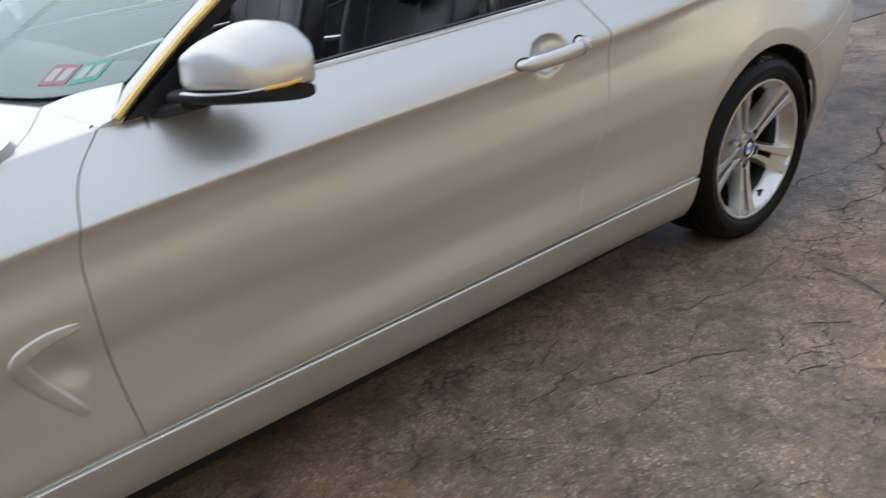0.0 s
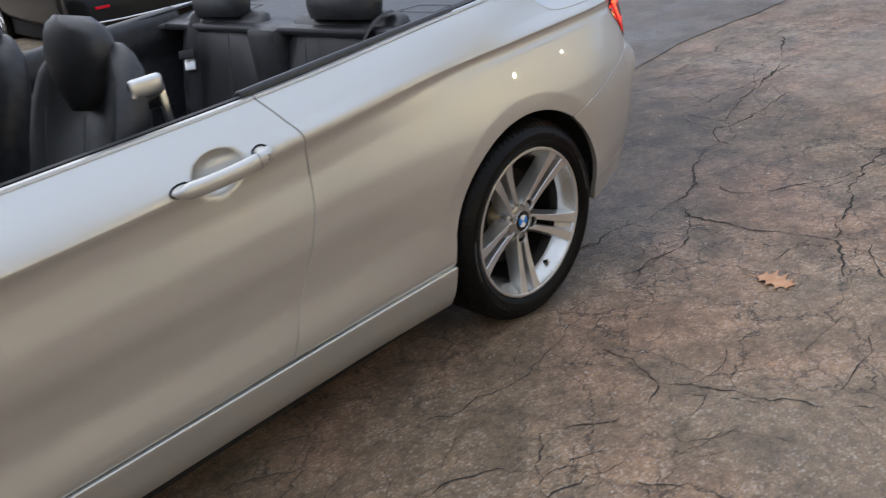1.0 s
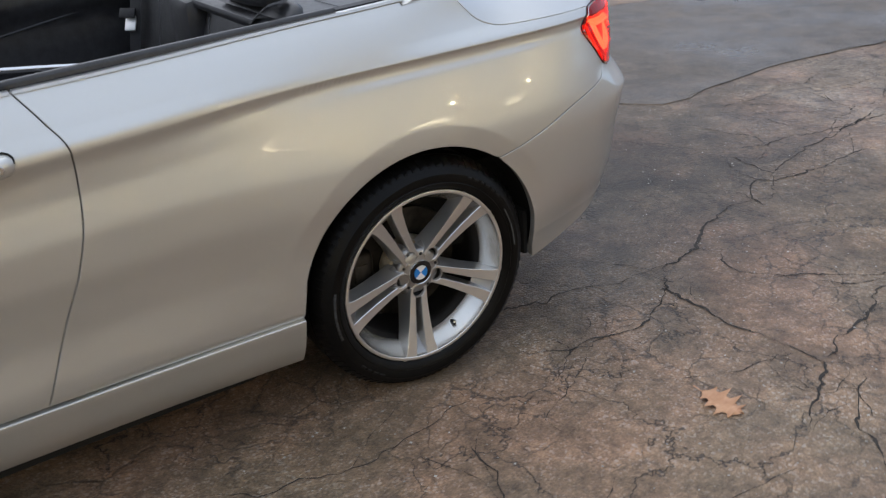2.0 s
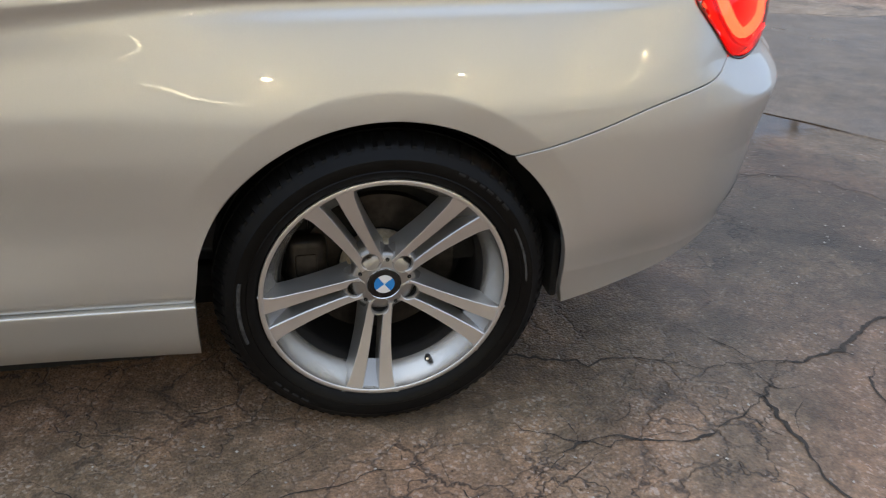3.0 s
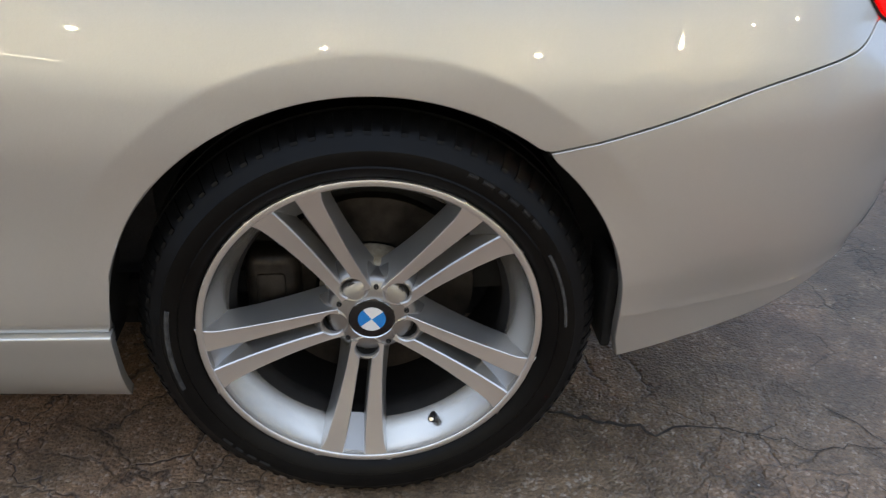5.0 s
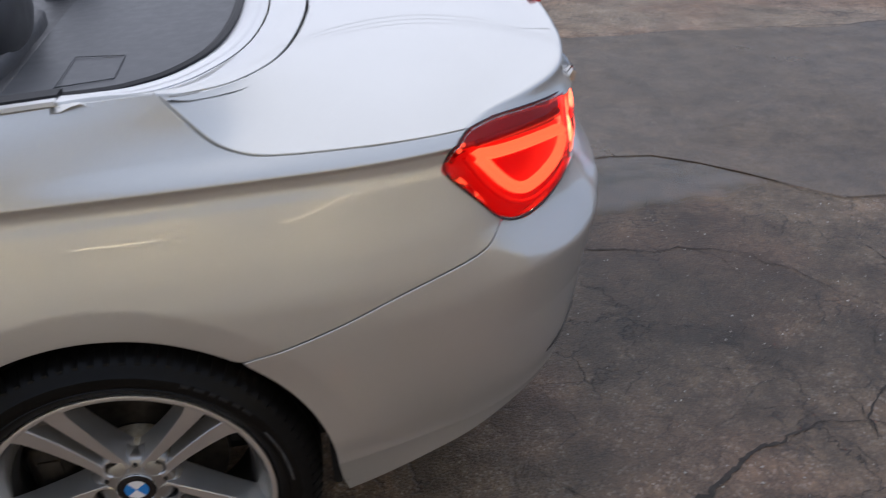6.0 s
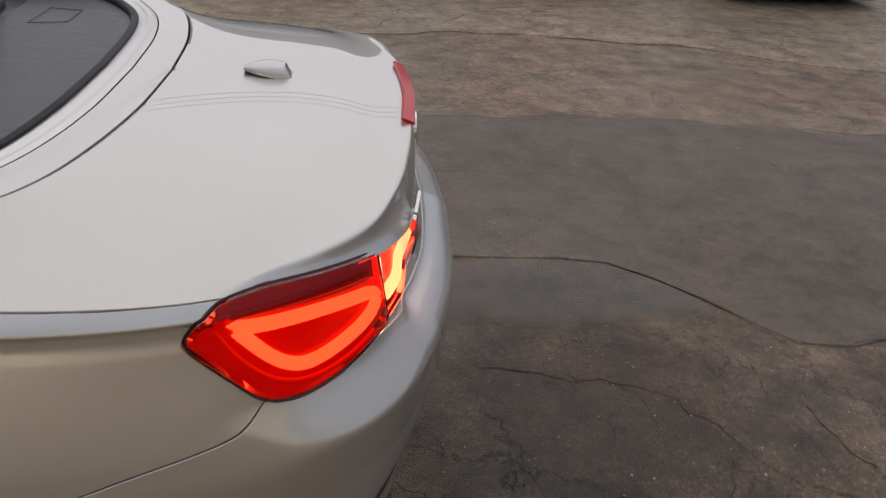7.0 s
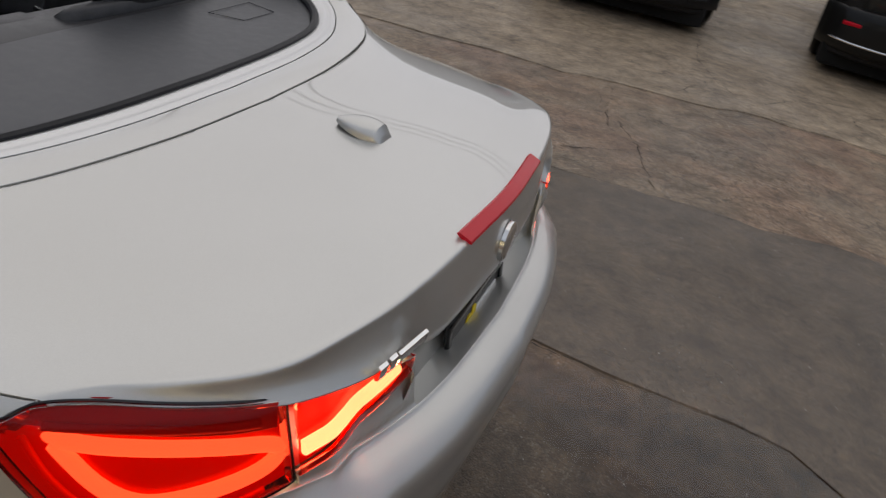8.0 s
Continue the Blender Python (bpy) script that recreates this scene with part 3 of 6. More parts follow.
corner_top = curve_sh([(0.875, 0.296, 0.776), (0.892, 0.345, 0.783), (0.911, 0.405, 0.795), (0.926, 0.465, 0.814), (0.942, 0.535, 0.842)])
both("lid_corner", skin(coons(corner_low, corner_top, np.array([corner_low[0], corner_top[0]]), np.array([corner_low[-1], corner_top[-1]]), 30, 10), -0.004), (1, -0.4, 0), gap=0.0, depth=0.004)
panel("lid_skin", PRESS, PAINT, trunk, (0.4, 0, 1), gap=0.0036)

# hood
hood_side = skin(wing_top)
hood_left = hood_side[20:]
hood_rear = mirrored(spline([(-2.128, 0.305, 0.980), (-2.195, 0.45, 0.988), (-2.245, 0.62, 0.998), (-2.27, MID, 1.0)], 40))
hood_left = spline([tuple(hood_side[0] + (0.0, 0.07, 0.01)), tuple(hood_side[25] + (0, 0.09, 0.012)), (-2.40, 0.105, 0.925), (-2.275, 0.112, 0.940), (-2.195, 0.185, 0.960), tuple(hood_rear[0])], 40)
hood_front = mirrored(spline([tuple(hood_left[0]), (-3.38, 0.30, 0.715), (-3.52, 0.6, 0.715), (-3.55, MID, 0.715)], 40))
HOOD = coons(hood_front, hood_rear, hood_left, hood_left * (1, -1, 1) + (0, WIDTH, 0), 80, 60)
_u, _w = np.linspace(-1, 1, 80)[:, None], np.linspace(0, 1, 60)[None, :]
HOOD[..., 2] += (1 - np.abs(_u) ** 3) * 0.05 * np.sin(math.pi * _w)
panel("hood", HOOD, PAINT, car, (0, 0, 1))
wing_cap = coons(wing_side[:, -1], even(hood_left, 200), np.array([wing_side[0, -1], hood_left[0]]), np.array([wing_side[-1, -1], hood_left[-1]]), 200, 12)
both("front_wing", np.concatenate([wing_side, wing_cap[:, 1:]], axis=1), (0, -1, 0.1), gap=0.0006)

panel("door", DOOR, PAINT, car, (0, -1, 0), "closed driver's door")


# ---- seams: dark rubber behind the panel gaps ----
def seam_filler(curve, mirror=False, back=0.013, wide=0.018):
    p = skin(even(curve, 60), -back)
    q = skin(even(curve, 60), -back - 0.01)
    t = np.gradient(p, axis=0)
    a = np.cross(t, q - p)
    a /= np.maximum(np.linalg.norm(a, axis=1, keepdims=True), 1e-9)
    v = np.vstack([p - a * wide / 2, p + a * wide / 2])
    if mirror:
        v[:, 1] = WIDTH - v[:, 1]
    n = len(p)
    link_mesh("seam_seal", v, [(i, i + 1, n + i + 1, n + i) for i in range(n - 1)], GAP, car)


for flip in (False, True):
    for c in (GAP_FRONT, GAP_REAR, SEAM, chain(SILL_DOOR, SILL_REAR)):
        seam_filler(c, flip)

# ---- rear lights ----
LENS = bpy.data.materials.new("red_lens")
LENS.use_nodes = True
_n = LENS.node_tree.nodes
_n.clear()
_t = node(LENS, "ShaderNodeBsdfTransparent", Color=(0.95, 0.070, 0.052, 1))
_g = node(LENS, "ShaderNodeBsdfGlossy", Roughness=0.03)
_f = node(LENS, "ShaderNodeFresnel", IOR=1.36)
_m, _o = _n.new("ShaderNodeMixShader"), _n.new("ShaderNodeOutputMaterial")
wire(LENS, _f.outputs[0], _m.inputs[0])
wire(LENS, _t.outputs[0], _m.inputs[1])
wire(LENS, _g.outputs[0], _m.inputs[2])
wire(LENS, _m.outputs[0], _o.inputs["Surface"])
HOUSING = material("red_reflector", (0.45, 0.006, 0.006), 0.3, 0.3, emit=(1.0, 0.004, 0.006), strength=0.32)
SMOKE = material("dark_red_reflector", (0.25, 0.006, 0.006), 0.2, 0.3, emit=(1.0, 0.01, 0.008), strength=0.06)
GUIDE = material("lit_light_guide", (0.8, 0.2, 0.1), 0.4, emit=(1.0, 1.0, 0.50), strength=2.6)
GUIDE_BRIGHT = material("bright_light_guide", (0.8, 0.3, 0.1), 0.4, emit=(1.0, 1.25, 0.80), strength=14.0)
BRAKE = material("red_brake_lens", (0.62, 0.006, 0.020), 0.22, spec=0.3)

tip_low, tip_high = sh([(0.579, 0.078, 0.863), (0.580, 0.080, 0.874)])
low_outer = np.vstack([tip_low, curve_sh([(0.586, 0.076, 0.85), (0.638, 0.083, 0.797), (0.682, 0.097, 0.754), (0.730, 0.122, 0.739), (0.798, 0.180, 0.742), (0.845, 0.235, 0.757), (0.872, 0.290, 0.768)])])
top_outer = np.vstack([tip_high, curve_sh([(0.604, 0.087, 0.899), (0.626, 0.112, 0.914), (0.680, 0.145, 0.920), (0.745, 0.180, 0.917), (0.800, 0.228, 0.911), (0.846, 0.274, 0.905)])])
low_inner = curve_sh([(0.875, 0.296, 0.770), (0.892, 0.345, 0.777), (0.911, 0.405, 0.789), (0.926, 0.465, 0.808), (0.938, 0.520, 0.832)])
top_inner = curve_sh([(0.849, 0.279, 0.905), (0.865, 0.300, 0.894), (0.888, 0.35, 0.886), (0.912, 0.42, 0.876), (0.937, 0.523, 0.858)])


def lamp_shell(name, low, top, depth_at, mat, parent, mirror, edge=0.0, dome=0.0, n=(70, 34), label=""):
    """A lens or housing over the skin between two edges: depth_at metres proud, domed towards its middle."""
    g = coons(low, top, np.array([low[0], top[0]]), np.array([low[-1], top[-1]]), *n)
    u, v = np.linspace(0, 1, n[0])[:, None], np.linspace(0, 1, n[1])[None]
    rise = np.minimum(1, 4 * np.minimum(np.minimum(u * 2.2, (1 - u) * 2.2), np.minimum(v, 1 - v)))
    P = skin(g, depth_at + dome * np.sqrt(rise))
    return panel(name, P, mat, parent, (0.6, -0.7, 0.1), label, gap=edge, depth=0.012, edge=0.0015, mirror=mirror)


def guide_bar(name, points, radius, mat, parent, mirror, closed, proud=-0.002):
    p = spline(points + ([points[0]] if closed else []), 90)
    g = sh(p)
    q = skin(g, proud)
    if closed:
        q = q[:-1]
    if mirror:
        q[:, 1] = WIDTH - q[:, 1]
    bm = tube(bmesh.new(), q, radius, 12, closed)
    return part(name, bm, mat, parent)


def rear_light(mirror):
    light = empty("rear_light", parent=car)
    lamp_shell("housing", low_outer, top_outer, -0.014, HOUSING, light, mirror)
    lamp_shell("lens", low_outer, top_outer, 0.002, LENS, light, mirror, 0.004, 0.007, label="clear red outer lens")
    edge = skin(even(chain(low_outer, top_outer[::-1]), 160), 0.001)
    if mirror:
        edge[:, 1] = WIDTH - edge[:, 1]
    part("seal", tube(bmesh.new(), edge, 0.0022, 6, True), GLOSS_BLACK, light, "thin black rubber seal")
    guide_bar("light_guide", [(0.645, 0.100, 0.868), (0.690, 0.120, 0.862), (0.740, 0.153, 0.857), (0.790, 0.198, 0.850), (0.838, 0.252, 0.838), (0.855, 0.275, 0.823), (0.848, 0.258, 0.803), (0.815, 0.210, 0.788), (0.772, 0.165, 0.779), (0.735, 0.138, 0.783), (0.697, 0.115, 0.810)],
              0.0105, GUIDE, light, mirror, True, -0.009)
    dark_low = curve_sh([(0.606, 0.090, 0.886), (0.645, 0.100, 0.885), (0.690, 0.120, 0.880), (0.740, 0.153, 0.875), (0.790, 0.198, 0.868), (0.846, 0.274, 0.858)])
    lamp_shell("upper_reflector", dark_low, top_outer, -0.006, SMOKE, light, mirror, label="dark red upper reflector")
    guide_bar("reflector_bar", [(0.640, 0.100, 0.892), (0.70, 0.14, 0.890), (0.77, 0.19, 0.884), (0.832, 0.25, 0.876)], 0.006, SMOKE, light, mirror, False)
    guide_bar("reflector_ring", [(0.616, 0.092, 0.872), (0.652, 0.098, 0.820), (0.698, 0.112, 0.778), (0.748, 0.140, 0.757), (0.803, 0.190, 0.757), (0.850, 0.250, 0.772)], 0.0045, HOUSING, light, mirror, False)
    inner = empty("lid_light", parent=car)
    lamp_shell("housing", low_inner, top_inner, -0.016, HOUSING, inner, mirror)
    lamp_shell("lens", low_inner, top_inner, 0.002, LENS, inner, mirror, 0.002, 0.006, label="clear red inner lens")
    guide_bar("light_guide", [(0.880, 0.308, 0.803), (0.897, 0.36, 0.809), (0.915, 0.43, 0.823), (0.930, 0.496, 0.841)], 0.0115, GUIDE_BRIGHT, inner, mirror, False, -0.012)


rear_light(False)
rear_light(True)

# high brake light in the lip, aerial fin, plate and badges on the lid
lip = spline([(0.904, 0.70, 0.9685), (0.915, MID, 0.9725), (0.904, WIDTH - 0.70, 0.9685)], 40)
bm = strip(bmesh.new(), lip + (0.004, 0, 0.003), np.tile((0.93, 0, -0.36), (40, 1)), 0.030, np.tile((0.36, 0, 0.93), (40, 1)), 0.0045)
part("brake_light", bm, BRAKE, trunk, "dark red high-level brake light")

bm = bmesh.new()
rows = []
for u in np.linspace(0, 1, 15):
    x = 0.568 + 0.102 * u
    hgt = 0.028 * math.sin(math.pi * min(1, 0.08 + u * 0.62)) ** 0.9 * (1 if u < 0.86 else 1 - (u - 0.86) / 0.14 * 0.9)
    wid = 0.038 * math.sin(math.pi * min(0.94, 0.06 + u * 0.72)) ** 0.8
    z0 = 1.0075 - 0.012 * u
    rows.append([bm.verts.new((x, MID + wid * math.cos(a), z0 + hgt * math.sin(a) ** 0.8 if math.sin(a) > 0 else z0 - 0.006)) for a in np.linspace(0, math.pi, 13)])
for r, q in zip(rows, rows[1:]):
    for k in range(12):
        bm.faces.new((r[k], r[k + 1], q[k + 1], q[k]))
bm.faces.new(rows[0])
bm.faces.new(rows[-1][::-1])
part("aerial_fin", bm, PAINT, trunk)

PLATE_BLACK = material("plate_black", (0.012, 0.012, 0.013), 0.35)
WHITE_PRINT = material("white_print", (0.75, 0.75, 0.73), 0.5)
YELLOW_PRINT = material("yellow_print", (0.75, 0.55, 0.02), 0.5)
plate = empty("plate_holder", parent=car)
plate.matrix_basis = pose(0.905, MID, 0.682, 0, -8, 0)
tagged(plate, "black dealer plate with white and yellow print")
part("plate", box(bmesh.new(), 0, 0.010, -0.152, 0.152, -0.075, 0.075, 0.004), PLATE_BLACK, plate)
bm = bmesh.new()
for y0, y1, z0, z1 in ((-0.16, 0.16, -0.083, -0.068), (-0.16, 0.16, 0.068, 0.083), (-0.162, -0.145, -0.083, 0.083), (0.145, 0.162, -0.083, 0.083)):
    box(bm, 0.006, 0.016, y0, y1, z0, z1, 0.003)
part("plate_frame", bm, GLOSS_BLACK, plate, "black plate surround")
for y0, y1, z0, z1 in ((-0.005, 0.125, 0.020, 0.046), (-0.035, 0.115, -0.028, 0.000)):
    part("print", box(bmesh.new(), 0.009, 0.0125, y0, y1, z0, z1, 0.001, 1), WHITE_PRINT, plate)
for yc, zc, r in ((-0.040, 0.026, 0.022), (-0.012, 0.044, 0.012), (-0.068, -0.018, 0.020)):
    blot = bmesh.new()
    tube(blot, [(0.009, yc, zc), (0.0125, yc, zc)], r, 18)
    part("print", blot, YELLOW_PRINT, plate)

# model lettering as plain raised bars, and the round badge
for y0, y1, z0, high in ((0.417, 0.437, 0.884, 0.024), (0.443, 0.461, 0.884, 0.026), (0.468, 0.546, 0.883, 0.020)):
    a, b = (np.array((float(np.interp(y, (0.40, 0.48, 0.56), (0.899, 0.911, 0.922))), y, z0)) for y in (y0, y1))
    bar = bmesh.new()
    strip(bar, [a, b], np.tile((0.10, 0, 1.0), (2, 1)), high, np.tile((0.96, -0.26, 0.0), (2, 1)), 0.006)
    part("letter_bar", bar, CHROME, trunk)
bm = lathe(bmesh.new(), ((0.001, 0.0), (0.030, 0.0), (0.036, 0.002), (0.040, 0.004), (0.041, 0.012)), 48)
badge = part("round_badge", bm, CHROME, trunk, "round chrome-rimmed badge")
badge.matrix_world = pose(0.944, MID, 0.884, 0, 0, 90)

# ---- roof cover behind the seats, its satin trim and the painted frame round it ----
SATIN = material("satin_trim", (0.66, 0.66, 0.65), 0.28, 0.95)
trim_line = mirrored(spline([(0.02, 0.102, 1.022), (0.09, 0.116, 1.019), (0.15, 0.160, 1.008), (0.215, 0.250, 1.000), (0.285, 0.41, 0.998), (0.325, 0.63, 1.000), (0.338, MID, 1.002)], 80))
deck_line = mirrored(spline([(0.0, 0.140, 1.014), (0.05, 0.160, 1.008), (0.11, 0.205, 1.000), (0.172, 0.285, 0.995), (0.230, 0.42, 0.995), (0.262, 0.63, 0.997), (0.274, MID, 0.999)], 80))
TRIM = coons(deck_line, trim_line, np.array([deck_line[0], trim_line[0]]), np.array([deck_line[-1], trim_line[-1]]), 140, 12)
_w = np.linspace(0, 1, 12)[None, :]
TRIM[..., 2] += 0.008 * np.sin(math.pi * _w) - 0.005 * np.exp(-((_w - 0.62) / 0.10) ** 2)
panel("roof_trim", TRIM, SATIN, car, (0, 0, 1), "satin aluminium trim strip", gap=0.001)
frame_out = np.vstack([lid_front])
FRAME = coons(trim_line, frame_out, np.array([trim_line[0], frame_out[0]]), np.array([trim_line[-1], frame_out[-1]]), 140, 10)
_w = np.linspace(0, 1, 10)[None, :]
FRAME[..., 2] += 0.004 * np.sin(math.pi * _w)
panel("deck_frame", FRAME, PAINT, car, (0, 0, 1), gap=0.0012)
v = np.vstack([lid_front - (0.02, 0, 0.012), lid_front + (0.02, 0, -0.012)])
n = len(lid_front)
link_mesh("seam_seal", v, [(i, i + 1, n + i + 1, n + i) for i in range(n - 1)], GAP, car)

deck_front = mirrored(spline([(-0.26, 0.135, 0.980), (-0.20, 0.35, 0.985), (-0.18, MID, 0.988)], 60))
deck_side = spline([tuple(deck_front[0]), (-0.12, 0.138, 0.998), tuple(deck_line[0])], 30)
COVER = coons(deck_front, deck_line, deck_side, deck_side * (1, -1, 1) + (0, WIDTH, 0), 120, 50)
COVER[..., 2] -= 0.006
edge_line = deck_line[2:-2] + (0, 0, 0.001)
part("cover_seal", tube(bmesh.new(), edge_line, 0.011, 8), BLACK, car, "black rubber seal round the roof cover")
panel("roof_cover", COVER, DECK, car, (0, 0, 1), "dark grey soft cover over the folded roof", gap=0.002, edge=0.006)
# moulded fields pressed into the cover
for y0, y1, x0, x1 in ((0.30, 0.48, -0.02, 0.07), (WIDTH - 0.48, WIDTH - 0.30, -0.02, 0.07)):
    bm = tube(bmesh.new(), [(x0, y0, 0.986), (x1, y0 + 0.02, 0.987), (x1, y1 - 0.02, 0.987), (x0, y1, 0.986)], 0.0010, 6, True)
    part("cover_welt", bm, DECK, car)

# bright belt strip with the rubber lip inside it
for flip in (False, True):
    runs = [np.linspace(-2.075, -0.837, 80), np.linspace(-0.831, 0.03, 60)]
    for run, seal in zip(runs, (0.024, 0.040)):
        p = skin(np.column_stack([[along(x) for x in run], np.full(len(run), 2.0)]), 0.002)
        b = p + (0, 0.016, -0.002)
        if flip:
            p[:, 1], b[:, 1] = WIDTH - p[:, 1], WIDTH - b[:, 1]
        k = len(p)
        part("belt_trim", strip(bmesh.new(), (p + b) / 2 + (0, 0, 0.001), np.tile((0, 1, 0.0), (k, 1)), 0.020, np.tile((0, 0, 1.0), (k, 1)), 0.006), SATIN, car, "bright belt trim")
        side = -1 if flip else 1
        part("belt_seal", strip(bmesh.new(), p + (0, side * (0.020 + seal / 2), 0), np.tile((0, 1, 0.0), (k, 1)), seal, np.tile((0, 0, 1.0), (k, 1)), 0.008), BLACK, car, "black rubber window seal")

# ---- door handles ----
def door_handle(mirror):
    pts = spline([(-1.118, 0.012, 0.862), (-1.09, -0.004, 0.864), (-1.03, -0.014, 0.866), (-0.96, -0.016, 0.869), (-0.905, -0.010, 0.872), (-0.872, 0.004, 0.874)], 30)
    if mirror:
        pts[:, 1] = WIDTH - pts[:, 1]
    u = np.linspace(0, 1, 30)
    rad = 0.0165 * np.clip(np.minimum(u * 5 + 0.35, (1 - u) * 16 + 0.6), 0, 1)
    bm = tube(bmesh.new(), pts, rad, 14, squash=(0.75, 1.15))
    h = part("door_handle", bm, PAINT, car)
    # painted feet that carry the two ends
    for xc, zc, ra, rb, high in ((-1.096, 0.8636, 0.026, 0.0115, 0.010), (-0.889, 0.8735, 0.021, 0.0150, 0.020)):
        rings = []
        for out, grow in ((-0.004, 1.0), (high * 0.6, 0.97), (high * 0.9, 0.88), (high, 0.6)):
            ring = [(xc + grow * ra * math.cos(t) , zc + grow * rb * math.sin(t) + 0.05 * grow * ra * math.cos(t)) for t in np.linspace(0, 2 * math.pi, 32, endpoint=False)]
            g = skin(sh(ring))
            g[:, 1] = g[:, 1].mean() * 0.5 + g[:, 1] * 0.5 - out
            if mirror:
                g[:, 1] = WIDTH - g[:, 1]
            rings.append([tuple(p) for p in g])
        bm = bmesh.new()
        rows = [[bm.verts.new(p) for p in r] for r in rings]
        for r, q in zip(rows, rows[1:]):
            for k in range(32):
                bm.faces.new((r[k], r[(k + 1) % 32], q[(k + 1) % 32], q[k]))
        bm.faces.new(rows[-1])
        part("handle_foot", bm, PAINT, h)
    # rubber gaskets under both ends and the split before the lock
    for x0, x1, r in ((-1.124, -1.068, 0.0130), (-0.912, -0.866, 0.0165)):
        ring = [((x0 + x1) / 2 + (x1 - x0) / 2 * math.cos(a), 0.8625 + 0.05 * ((x0 + x1) / 2 + 1.118) + r * math.sin(a) + 0.05 * (x1 - x0) / 2 * math.cos(a)) for a in np.linspace(0, 2 * math.pi, 36, endpoint=False)]
        g = skin(sh(ring), 0.0006)
        if mirror:
            g[:, 1] = WIDTH - g[:, 1]
        part("gasket", tube(bmesh.new(), g, 0.0020, 6, True), GAP, h, "dark rubber gasket")
    a, b, c = pts[23], pts[24] - pts[22], rad[23] + 0.0006
    e1 = np.cross(b / np.linalg.norm(b), (0, 0, 1.0))
    e1 /= np.linalg.norm(e1)
    e2 = np.cross(b / np.linalg.norm(b), e1)
    part("split", tube(bmesh.new(), [a + c * (0.75 * math.cos(k) * e1 + 1.15 * math.sin(k) * e2) for k in np.linspace(0, 2 * math.pi, 28, endpoint=False)], 0.0007, 5, True), GAP, h)
    s = 1 if not mirror else -1
    y = -0.0200 if not mirror else WIDTH + 0.0200
    bm = lathe(bmesh.new(), ((0.001, 0.0), (0.008, 0.0), (0.0095, 0.002 * s), (0.0095, 0.006 * s)), 24, (-0.897, y, 0.8725))
    part("lock_cap", bm, CHROME, h, "round lock cover")


door_handle(False)
door_handle(True)


# ---- wheels ----
def ring_arc(bm, c, r, a0, a1, radius, y, n=16):
    return tube(bm, [(c[0] + r * math.cos(a), y, c[1] + r * math.sin(a)) for a in np.linspace(a0, a1, n)], radius, 8)


def spoke_face(u):
    """Radius and depth of the machined face along an arm."""
    return 0.046 + (0.2395 - 0.046) * u, 0.0770 - 0.004 * math.sin(math.pi * u) - 0.0420 * u ** 1.7


def spoke_mesh(side):
    """One arm of a double spoke that points along +x: a flat face with a crest on its outer side, and a hollow flank that sweeps down to the barrel."""
    bm = bmesh.new()
    rows = []
    for u in np.r_[np.linspace(0, 0.17, 16), np.linspace(0.19, 1, 26)]:
        r, y = spoke_face(u)
        tip = max(0.0, (u - 0.84) / 0.16)
        inner = side * max(0.0085 + 0.0025 * u + 0.0060 * u ** 3, math.sqrt(max(0.0, 0.0178 ** 2 - (r - 0.058) ** 2)))
        outer = side * (0.0245 + 0.0085 * u + 0.0180 * u ** 2 + 0.009 * tip ** 2)
        deep = 0.040 + 0.012 * (1 - u)
        flank = side * (0.010 * (1 - u) ** 2.5 + 0.0055)
        sec = ((inner - side * 0.0015, y + deep), (inner, y + 0.0024), (inner + side * 0.0016, y + 0.0004), ((inner + outer) / 2, y + 0.0006), (outer - side * 0.0012, y),
               (outer, y + 0.0008), (outer + flank * 0.16, y + deep * 0.20), (outer + flank * 0.42, y + deep * 0.46), (outer + flank, y + deep))
        rows.append([bm.verts.new((r, yy, zz)) for zz, yy in sec])
    k = len(rows[0])
    for a, b in zip(rows, rows[1:]):
        for n in range(k):
            bm.faces.new((a[n], a[(n + 1) % k], b[(n + 1) % k], b[n]))
    bm.faces.new(rows[0])
    bm.faces.new(rows[-1][::-1])
    return bm


def slot_ramp():
    """The floor between the two arms: deep at the bolt, rising to the lip at its outer end."""
    bm = bmesh.new()
    rows = []
    for u, rise in ((0.76, 0.040), (0.84, 0.030), (0.91, 0.018), (0.96, 0.008), (1.0, 0.0025)):
        r, y = spoke_face(u)
        rows.append([bm.verts.new((r, y + rise + dy, z)) for z, dy in ((-0.0175, -0.003), (-0.010, 0.0), (0.010, 0.0), (0.0175, -0.003))])
    for a, b in zip(rows, rows[1:]):
        for n in range(3):
            bm.faces.new((a[n], a[n + 1], b[n + 1], b[n]))
    return bm


PALE_GREY = grain(material("pale_grey_arc", rough=0.9), 90, (0.010, 0.010, 0.010), (0.075, 0.075, 0.072), 0.2, 0.001)
WORN_RUBBER = material("worn_raised_rubber", (0.016, 0.0155, 0.015), 0.55, spec=0.2)
# darker copy of the alloy: shading of hub and slots put into its colour
SHADED_ALLOY = material("shaded_alloy", (0.36, 0.352, 0.34), 0.36, 0.88)
RIM_PAINT = material("silver_rim_paint", (0.66, 0.64, 0.59), 0.27, 0.9, coat=0.3)
# near-black for the inner barrel: its deep shade is put into the colour
SHADED_BARREL = grain(material("barrel_shade", rough=0.7), 40, (0.005, 0.0045, 0.004), (0.018, 0.016, 0.014), 0.3, 0.001)
BELL_STEEL = grain(material("worn_bell_steel", rough=0.45, metal=0.4), 60, (0.26, 0.20, 0.12), (0.62, 0.56, 0.44), 0.2, 0.001)
BLUE_ENAMEL = material("blue_enamel", (0.02, 0.22, 0.62), 0.25)
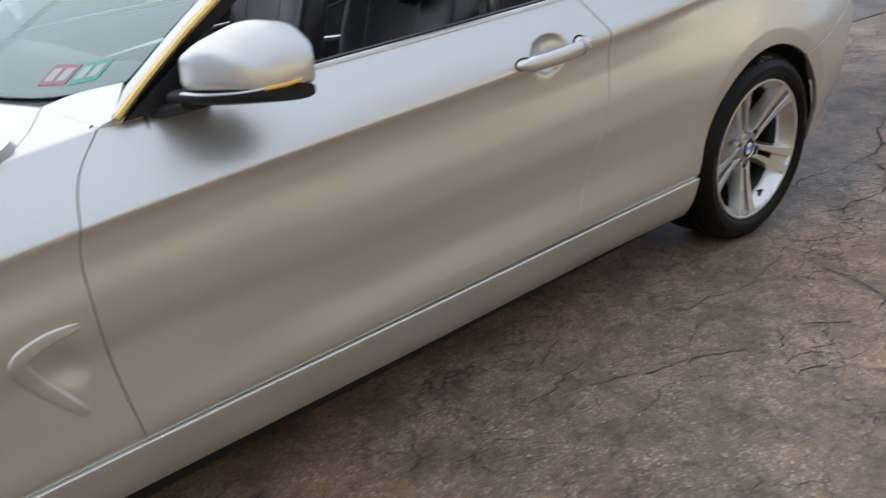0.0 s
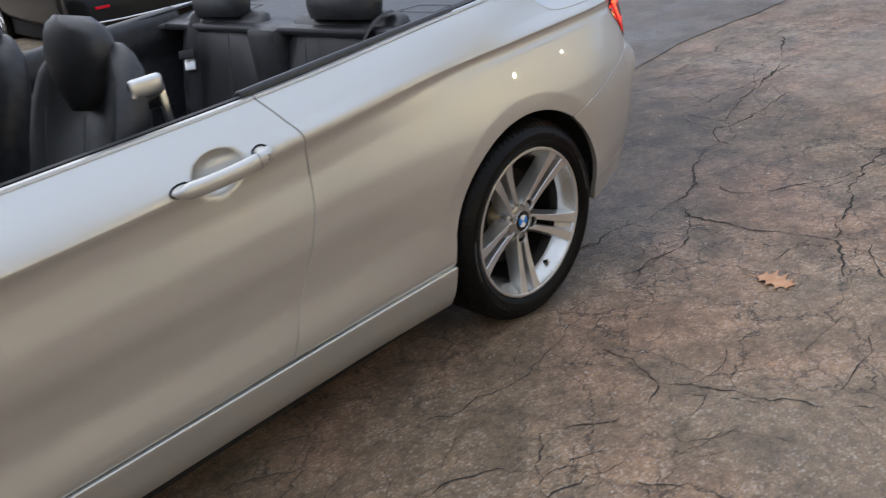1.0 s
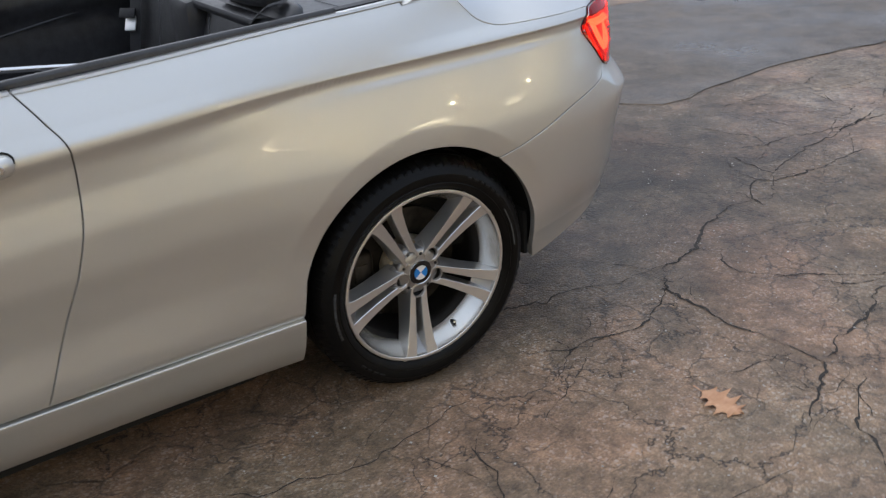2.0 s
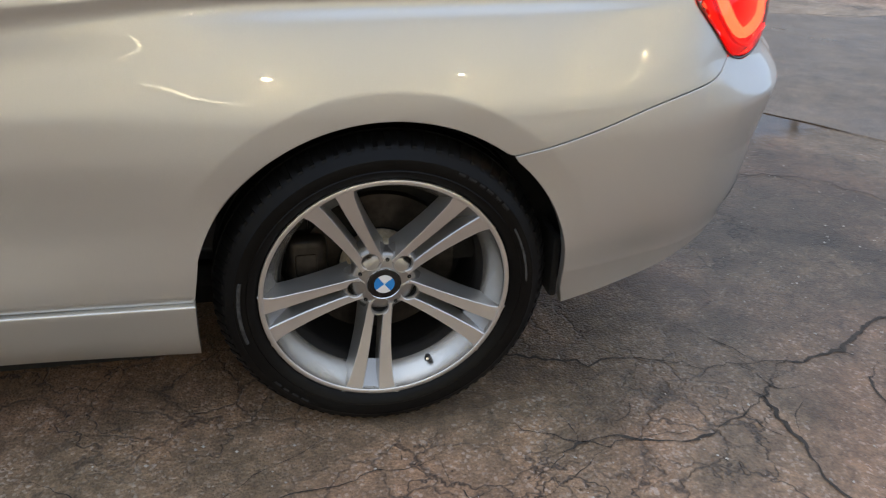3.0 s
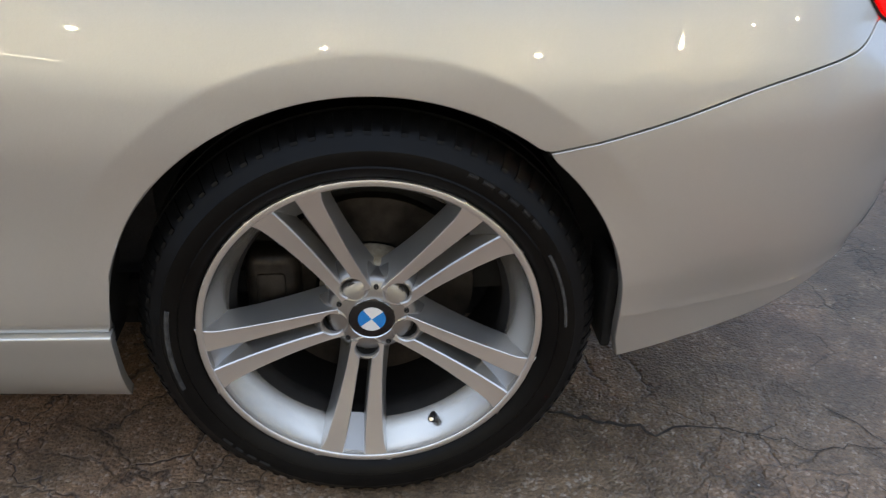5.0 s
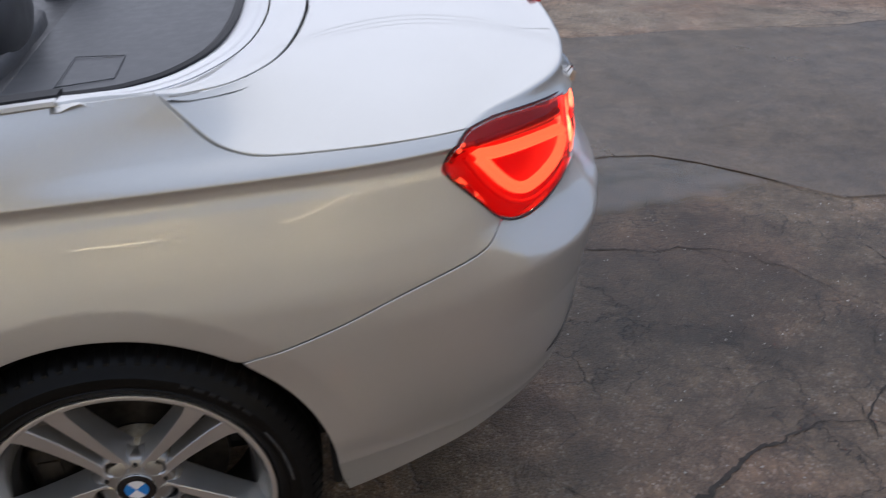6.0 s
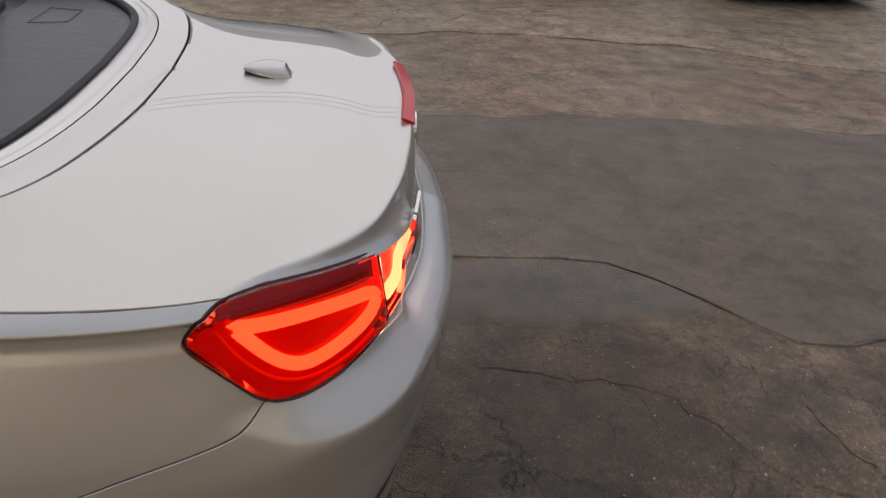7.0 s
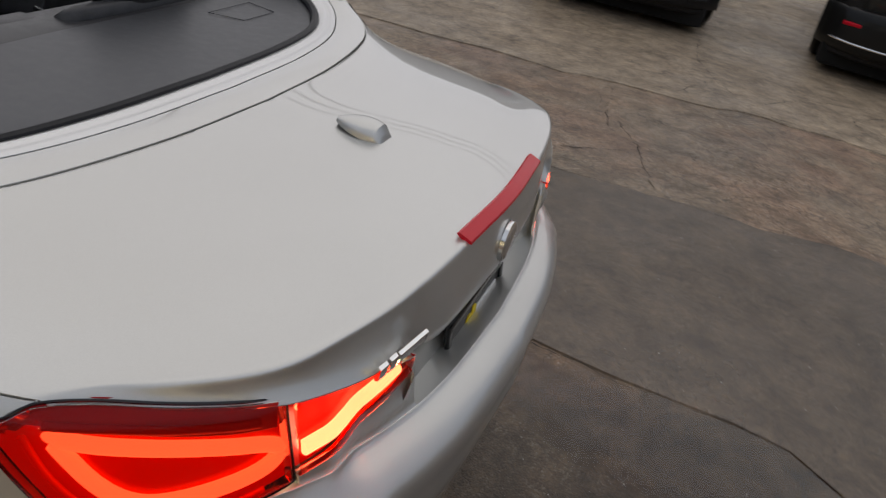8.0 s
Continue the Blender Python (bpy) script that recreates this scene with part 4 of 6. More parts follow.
WHITE_ENAMEL = material("white_enamel", (0.8, 0.8, 0.8), 0.25)


HUB_SET = 0.018


def build_wheel(phase):
    w = empty("wheel", parent=car)
    bm = lathe(bmesh.new(), ((0.238, 0.052), (0.2455, 0.040), (0.255, 0.029), (0.266, 0.0245), (0.268, 0.0262), (0.280, 0.0215), (0.290, 0.0235), (0.2915, 0.0255), (0.302, 0.031), (0.313, 0.041),
                             (0.3225, 0.056), (0.3275, 0.070), (0.321, 0.0705), (0.321, 0.077), (0.3285, 0.0775), (0.330, 0.115), (0.323, 0.116), (0.323, 0.124), (0.330, 0.125), (0.330, 0.185), (0.323, 0.186), (0.323, 0.194),
                             (0.330, 0.195), (0.3295, 0.24), (0.3265, 0.262), (0.309, 0.285), (0.27, 0.29), (0.238, 0.262)), 120)
    tyre = part("tyre", bm, RUBBER, w, "black low-profile tyre", angle=35)
    bm = bmesh.new()
    for k in range(84):
        a = 2 * math.pi * k / 84
        c, s = math.cos(a), math.sin(a)
        vs = []
        for r, y, d in ((0.3070, 0.0345, -0.0045), (0.3070, 0.0345, 0.0045), (0.3250, 0.062, -0.0055), (0.3250, 0.062, 0.0055), (0.3110, 0.0365, -0.0045), (0.3110, 0.0365, 0.0045), (0.3280, 0.063, -0.0055), (0.3280, 0.063, 0.0055)):
            vs.append(bm.verts.new((r * c - d * s, y - 0.0005, r * s + d * c)))
        for f in ((4, 5, 7, 6), (0, 1, 5, 4), (0, 4, 6, 2), (1, 3, 7, 5)):
            bm.faces.new([vs[i] for i in f])
    part("tread", bm, RUBBER, tyre, smooth=False)
    bm = lathe(bmesh.new(), ((0.2350, 0.0372), (0.2343, 0.0400), (0.2315, 0.0470), (0.2250, 0.0590), (0.2165, 0.0730), (0.2100, 0.0850), (0.2070, 0.0930)), 120)
    rim = part("rim", bm, RIM_PAINT, w, "silver alloy rim")
    bm = lathe(bmesh.new(), ((0.2452, 0.044), (0.2452, 0.0375), (0.2444, 0.0352), (0.2428, 0.0344), (0.2368, 0.0350), (0.2356, 0.0358), (0.2350, 0.0375)), 120)
    part("rim_lip", bm, ALLOY, rim, "machined bright rim lip")
    part("barrel", lathe(bmesh.new(), ((0.2070, 0.0930), (0.2010, 0.108), (0.1985, 0.120), (0.2010, 0.130), (0.2080, 0.150), (0.2080, 0.25)), 90), SHADED_BARREL, w, "inner barrel, its deep shade put in near-black colour")
    for r0, a0, a1, wid in ((0.281, 168, 196, 0.0035), (0.2765, 3, 29, 0.0022)):
        bm = ring_arc(bmesh.new(), (0, 0), r0, radians(a0), radians(a1), wid, 0.0225, 30)
        part("pale_arc", bm, PALE_GREY, tyre, "pale grey arc on the sidewall")
    for a0, wide in ((38, 3.6), (43, 2.6), (47.5, 3.2), (52, 2.2), (56, 3.4), (61, 2.8), (218, 3.4), (223, 2.6), (227.5, 3.0), (232, 3.4)):
        bm = ring_arc(bmesh.new(), (0, 0), 0.2855, radians(a0), radians(a0 + wide), 0.0036, 0.0238, 5)
        part("worn_writing", bm, WORN_RUBBER, tyre)
    left, right = spoke_mesh(-1), spoke_mesh(1)
    ramp_mesh = None
    meshes = []
    for k in range(5):
        a = radians(phase + 72 * k)
        for src, key in ((left, "l"), (right, "r")):
            if k == 0:
                ob = part("spoke", src, ALLOY, w, angle=24)
                meshes.append(ob.data)
            else:
                ob = new("spoke", meshes[0] if key == "l" else meshes[1])
                ob.parent = w
            ob.matrix_basis = Matrix.Rotation(-a, 4, "Y")
        if k == 0:
            ob = part("slot_floor", slot_ramp(), SHADED_ALLOY, w)
            ramp_mesh = ob.data
        else:
            ob = new("slot_floor", ramp_mesh)
            ob.parent = w
        ob.matrix_basis = Matrix.Rotation(-a, 4, "Y")
        c, s = math.cos(a), math.sin(a)
        # rounded collar that joins the two arms about the bolt pocket, the pocket and its bolt
        bm = bmesh.new()
        lathe(bm, ((0.0165, 0.072), (0.0168, 0.0625), (0.0178, 0.0604), (0.0198, 0.0596), (0.0222, 0.0606), (0.0262, 0.0650), (0.0320, 0.0750), (0.0380, 0.0900)), 32, (0.056 * c, 0, 0.056 * s))
        part("collar", bm, SHADED_ALLOY, w).location.y = HUB_SET
        bm = lathe(bmesh.new(), ((0.0166, 0.0650), (0.0160, 0.080), (0.001, 0.081)), 20, (0.056 * c, 0, 0.056 * s))
        part("bolt_pocket", bm, GAP, w).location.y = HUB_SET
        bm = bmesh.new()
        lathe(bm, ((0.001, 0.066), (0.0075, 0.066), (0.0085, 0.068), (0.0085, 0.08)), 6, (0.056 * c, 0, 0.056 * s))
        part("wheel_bolt", bm, DARK_ALLOY, w, smooth=False).location.y = HUB_SET
        b = a + radians(36)
        bm = lathe(bmesh.new(), ((0.001, 0.0605), (0.0035, 0.0605), (0.004, 0.062), (0.004, 0.07)), 10, (0.052 * math.cos(b), 0, 0.052 * math.sin(b)))
        part("hub_hole", bm, GAP, w).location.y = HUB_SET
    bm = lathe(bmesh.new(), ((0.001, 0.060), (0.036, 0.060), (0.046, 0.0615), (0.060, 0.0655), (0.066, 0.072), (0.068, 0.095)), 60)
    part("hub", bm, SHADED_ALLOY, w).location.y = HUB_SET
    bm = lathe(bmesh.new(), ((0.001, 0.0555), (0.031, 0.0555), (0.0335, 0.0565), (0.0345, 0.058), (0.0345, 0.064)), 48)
    cap = part("hub_cap", bm, GLOSS_BLACK, w, "black round hub cap")
    cap.location.y = HUB_SET
    part("cap_ring", lathe(bmesh.new(), ((0.0330, 0.0565), (0.0342, 0.0550), (0.0352, 0.0565), (0.0352, 0.062)), 48), CHROME, cap)
    for k in range(4):
        bm = bmesh.new()
        a0 = radians(45 + 90 * k + phase + 90)
        pts = [(0.0, 0.0)] + [(0.0205 * math.cos(a), 0.0205 * math.sin(a)) for a in np.linspace(a0, a0 + math.pi / 2, 12)]
        f = bm.faces.new([bm.verts.new((x, 0.0548, z)) for x, z in pts])
        g = bmesh.ops.extrude_face_region(bm, geom=[f])
        for e in g["geom"]:
            if isinstance(e, bmesh.types.BMVert):
                e.co.y += 0.002
        part("cap_quarter", bm, (WHITE_ENAMEL, BLUE_ENAMEL)[k % 2], cap, smooth=False)
    # valve, disc, bell, caliper
    av = radians(phase + 98 - 64)
    stem = [(r * math.cos(av), y, r * math.sin(av)) for r, y in ((0.2035, 0.0560), (0.2060, 0.0600), (0.2150, 0.0740), (0.2200, 0.0820))]
    valve = part("valve", tube(bmesh.new(), stem[1:], [0.0062, 0.0066, 0.0080], 14), BLACK, w)
    part("valve_cap", tube(bmesh.new(), stem[:3], [0.0030, 0.0050, 0.0050], 14), CHROME, valve, "bright metal valve cap")
    bm = lathe(bmesh.new(), ((0.085, 0.155), (0.158, 0.155), (0.159, 0.159), (0.159, 0.177), (0.085, 0.177)), 72)
    part("brake_disc", bm, IRON, w, "worn iron brake disc")
    bm = lathe(bmesh.new(), ((0.03, 0.108), (0.060, 0.110), (0.072, 0.120), (0.080, 0.157)), 48)
    part("disc_bell", bm, BELL_STEEL, w, "worn bare steel disc bell")
    bm = bmesh.new()
    box(bm, -0.187, -0.105, 0.127, 0.19, -0.07, 0.08, 0.02, 3)
    box(bm, -0.170, -0.125, 0.122, 0.135, -0.045, 0.05, 0.008)
    part("caliper", bm, IRON, w)
    return w


rear_left = build_wheel(-98)
rear_left.matrix_basis = pose(0, -0.008, WHEEL_Z - 0.011, 1.8)
for m in (pose(-WHEELBASE, 0.004, WHEEL_Z, 0, 40, 0), pose(0, WIDTH, WHEEL_Z, 0, 25, 180), pose(-WHEELBASE, WIDTH - 0.004, WHEEL_Z, 0, 60, 180)):
    copy_thing(rear_left, m)

for x0 in (0.0, -WHEELBASE):
    for flip in (False, True):
        bm = bmesh.new()
        a = np.linspace(radians(-8), radians(186), 40)
        prof = ((0.366, 0.045), (0.374, 0.06), (0.376, 0.12), (0.372, 0.34), (0.12, 0.345))
        rows = [[bm.verts.new((x0 + r * math.cos(t) * (1.02 if r > 0.2 else 1), WIDTH - y if flip else y, max(0.14, WHEEL_Z + r * math.sin(t)))) for t in a] for r, y in prof]
        for p, q in zip(rows, rows[1:]):
            for k in range(len(a) - 1):
                bm.faces.new((p[k], p[k + 1], q[k + 1], q[k]))
        part("wheel_liner", bm, LINER, car)
        # mud flap behind each rear wheel
        if x0 == 0.0:
            y0, y1 = (0.045, 0.20) if not flip else (WIDTH - 0.20, WIDTH - 0.045)
            bm = box(bmesh.new(), 0.345, 0.362, y0 + 0.015, y1, 0.262, 0.40, 0.006)
            part("splash_guard", bm, LINER, car)

# underbody and cabin tub
bm = bmesh.new()
box(bm, -3.35, 0.42, 0.34, WIDTH - 0.34, 0.13, 0.30, 0.03)
box(bm, -2.36, -0.44, 0.14, WIDTH - 0.14, 0.13, 0.30, 0.03)
part("underbody", bm, LINER, car)
bm = bmesh.new()
box(bm, 0.42, 0.64, 0.42, WIDTH - 0.42, 0.26, 0.42, 0.04)
part("rear_valance", bm, BLACK, car)
for flip in (False, True):
    y0, y1 = (0.075, 0.28) if not flip else (WIDTH - 0.28, WIDTH - 0.075)
    part("sill_box", box(bmesh.new(), -2.38, -0.42, y0, y1, 0.275, 0.46, 0.01), LINER, car)

# vent on each front wing: a hooked blade that falls into a hollow
for flip in (False, True):
    vent = empty("wing_vent", parent=car)
    c = curve_sh([(-2.234, 0.641), (-2.295, 0.638), (-2.346, 0.621), (-2.354, 0.598), (-2.330, 0.550), (-2.298, 0.500), (-2.266, 0.455)], 60)
    p = skin(c)
    t = np.gradient(c, axis=0)
    t[:, 1] *= 0.45
    t /= np.linalg.norm(t, axis=1, keepdims=True)
    side = np.column_stack([t[:, 1], -t[:, 0] / 0.45])
    u = np.linspace(0, 1, 60)
    half = 0.0190 * np.sin(math.pi * np.clip(u * 0.94 + 0.03, 0, 1)) ** 0.45
    v = np.linspace(-1, 1, 11)
    rise = np.interp(v, (-1, -0.85, -0.6, 0.0, 0.7, 0.93, 1), (-0.008, 0.0015, 0.0050, 0.0048, 0.0036, 0.0030, -0.003))
    g = c[:, None, :] + side[:, None, :] * (half[:, None] * v[None])[..., None]
    ends = np.clip(np.minimum(u, 1 - u) * 12, 0, 1)[:, None]
    P = skin(g, rise[None] * ends - 0.001 * (1 - ends))
    panel("vent_blade", P, PAINT, vent, (0, -1, 0), gap=0, depth=0.006, edge=0.001, mirror=flip)

# slanting black slot low in each rear corner of the bumper
for flip in (False, True):
    c = curve_sh([(0.810, 0.166, 0.398), (0.860, 0.222, 0.415), (0.905, 0.292, 0.450)], 30)
    g = c[:, None, :] + np.array((-0.25, 1.0)) * (np.linspace(-1, 1, 5)[None, :] * 0.024 * np.sin(np.linspace(0.10, math.pi - 0.25, 30))[:, None])[..., None]
    panel("bumper_slot", skin(g, 0.0012), GLOSS_BLACK, car, (0.7, -0.7, 0), "black slanting slot in the bumper", gap=0, depth=0.006, edge=0.0006, mirror=flip)


# ---- mirrors ----
AMBER = material("amber_indicator", (0.75, 0.42, 0.05), 0.15, 0.0, coat=0.8)


def loft(bm, rings, close=True):
    rows = [[bm.verts.new(p) for p in r] for r in rings]
    k = len(rows[0])
    for a, b in zip(rows, rows[1:]):
        for i in range(k):
            bm.faces.new((a[i], a[(i + 1) % k], b[(i + 1) % k], b[i]))
    if close:
        bm.faces.new(rows[0])
        bm.faces.new(rows[-1][::-1])
    return bm


def superring(center, a, b, across, up, power=2.6, n=28):
    c, across, up = (np.array(v, float) for v in (center, across, up))
    out = []
    for t in np.linspace(0, 2 * math.pi, n, endpoint=False):
        ct, st = math.cos(t), math.sin(t)
        out.append(c + across * a * math.copysign(abs(ct) ** (2 / power), ct) + up * b * math.copysign(abs(st) ** (2 / power), st))
    return out


cap_top = table((0, 0.06, 0.20, 0.42, 0.55, 0.80, 0.92, 1), (1.088, 1.096, 1.104, 1.113, 1.109, 1.084, 1.064, 1.034))
cap_long = table((0, 0.06, 0.35, 0.75, 0.93, 1), (0.060, 0.078, 0.088, 0.080, 0.064, 0.045))
# section of the cap: flat front, a fold, a roof plane that leans back, the open rear
CAP = ((-0.90, -1.0), (-1.0, -0.80), (-1.0, 0.02), (-0.95, 0.22), (-0.62, 0.58), (-0.10, 0.93), (0.25, 1.0), (0.85, 0.90), (1.0, 0.66), (1.0, -0.80), (0.90, -1.0), (0.0, -1.0))


def cap_section(center, a, b, across, up):
    """The folded section, its corners cut once more to soften them."""
    c, across, up = (np.array(v, float) for v in (center, across, up))
    pts = np.array(CAP)
    nxt = np.roll(pts, -1, axis=0)
    pts = np.stack([pts * 0.82 + nxt * 0.18, pts * 0.18 + nxt * 0.82], 1).reshape(-1, 2)
    return [c + across * a * p + up * b * q for p, q in pts]


def side_mirror(mirror):
    flip = (lambda p: (p[0], WIDTH - p[1], p[2])) if mirror else (lambda p: tuple(p))
    rings = []
    # painted cap: sections from the pillar side outwards
    for u in np.r_[0.0, 0.012, 0.03, np.linspace(0.06, 0.94, 24), 0.97, 0.988, 1.0]:
        end = 1 - 0.06 * (max(0, 0.03 - u) / 0.03) ** 2 - 0.16 * (max(0, u - 0.94) / 0.06) ** 2
        y = 0.028 - 0.142 * u
        x = -1.872 + 0.070 * u
        top = float(cap_top(u))
        low = 0.996
        rings.append([flip(p) for p in cap_section((x, y, (top + low) / 2), float(cap_long(u)) * end, (top - low) / 2 * end, (1, 0, -0.12), (0.10, 0, 1))])
    m = empty("side_mirror", parent=car)
    part("mirror_cap", loft(bmesh.new(), rings), PAINT, m, angle=28)
    rings = []
    for u in np.linspace(0, 1, 12):
        y = 0.062 - 0.180 * u
        x = -1.895 + 0.092 * u
        z = 0.982 + 0.003 * u
        lng = 0.072 + 0.02 * math.sin(math.pi * u) - 0.025 * u
        rings.append([flip(p) for p in superring((x, y, z), lng, 0.019 - 0.004 * abs(2 * u - 1), (1, 0, -0.12), (0.1, 0, 1), 3.0)])
    part("mirror_base", loft(bmesh.new(), rings), BLACK, m, "black lower mirror shell")
    p = spline([flip(q) for q in ((-1.958, 0.010, 1.003), (-1.935, -0.045, 1.002), (-1.890, -0.095, 1.002), (-1.822, -0.120, 1.002), (-1.782, -0.117, 1.003))], 24)
    part("indicator", tube(bmesh.new(), p[:17], 0.0024, 8), CHROME, m, "clear indicator strip")
    part("indicator_end", tube(bmesh.new(), p[16:], 0.0040, 8), AMBER, m, "amber end of the indicator")
    rings = []
    for u in np.linspace(0, 1, 6):
        rings.append([flip(q) for q in superring((-1.93 + 0.02 * u, 0.115 - 0.085 * u, 0.955 + 0.022 * u), 0.060 - 0.012 * u, 0.014, (1, 0, 0), (0, 0, 1), 2.6, 16)])
    part("mirror_arm", loft(bmesh.new(), rings), BLACK, m)


side_mirror(False)
side_mirror(True)

# ---- windscreen, pillars, cowl ----
# gold tint: reflection of the warm lamps put into the trim's base colour
LAMP_TINTED_TRIM = material("lamp_tinted_trim", (0.72, 0.50, 0.20), 0.25, 0.9)
WINDSCREEN = bpy.data.materials.new("windscreen_glass")
WINDSCREEN.use_nodes = True
_n = WINDSCREEN.node_tree.nodes
_n.clear()
_t = node(WINDSCREEN, "ShaderNodeBsdfTransparent", Color=(0.58, 0.76, 0.72, 1))
_g = node(WINDSCREEN, "ShaderNodeBsdfGlossy", Roughness=0.02, Color=(0.78, 0.92, 0.90, 1))
_f = node(WINDSCREEN, "ShaderNodeFresnel", IOR=2.9)
_m, _o = _n.new("ShaderNodeMixShader"), _n.new("ShaderNodeOutputMaterial")
wire(WINDSCREEN, _f.outputs[0], _m.inputs[0])
wire(WINDSCREEN, _t.outputs[0], _m.inputs[1])
wire(WINDSCREEN, _g.outputs[0], _m.inputs[2])
wire(WINDSCREEN, _m.outputs[0], _o.inputs["Surface"])

screen_low = mirrored(spline([(-1.985, 0.205, 1.010), (-2.10, 0.36, 0.985), (-2.20, 0.62, 0.985), (-2.235, MID, 0.985)], 40))
screen_top = mirrored(spline([(-1.235, 0.395, 1.335), (-1.275, 0.62, 1.362), (-1.29, MID, 1.370)], 40))
pillar = spline([(-1.985, 0.205, 1.010), (-1.80, 0.232, 1.125), (-1.52, 0.300, 1.255), (-1.235, 0.395, 1.335)], 40)
SCREEN = coons(screen_low, screen_top, pillar, pillar * (1, -1, 1) + (0, WIDTH, 0), 60, 40)
panel("windscreen", SCREEN, WINDSCREEN, car, (-0.5, 0, 0.8), "tinted glass windscreen", gap=0.0, depth=0.004)
for flip in (False, True):
    foot = spline([(-2.055, 0.120, 0.968), (-1.93, 0.130, 1.058), (-1.78, 0.150, 1.150), (-1.50, 0.235, 1.275), (-1.215, 0.345, 1.350)], 40)
    inner = pillar + (0.012, -0.004, 0.004)
    P = coons(foot, inner, np.array([foot[0], inner[0]]), np.array([foot[-1], inner[-1]]), 60, 14)
    w = np.linspace(0, 1, 14)[None, :]
    P[..., 2] += 0.014 * np.sin(math.pi * w)
    P[..., 1] -= 0.010 * np.sin(math.pi * w)
    panel("windscreen_pillar", P, PAINT, car, (-0.3, -0.6, 0.7), gap=0.0, depth=0.03, edge=0.004, mirror=flip)
    back = foot + (0.035, 0.012, -0.03)
    P = coons(foot + (0.012, 0, -0.008), back, np.array([foot[0], back[0]]), np.array([foot[-1], back[-1]]), 50, 6)
    panel("pillar_trim", P, BLACK, car, (0.6, -0.6, -0.2), gap=0, depth=0.004, mirror=flip)
    q = foot + (0.004, -0.006, -0.004)
    if flip:
        q[:, 1] = WIDTH - q[:, 1]
    part("pillar_strip", tube(bmesh.new(), even(q, 40), 0.0085, 8), LAMP_TINTED_TRIM, car, "pillar strip tinted gold for the lamps it reflects")
    # black corner piece in front of the door glass
    tri = np.array([(-2.04, 0.105, 0.958), (-1.84, 0.104, 1.085), (-1.80, 0.098, 0.968)])
    if flip:
        tri[:, 1] = WIDTH - tri[:, 1]
    s = -0.012 if flip else 0.012
    v = [tuple(p) for p in tri] + [tuple(p + (0, s, 0)) for p in tri]
    link_mesh("corner_cover", v, [(0, 1, 2), (5, 4, 3), (0, 3, 4, 1), (1, 4, 5, 2), (2, 5, 3, 0)], BLACK, car, smooth=False)
head_rail = mirrored(spline([(-1.215, 0.35, 1.352), (-1.26, 0.62, 1.378), (-1.272, MID, 1.385)], 30))
part("header_rail", tube(bmesh.new(), head_rail, 0.024, 10, squash=(1.5, 0.8)), PAINT, car)
# cowl between hood and screen
cowl_front = even(hood_rear, 80) + (0.006, 0, -0.006)
cowl_rear = even(screen_low, 80) + (0.02, 0, -0.014)
P = coons(cowl_front, cowl_rear, np.array([cowl_front[0], cowl_rear[0]]), np.array([cowl_front[-1], cowl_rear[-1]]), 80, 8)
panel("cowl", P, BLACK, car, (0, 0, 1), gap=0.0)
corner = coons(np.array([tuple(hood_side[-1]), (-2.075, 0.115, 0.955)]), spline([tuple(hood_left[-1]), (-2.06, 0.285, 0.994), (-1.995, 0.20, 1.010)], 20), np.array([tuple(hood_side[-1]), tuple(hood_left[-1])]), np.array([(-2.055, 0.118, 0.966), (-1.995, 0.20, 1.010)]), 20, 10)
both("scuttle_corner", corner, (0, -0.4, 1), gap=-0.0008, edge=0.0003)

# stickers in the lower corner of the screen


def screen_point(u, v, out=0.0):
    i, j = u * (SCREEN.shape[0] - 1), v * (SCREEN.shape[1] - 1)
    a, b = int(i), int(j)
    a, b = min(a, SCREEN.shape[0] - 2), min(b, SCREEN.shape[1] - 2)
    p = SCREEN[a, b] + (SCREEN[a + 1, b] - SCREEN[a, b]) * (i - a) + (SCREEN[a, b + 1] - SCREEN[a, b]) * (j - b)
    n = np.cross(SCREEN[a + 1, b] - SCREEN[a, b], SCREEN[a, b + 1] - SCREEN[a, b])
    n /= np.linalg.norm(n)
    return p + (n if n[2] > 0 else -n) * out


def decal(name, u0, u1, v0, v1, color, out, parent):
    q = [screen_point(u, v, out) for u, v in ((u0, v0), (u1, v0), (u1, v1), (u0, v1))]
    k = [screen_point(u, v, out - 0.0004) for u, v in ((u0, v0), (u1, v0), (u1, v1), (u0, v1))]
    return link_mesh(name, q + k, [(0, 1, 2, 3), (7, 6, 5, 4), (0, 4, 5, 1), (1, 5, 6, 2), (2, 6, 7, 3), (3, 7, 4, 0)], material("sticker_" + name, color, 0.5), parent, smooth=False)


red = decal("red_sticker", 0.116, 0.168, 0.036, 0.098, (0.36, 0.17, 0.19), 0.001, car)
green = decal("green_sticker", 0.062, 0.112, 0.032, 0.098, (0.10, 0.36, 0.28), 0.001, car)
for parent, u0, du in ((red, 0.122, 0.016), (red, 0.146, 0.016), (green, 0.068, 0.015), (green, 0.090, 0.015)):
    decal("print_bar", u0, u0 + du, 0.048, 0.086, (0.42, 0.44, 0.43), 0.0018, parent)
# black printed band along the foot of the glass
band = SCREEN[:, :3].copy()
band[:, 2] = SCREEN[:, 0] * 0.05 + SCREEN[:, 1] * 0.95
band[:, 1] = (band[:, 0] + band[:, 2]) / 2
panel("glass_border", band + (0.004, 0, -0.008), GLOSS_BLACK, car, (-0.5, 0, 0.8), "black printed border of the windscreen", gap=0.0, depth=0.002)

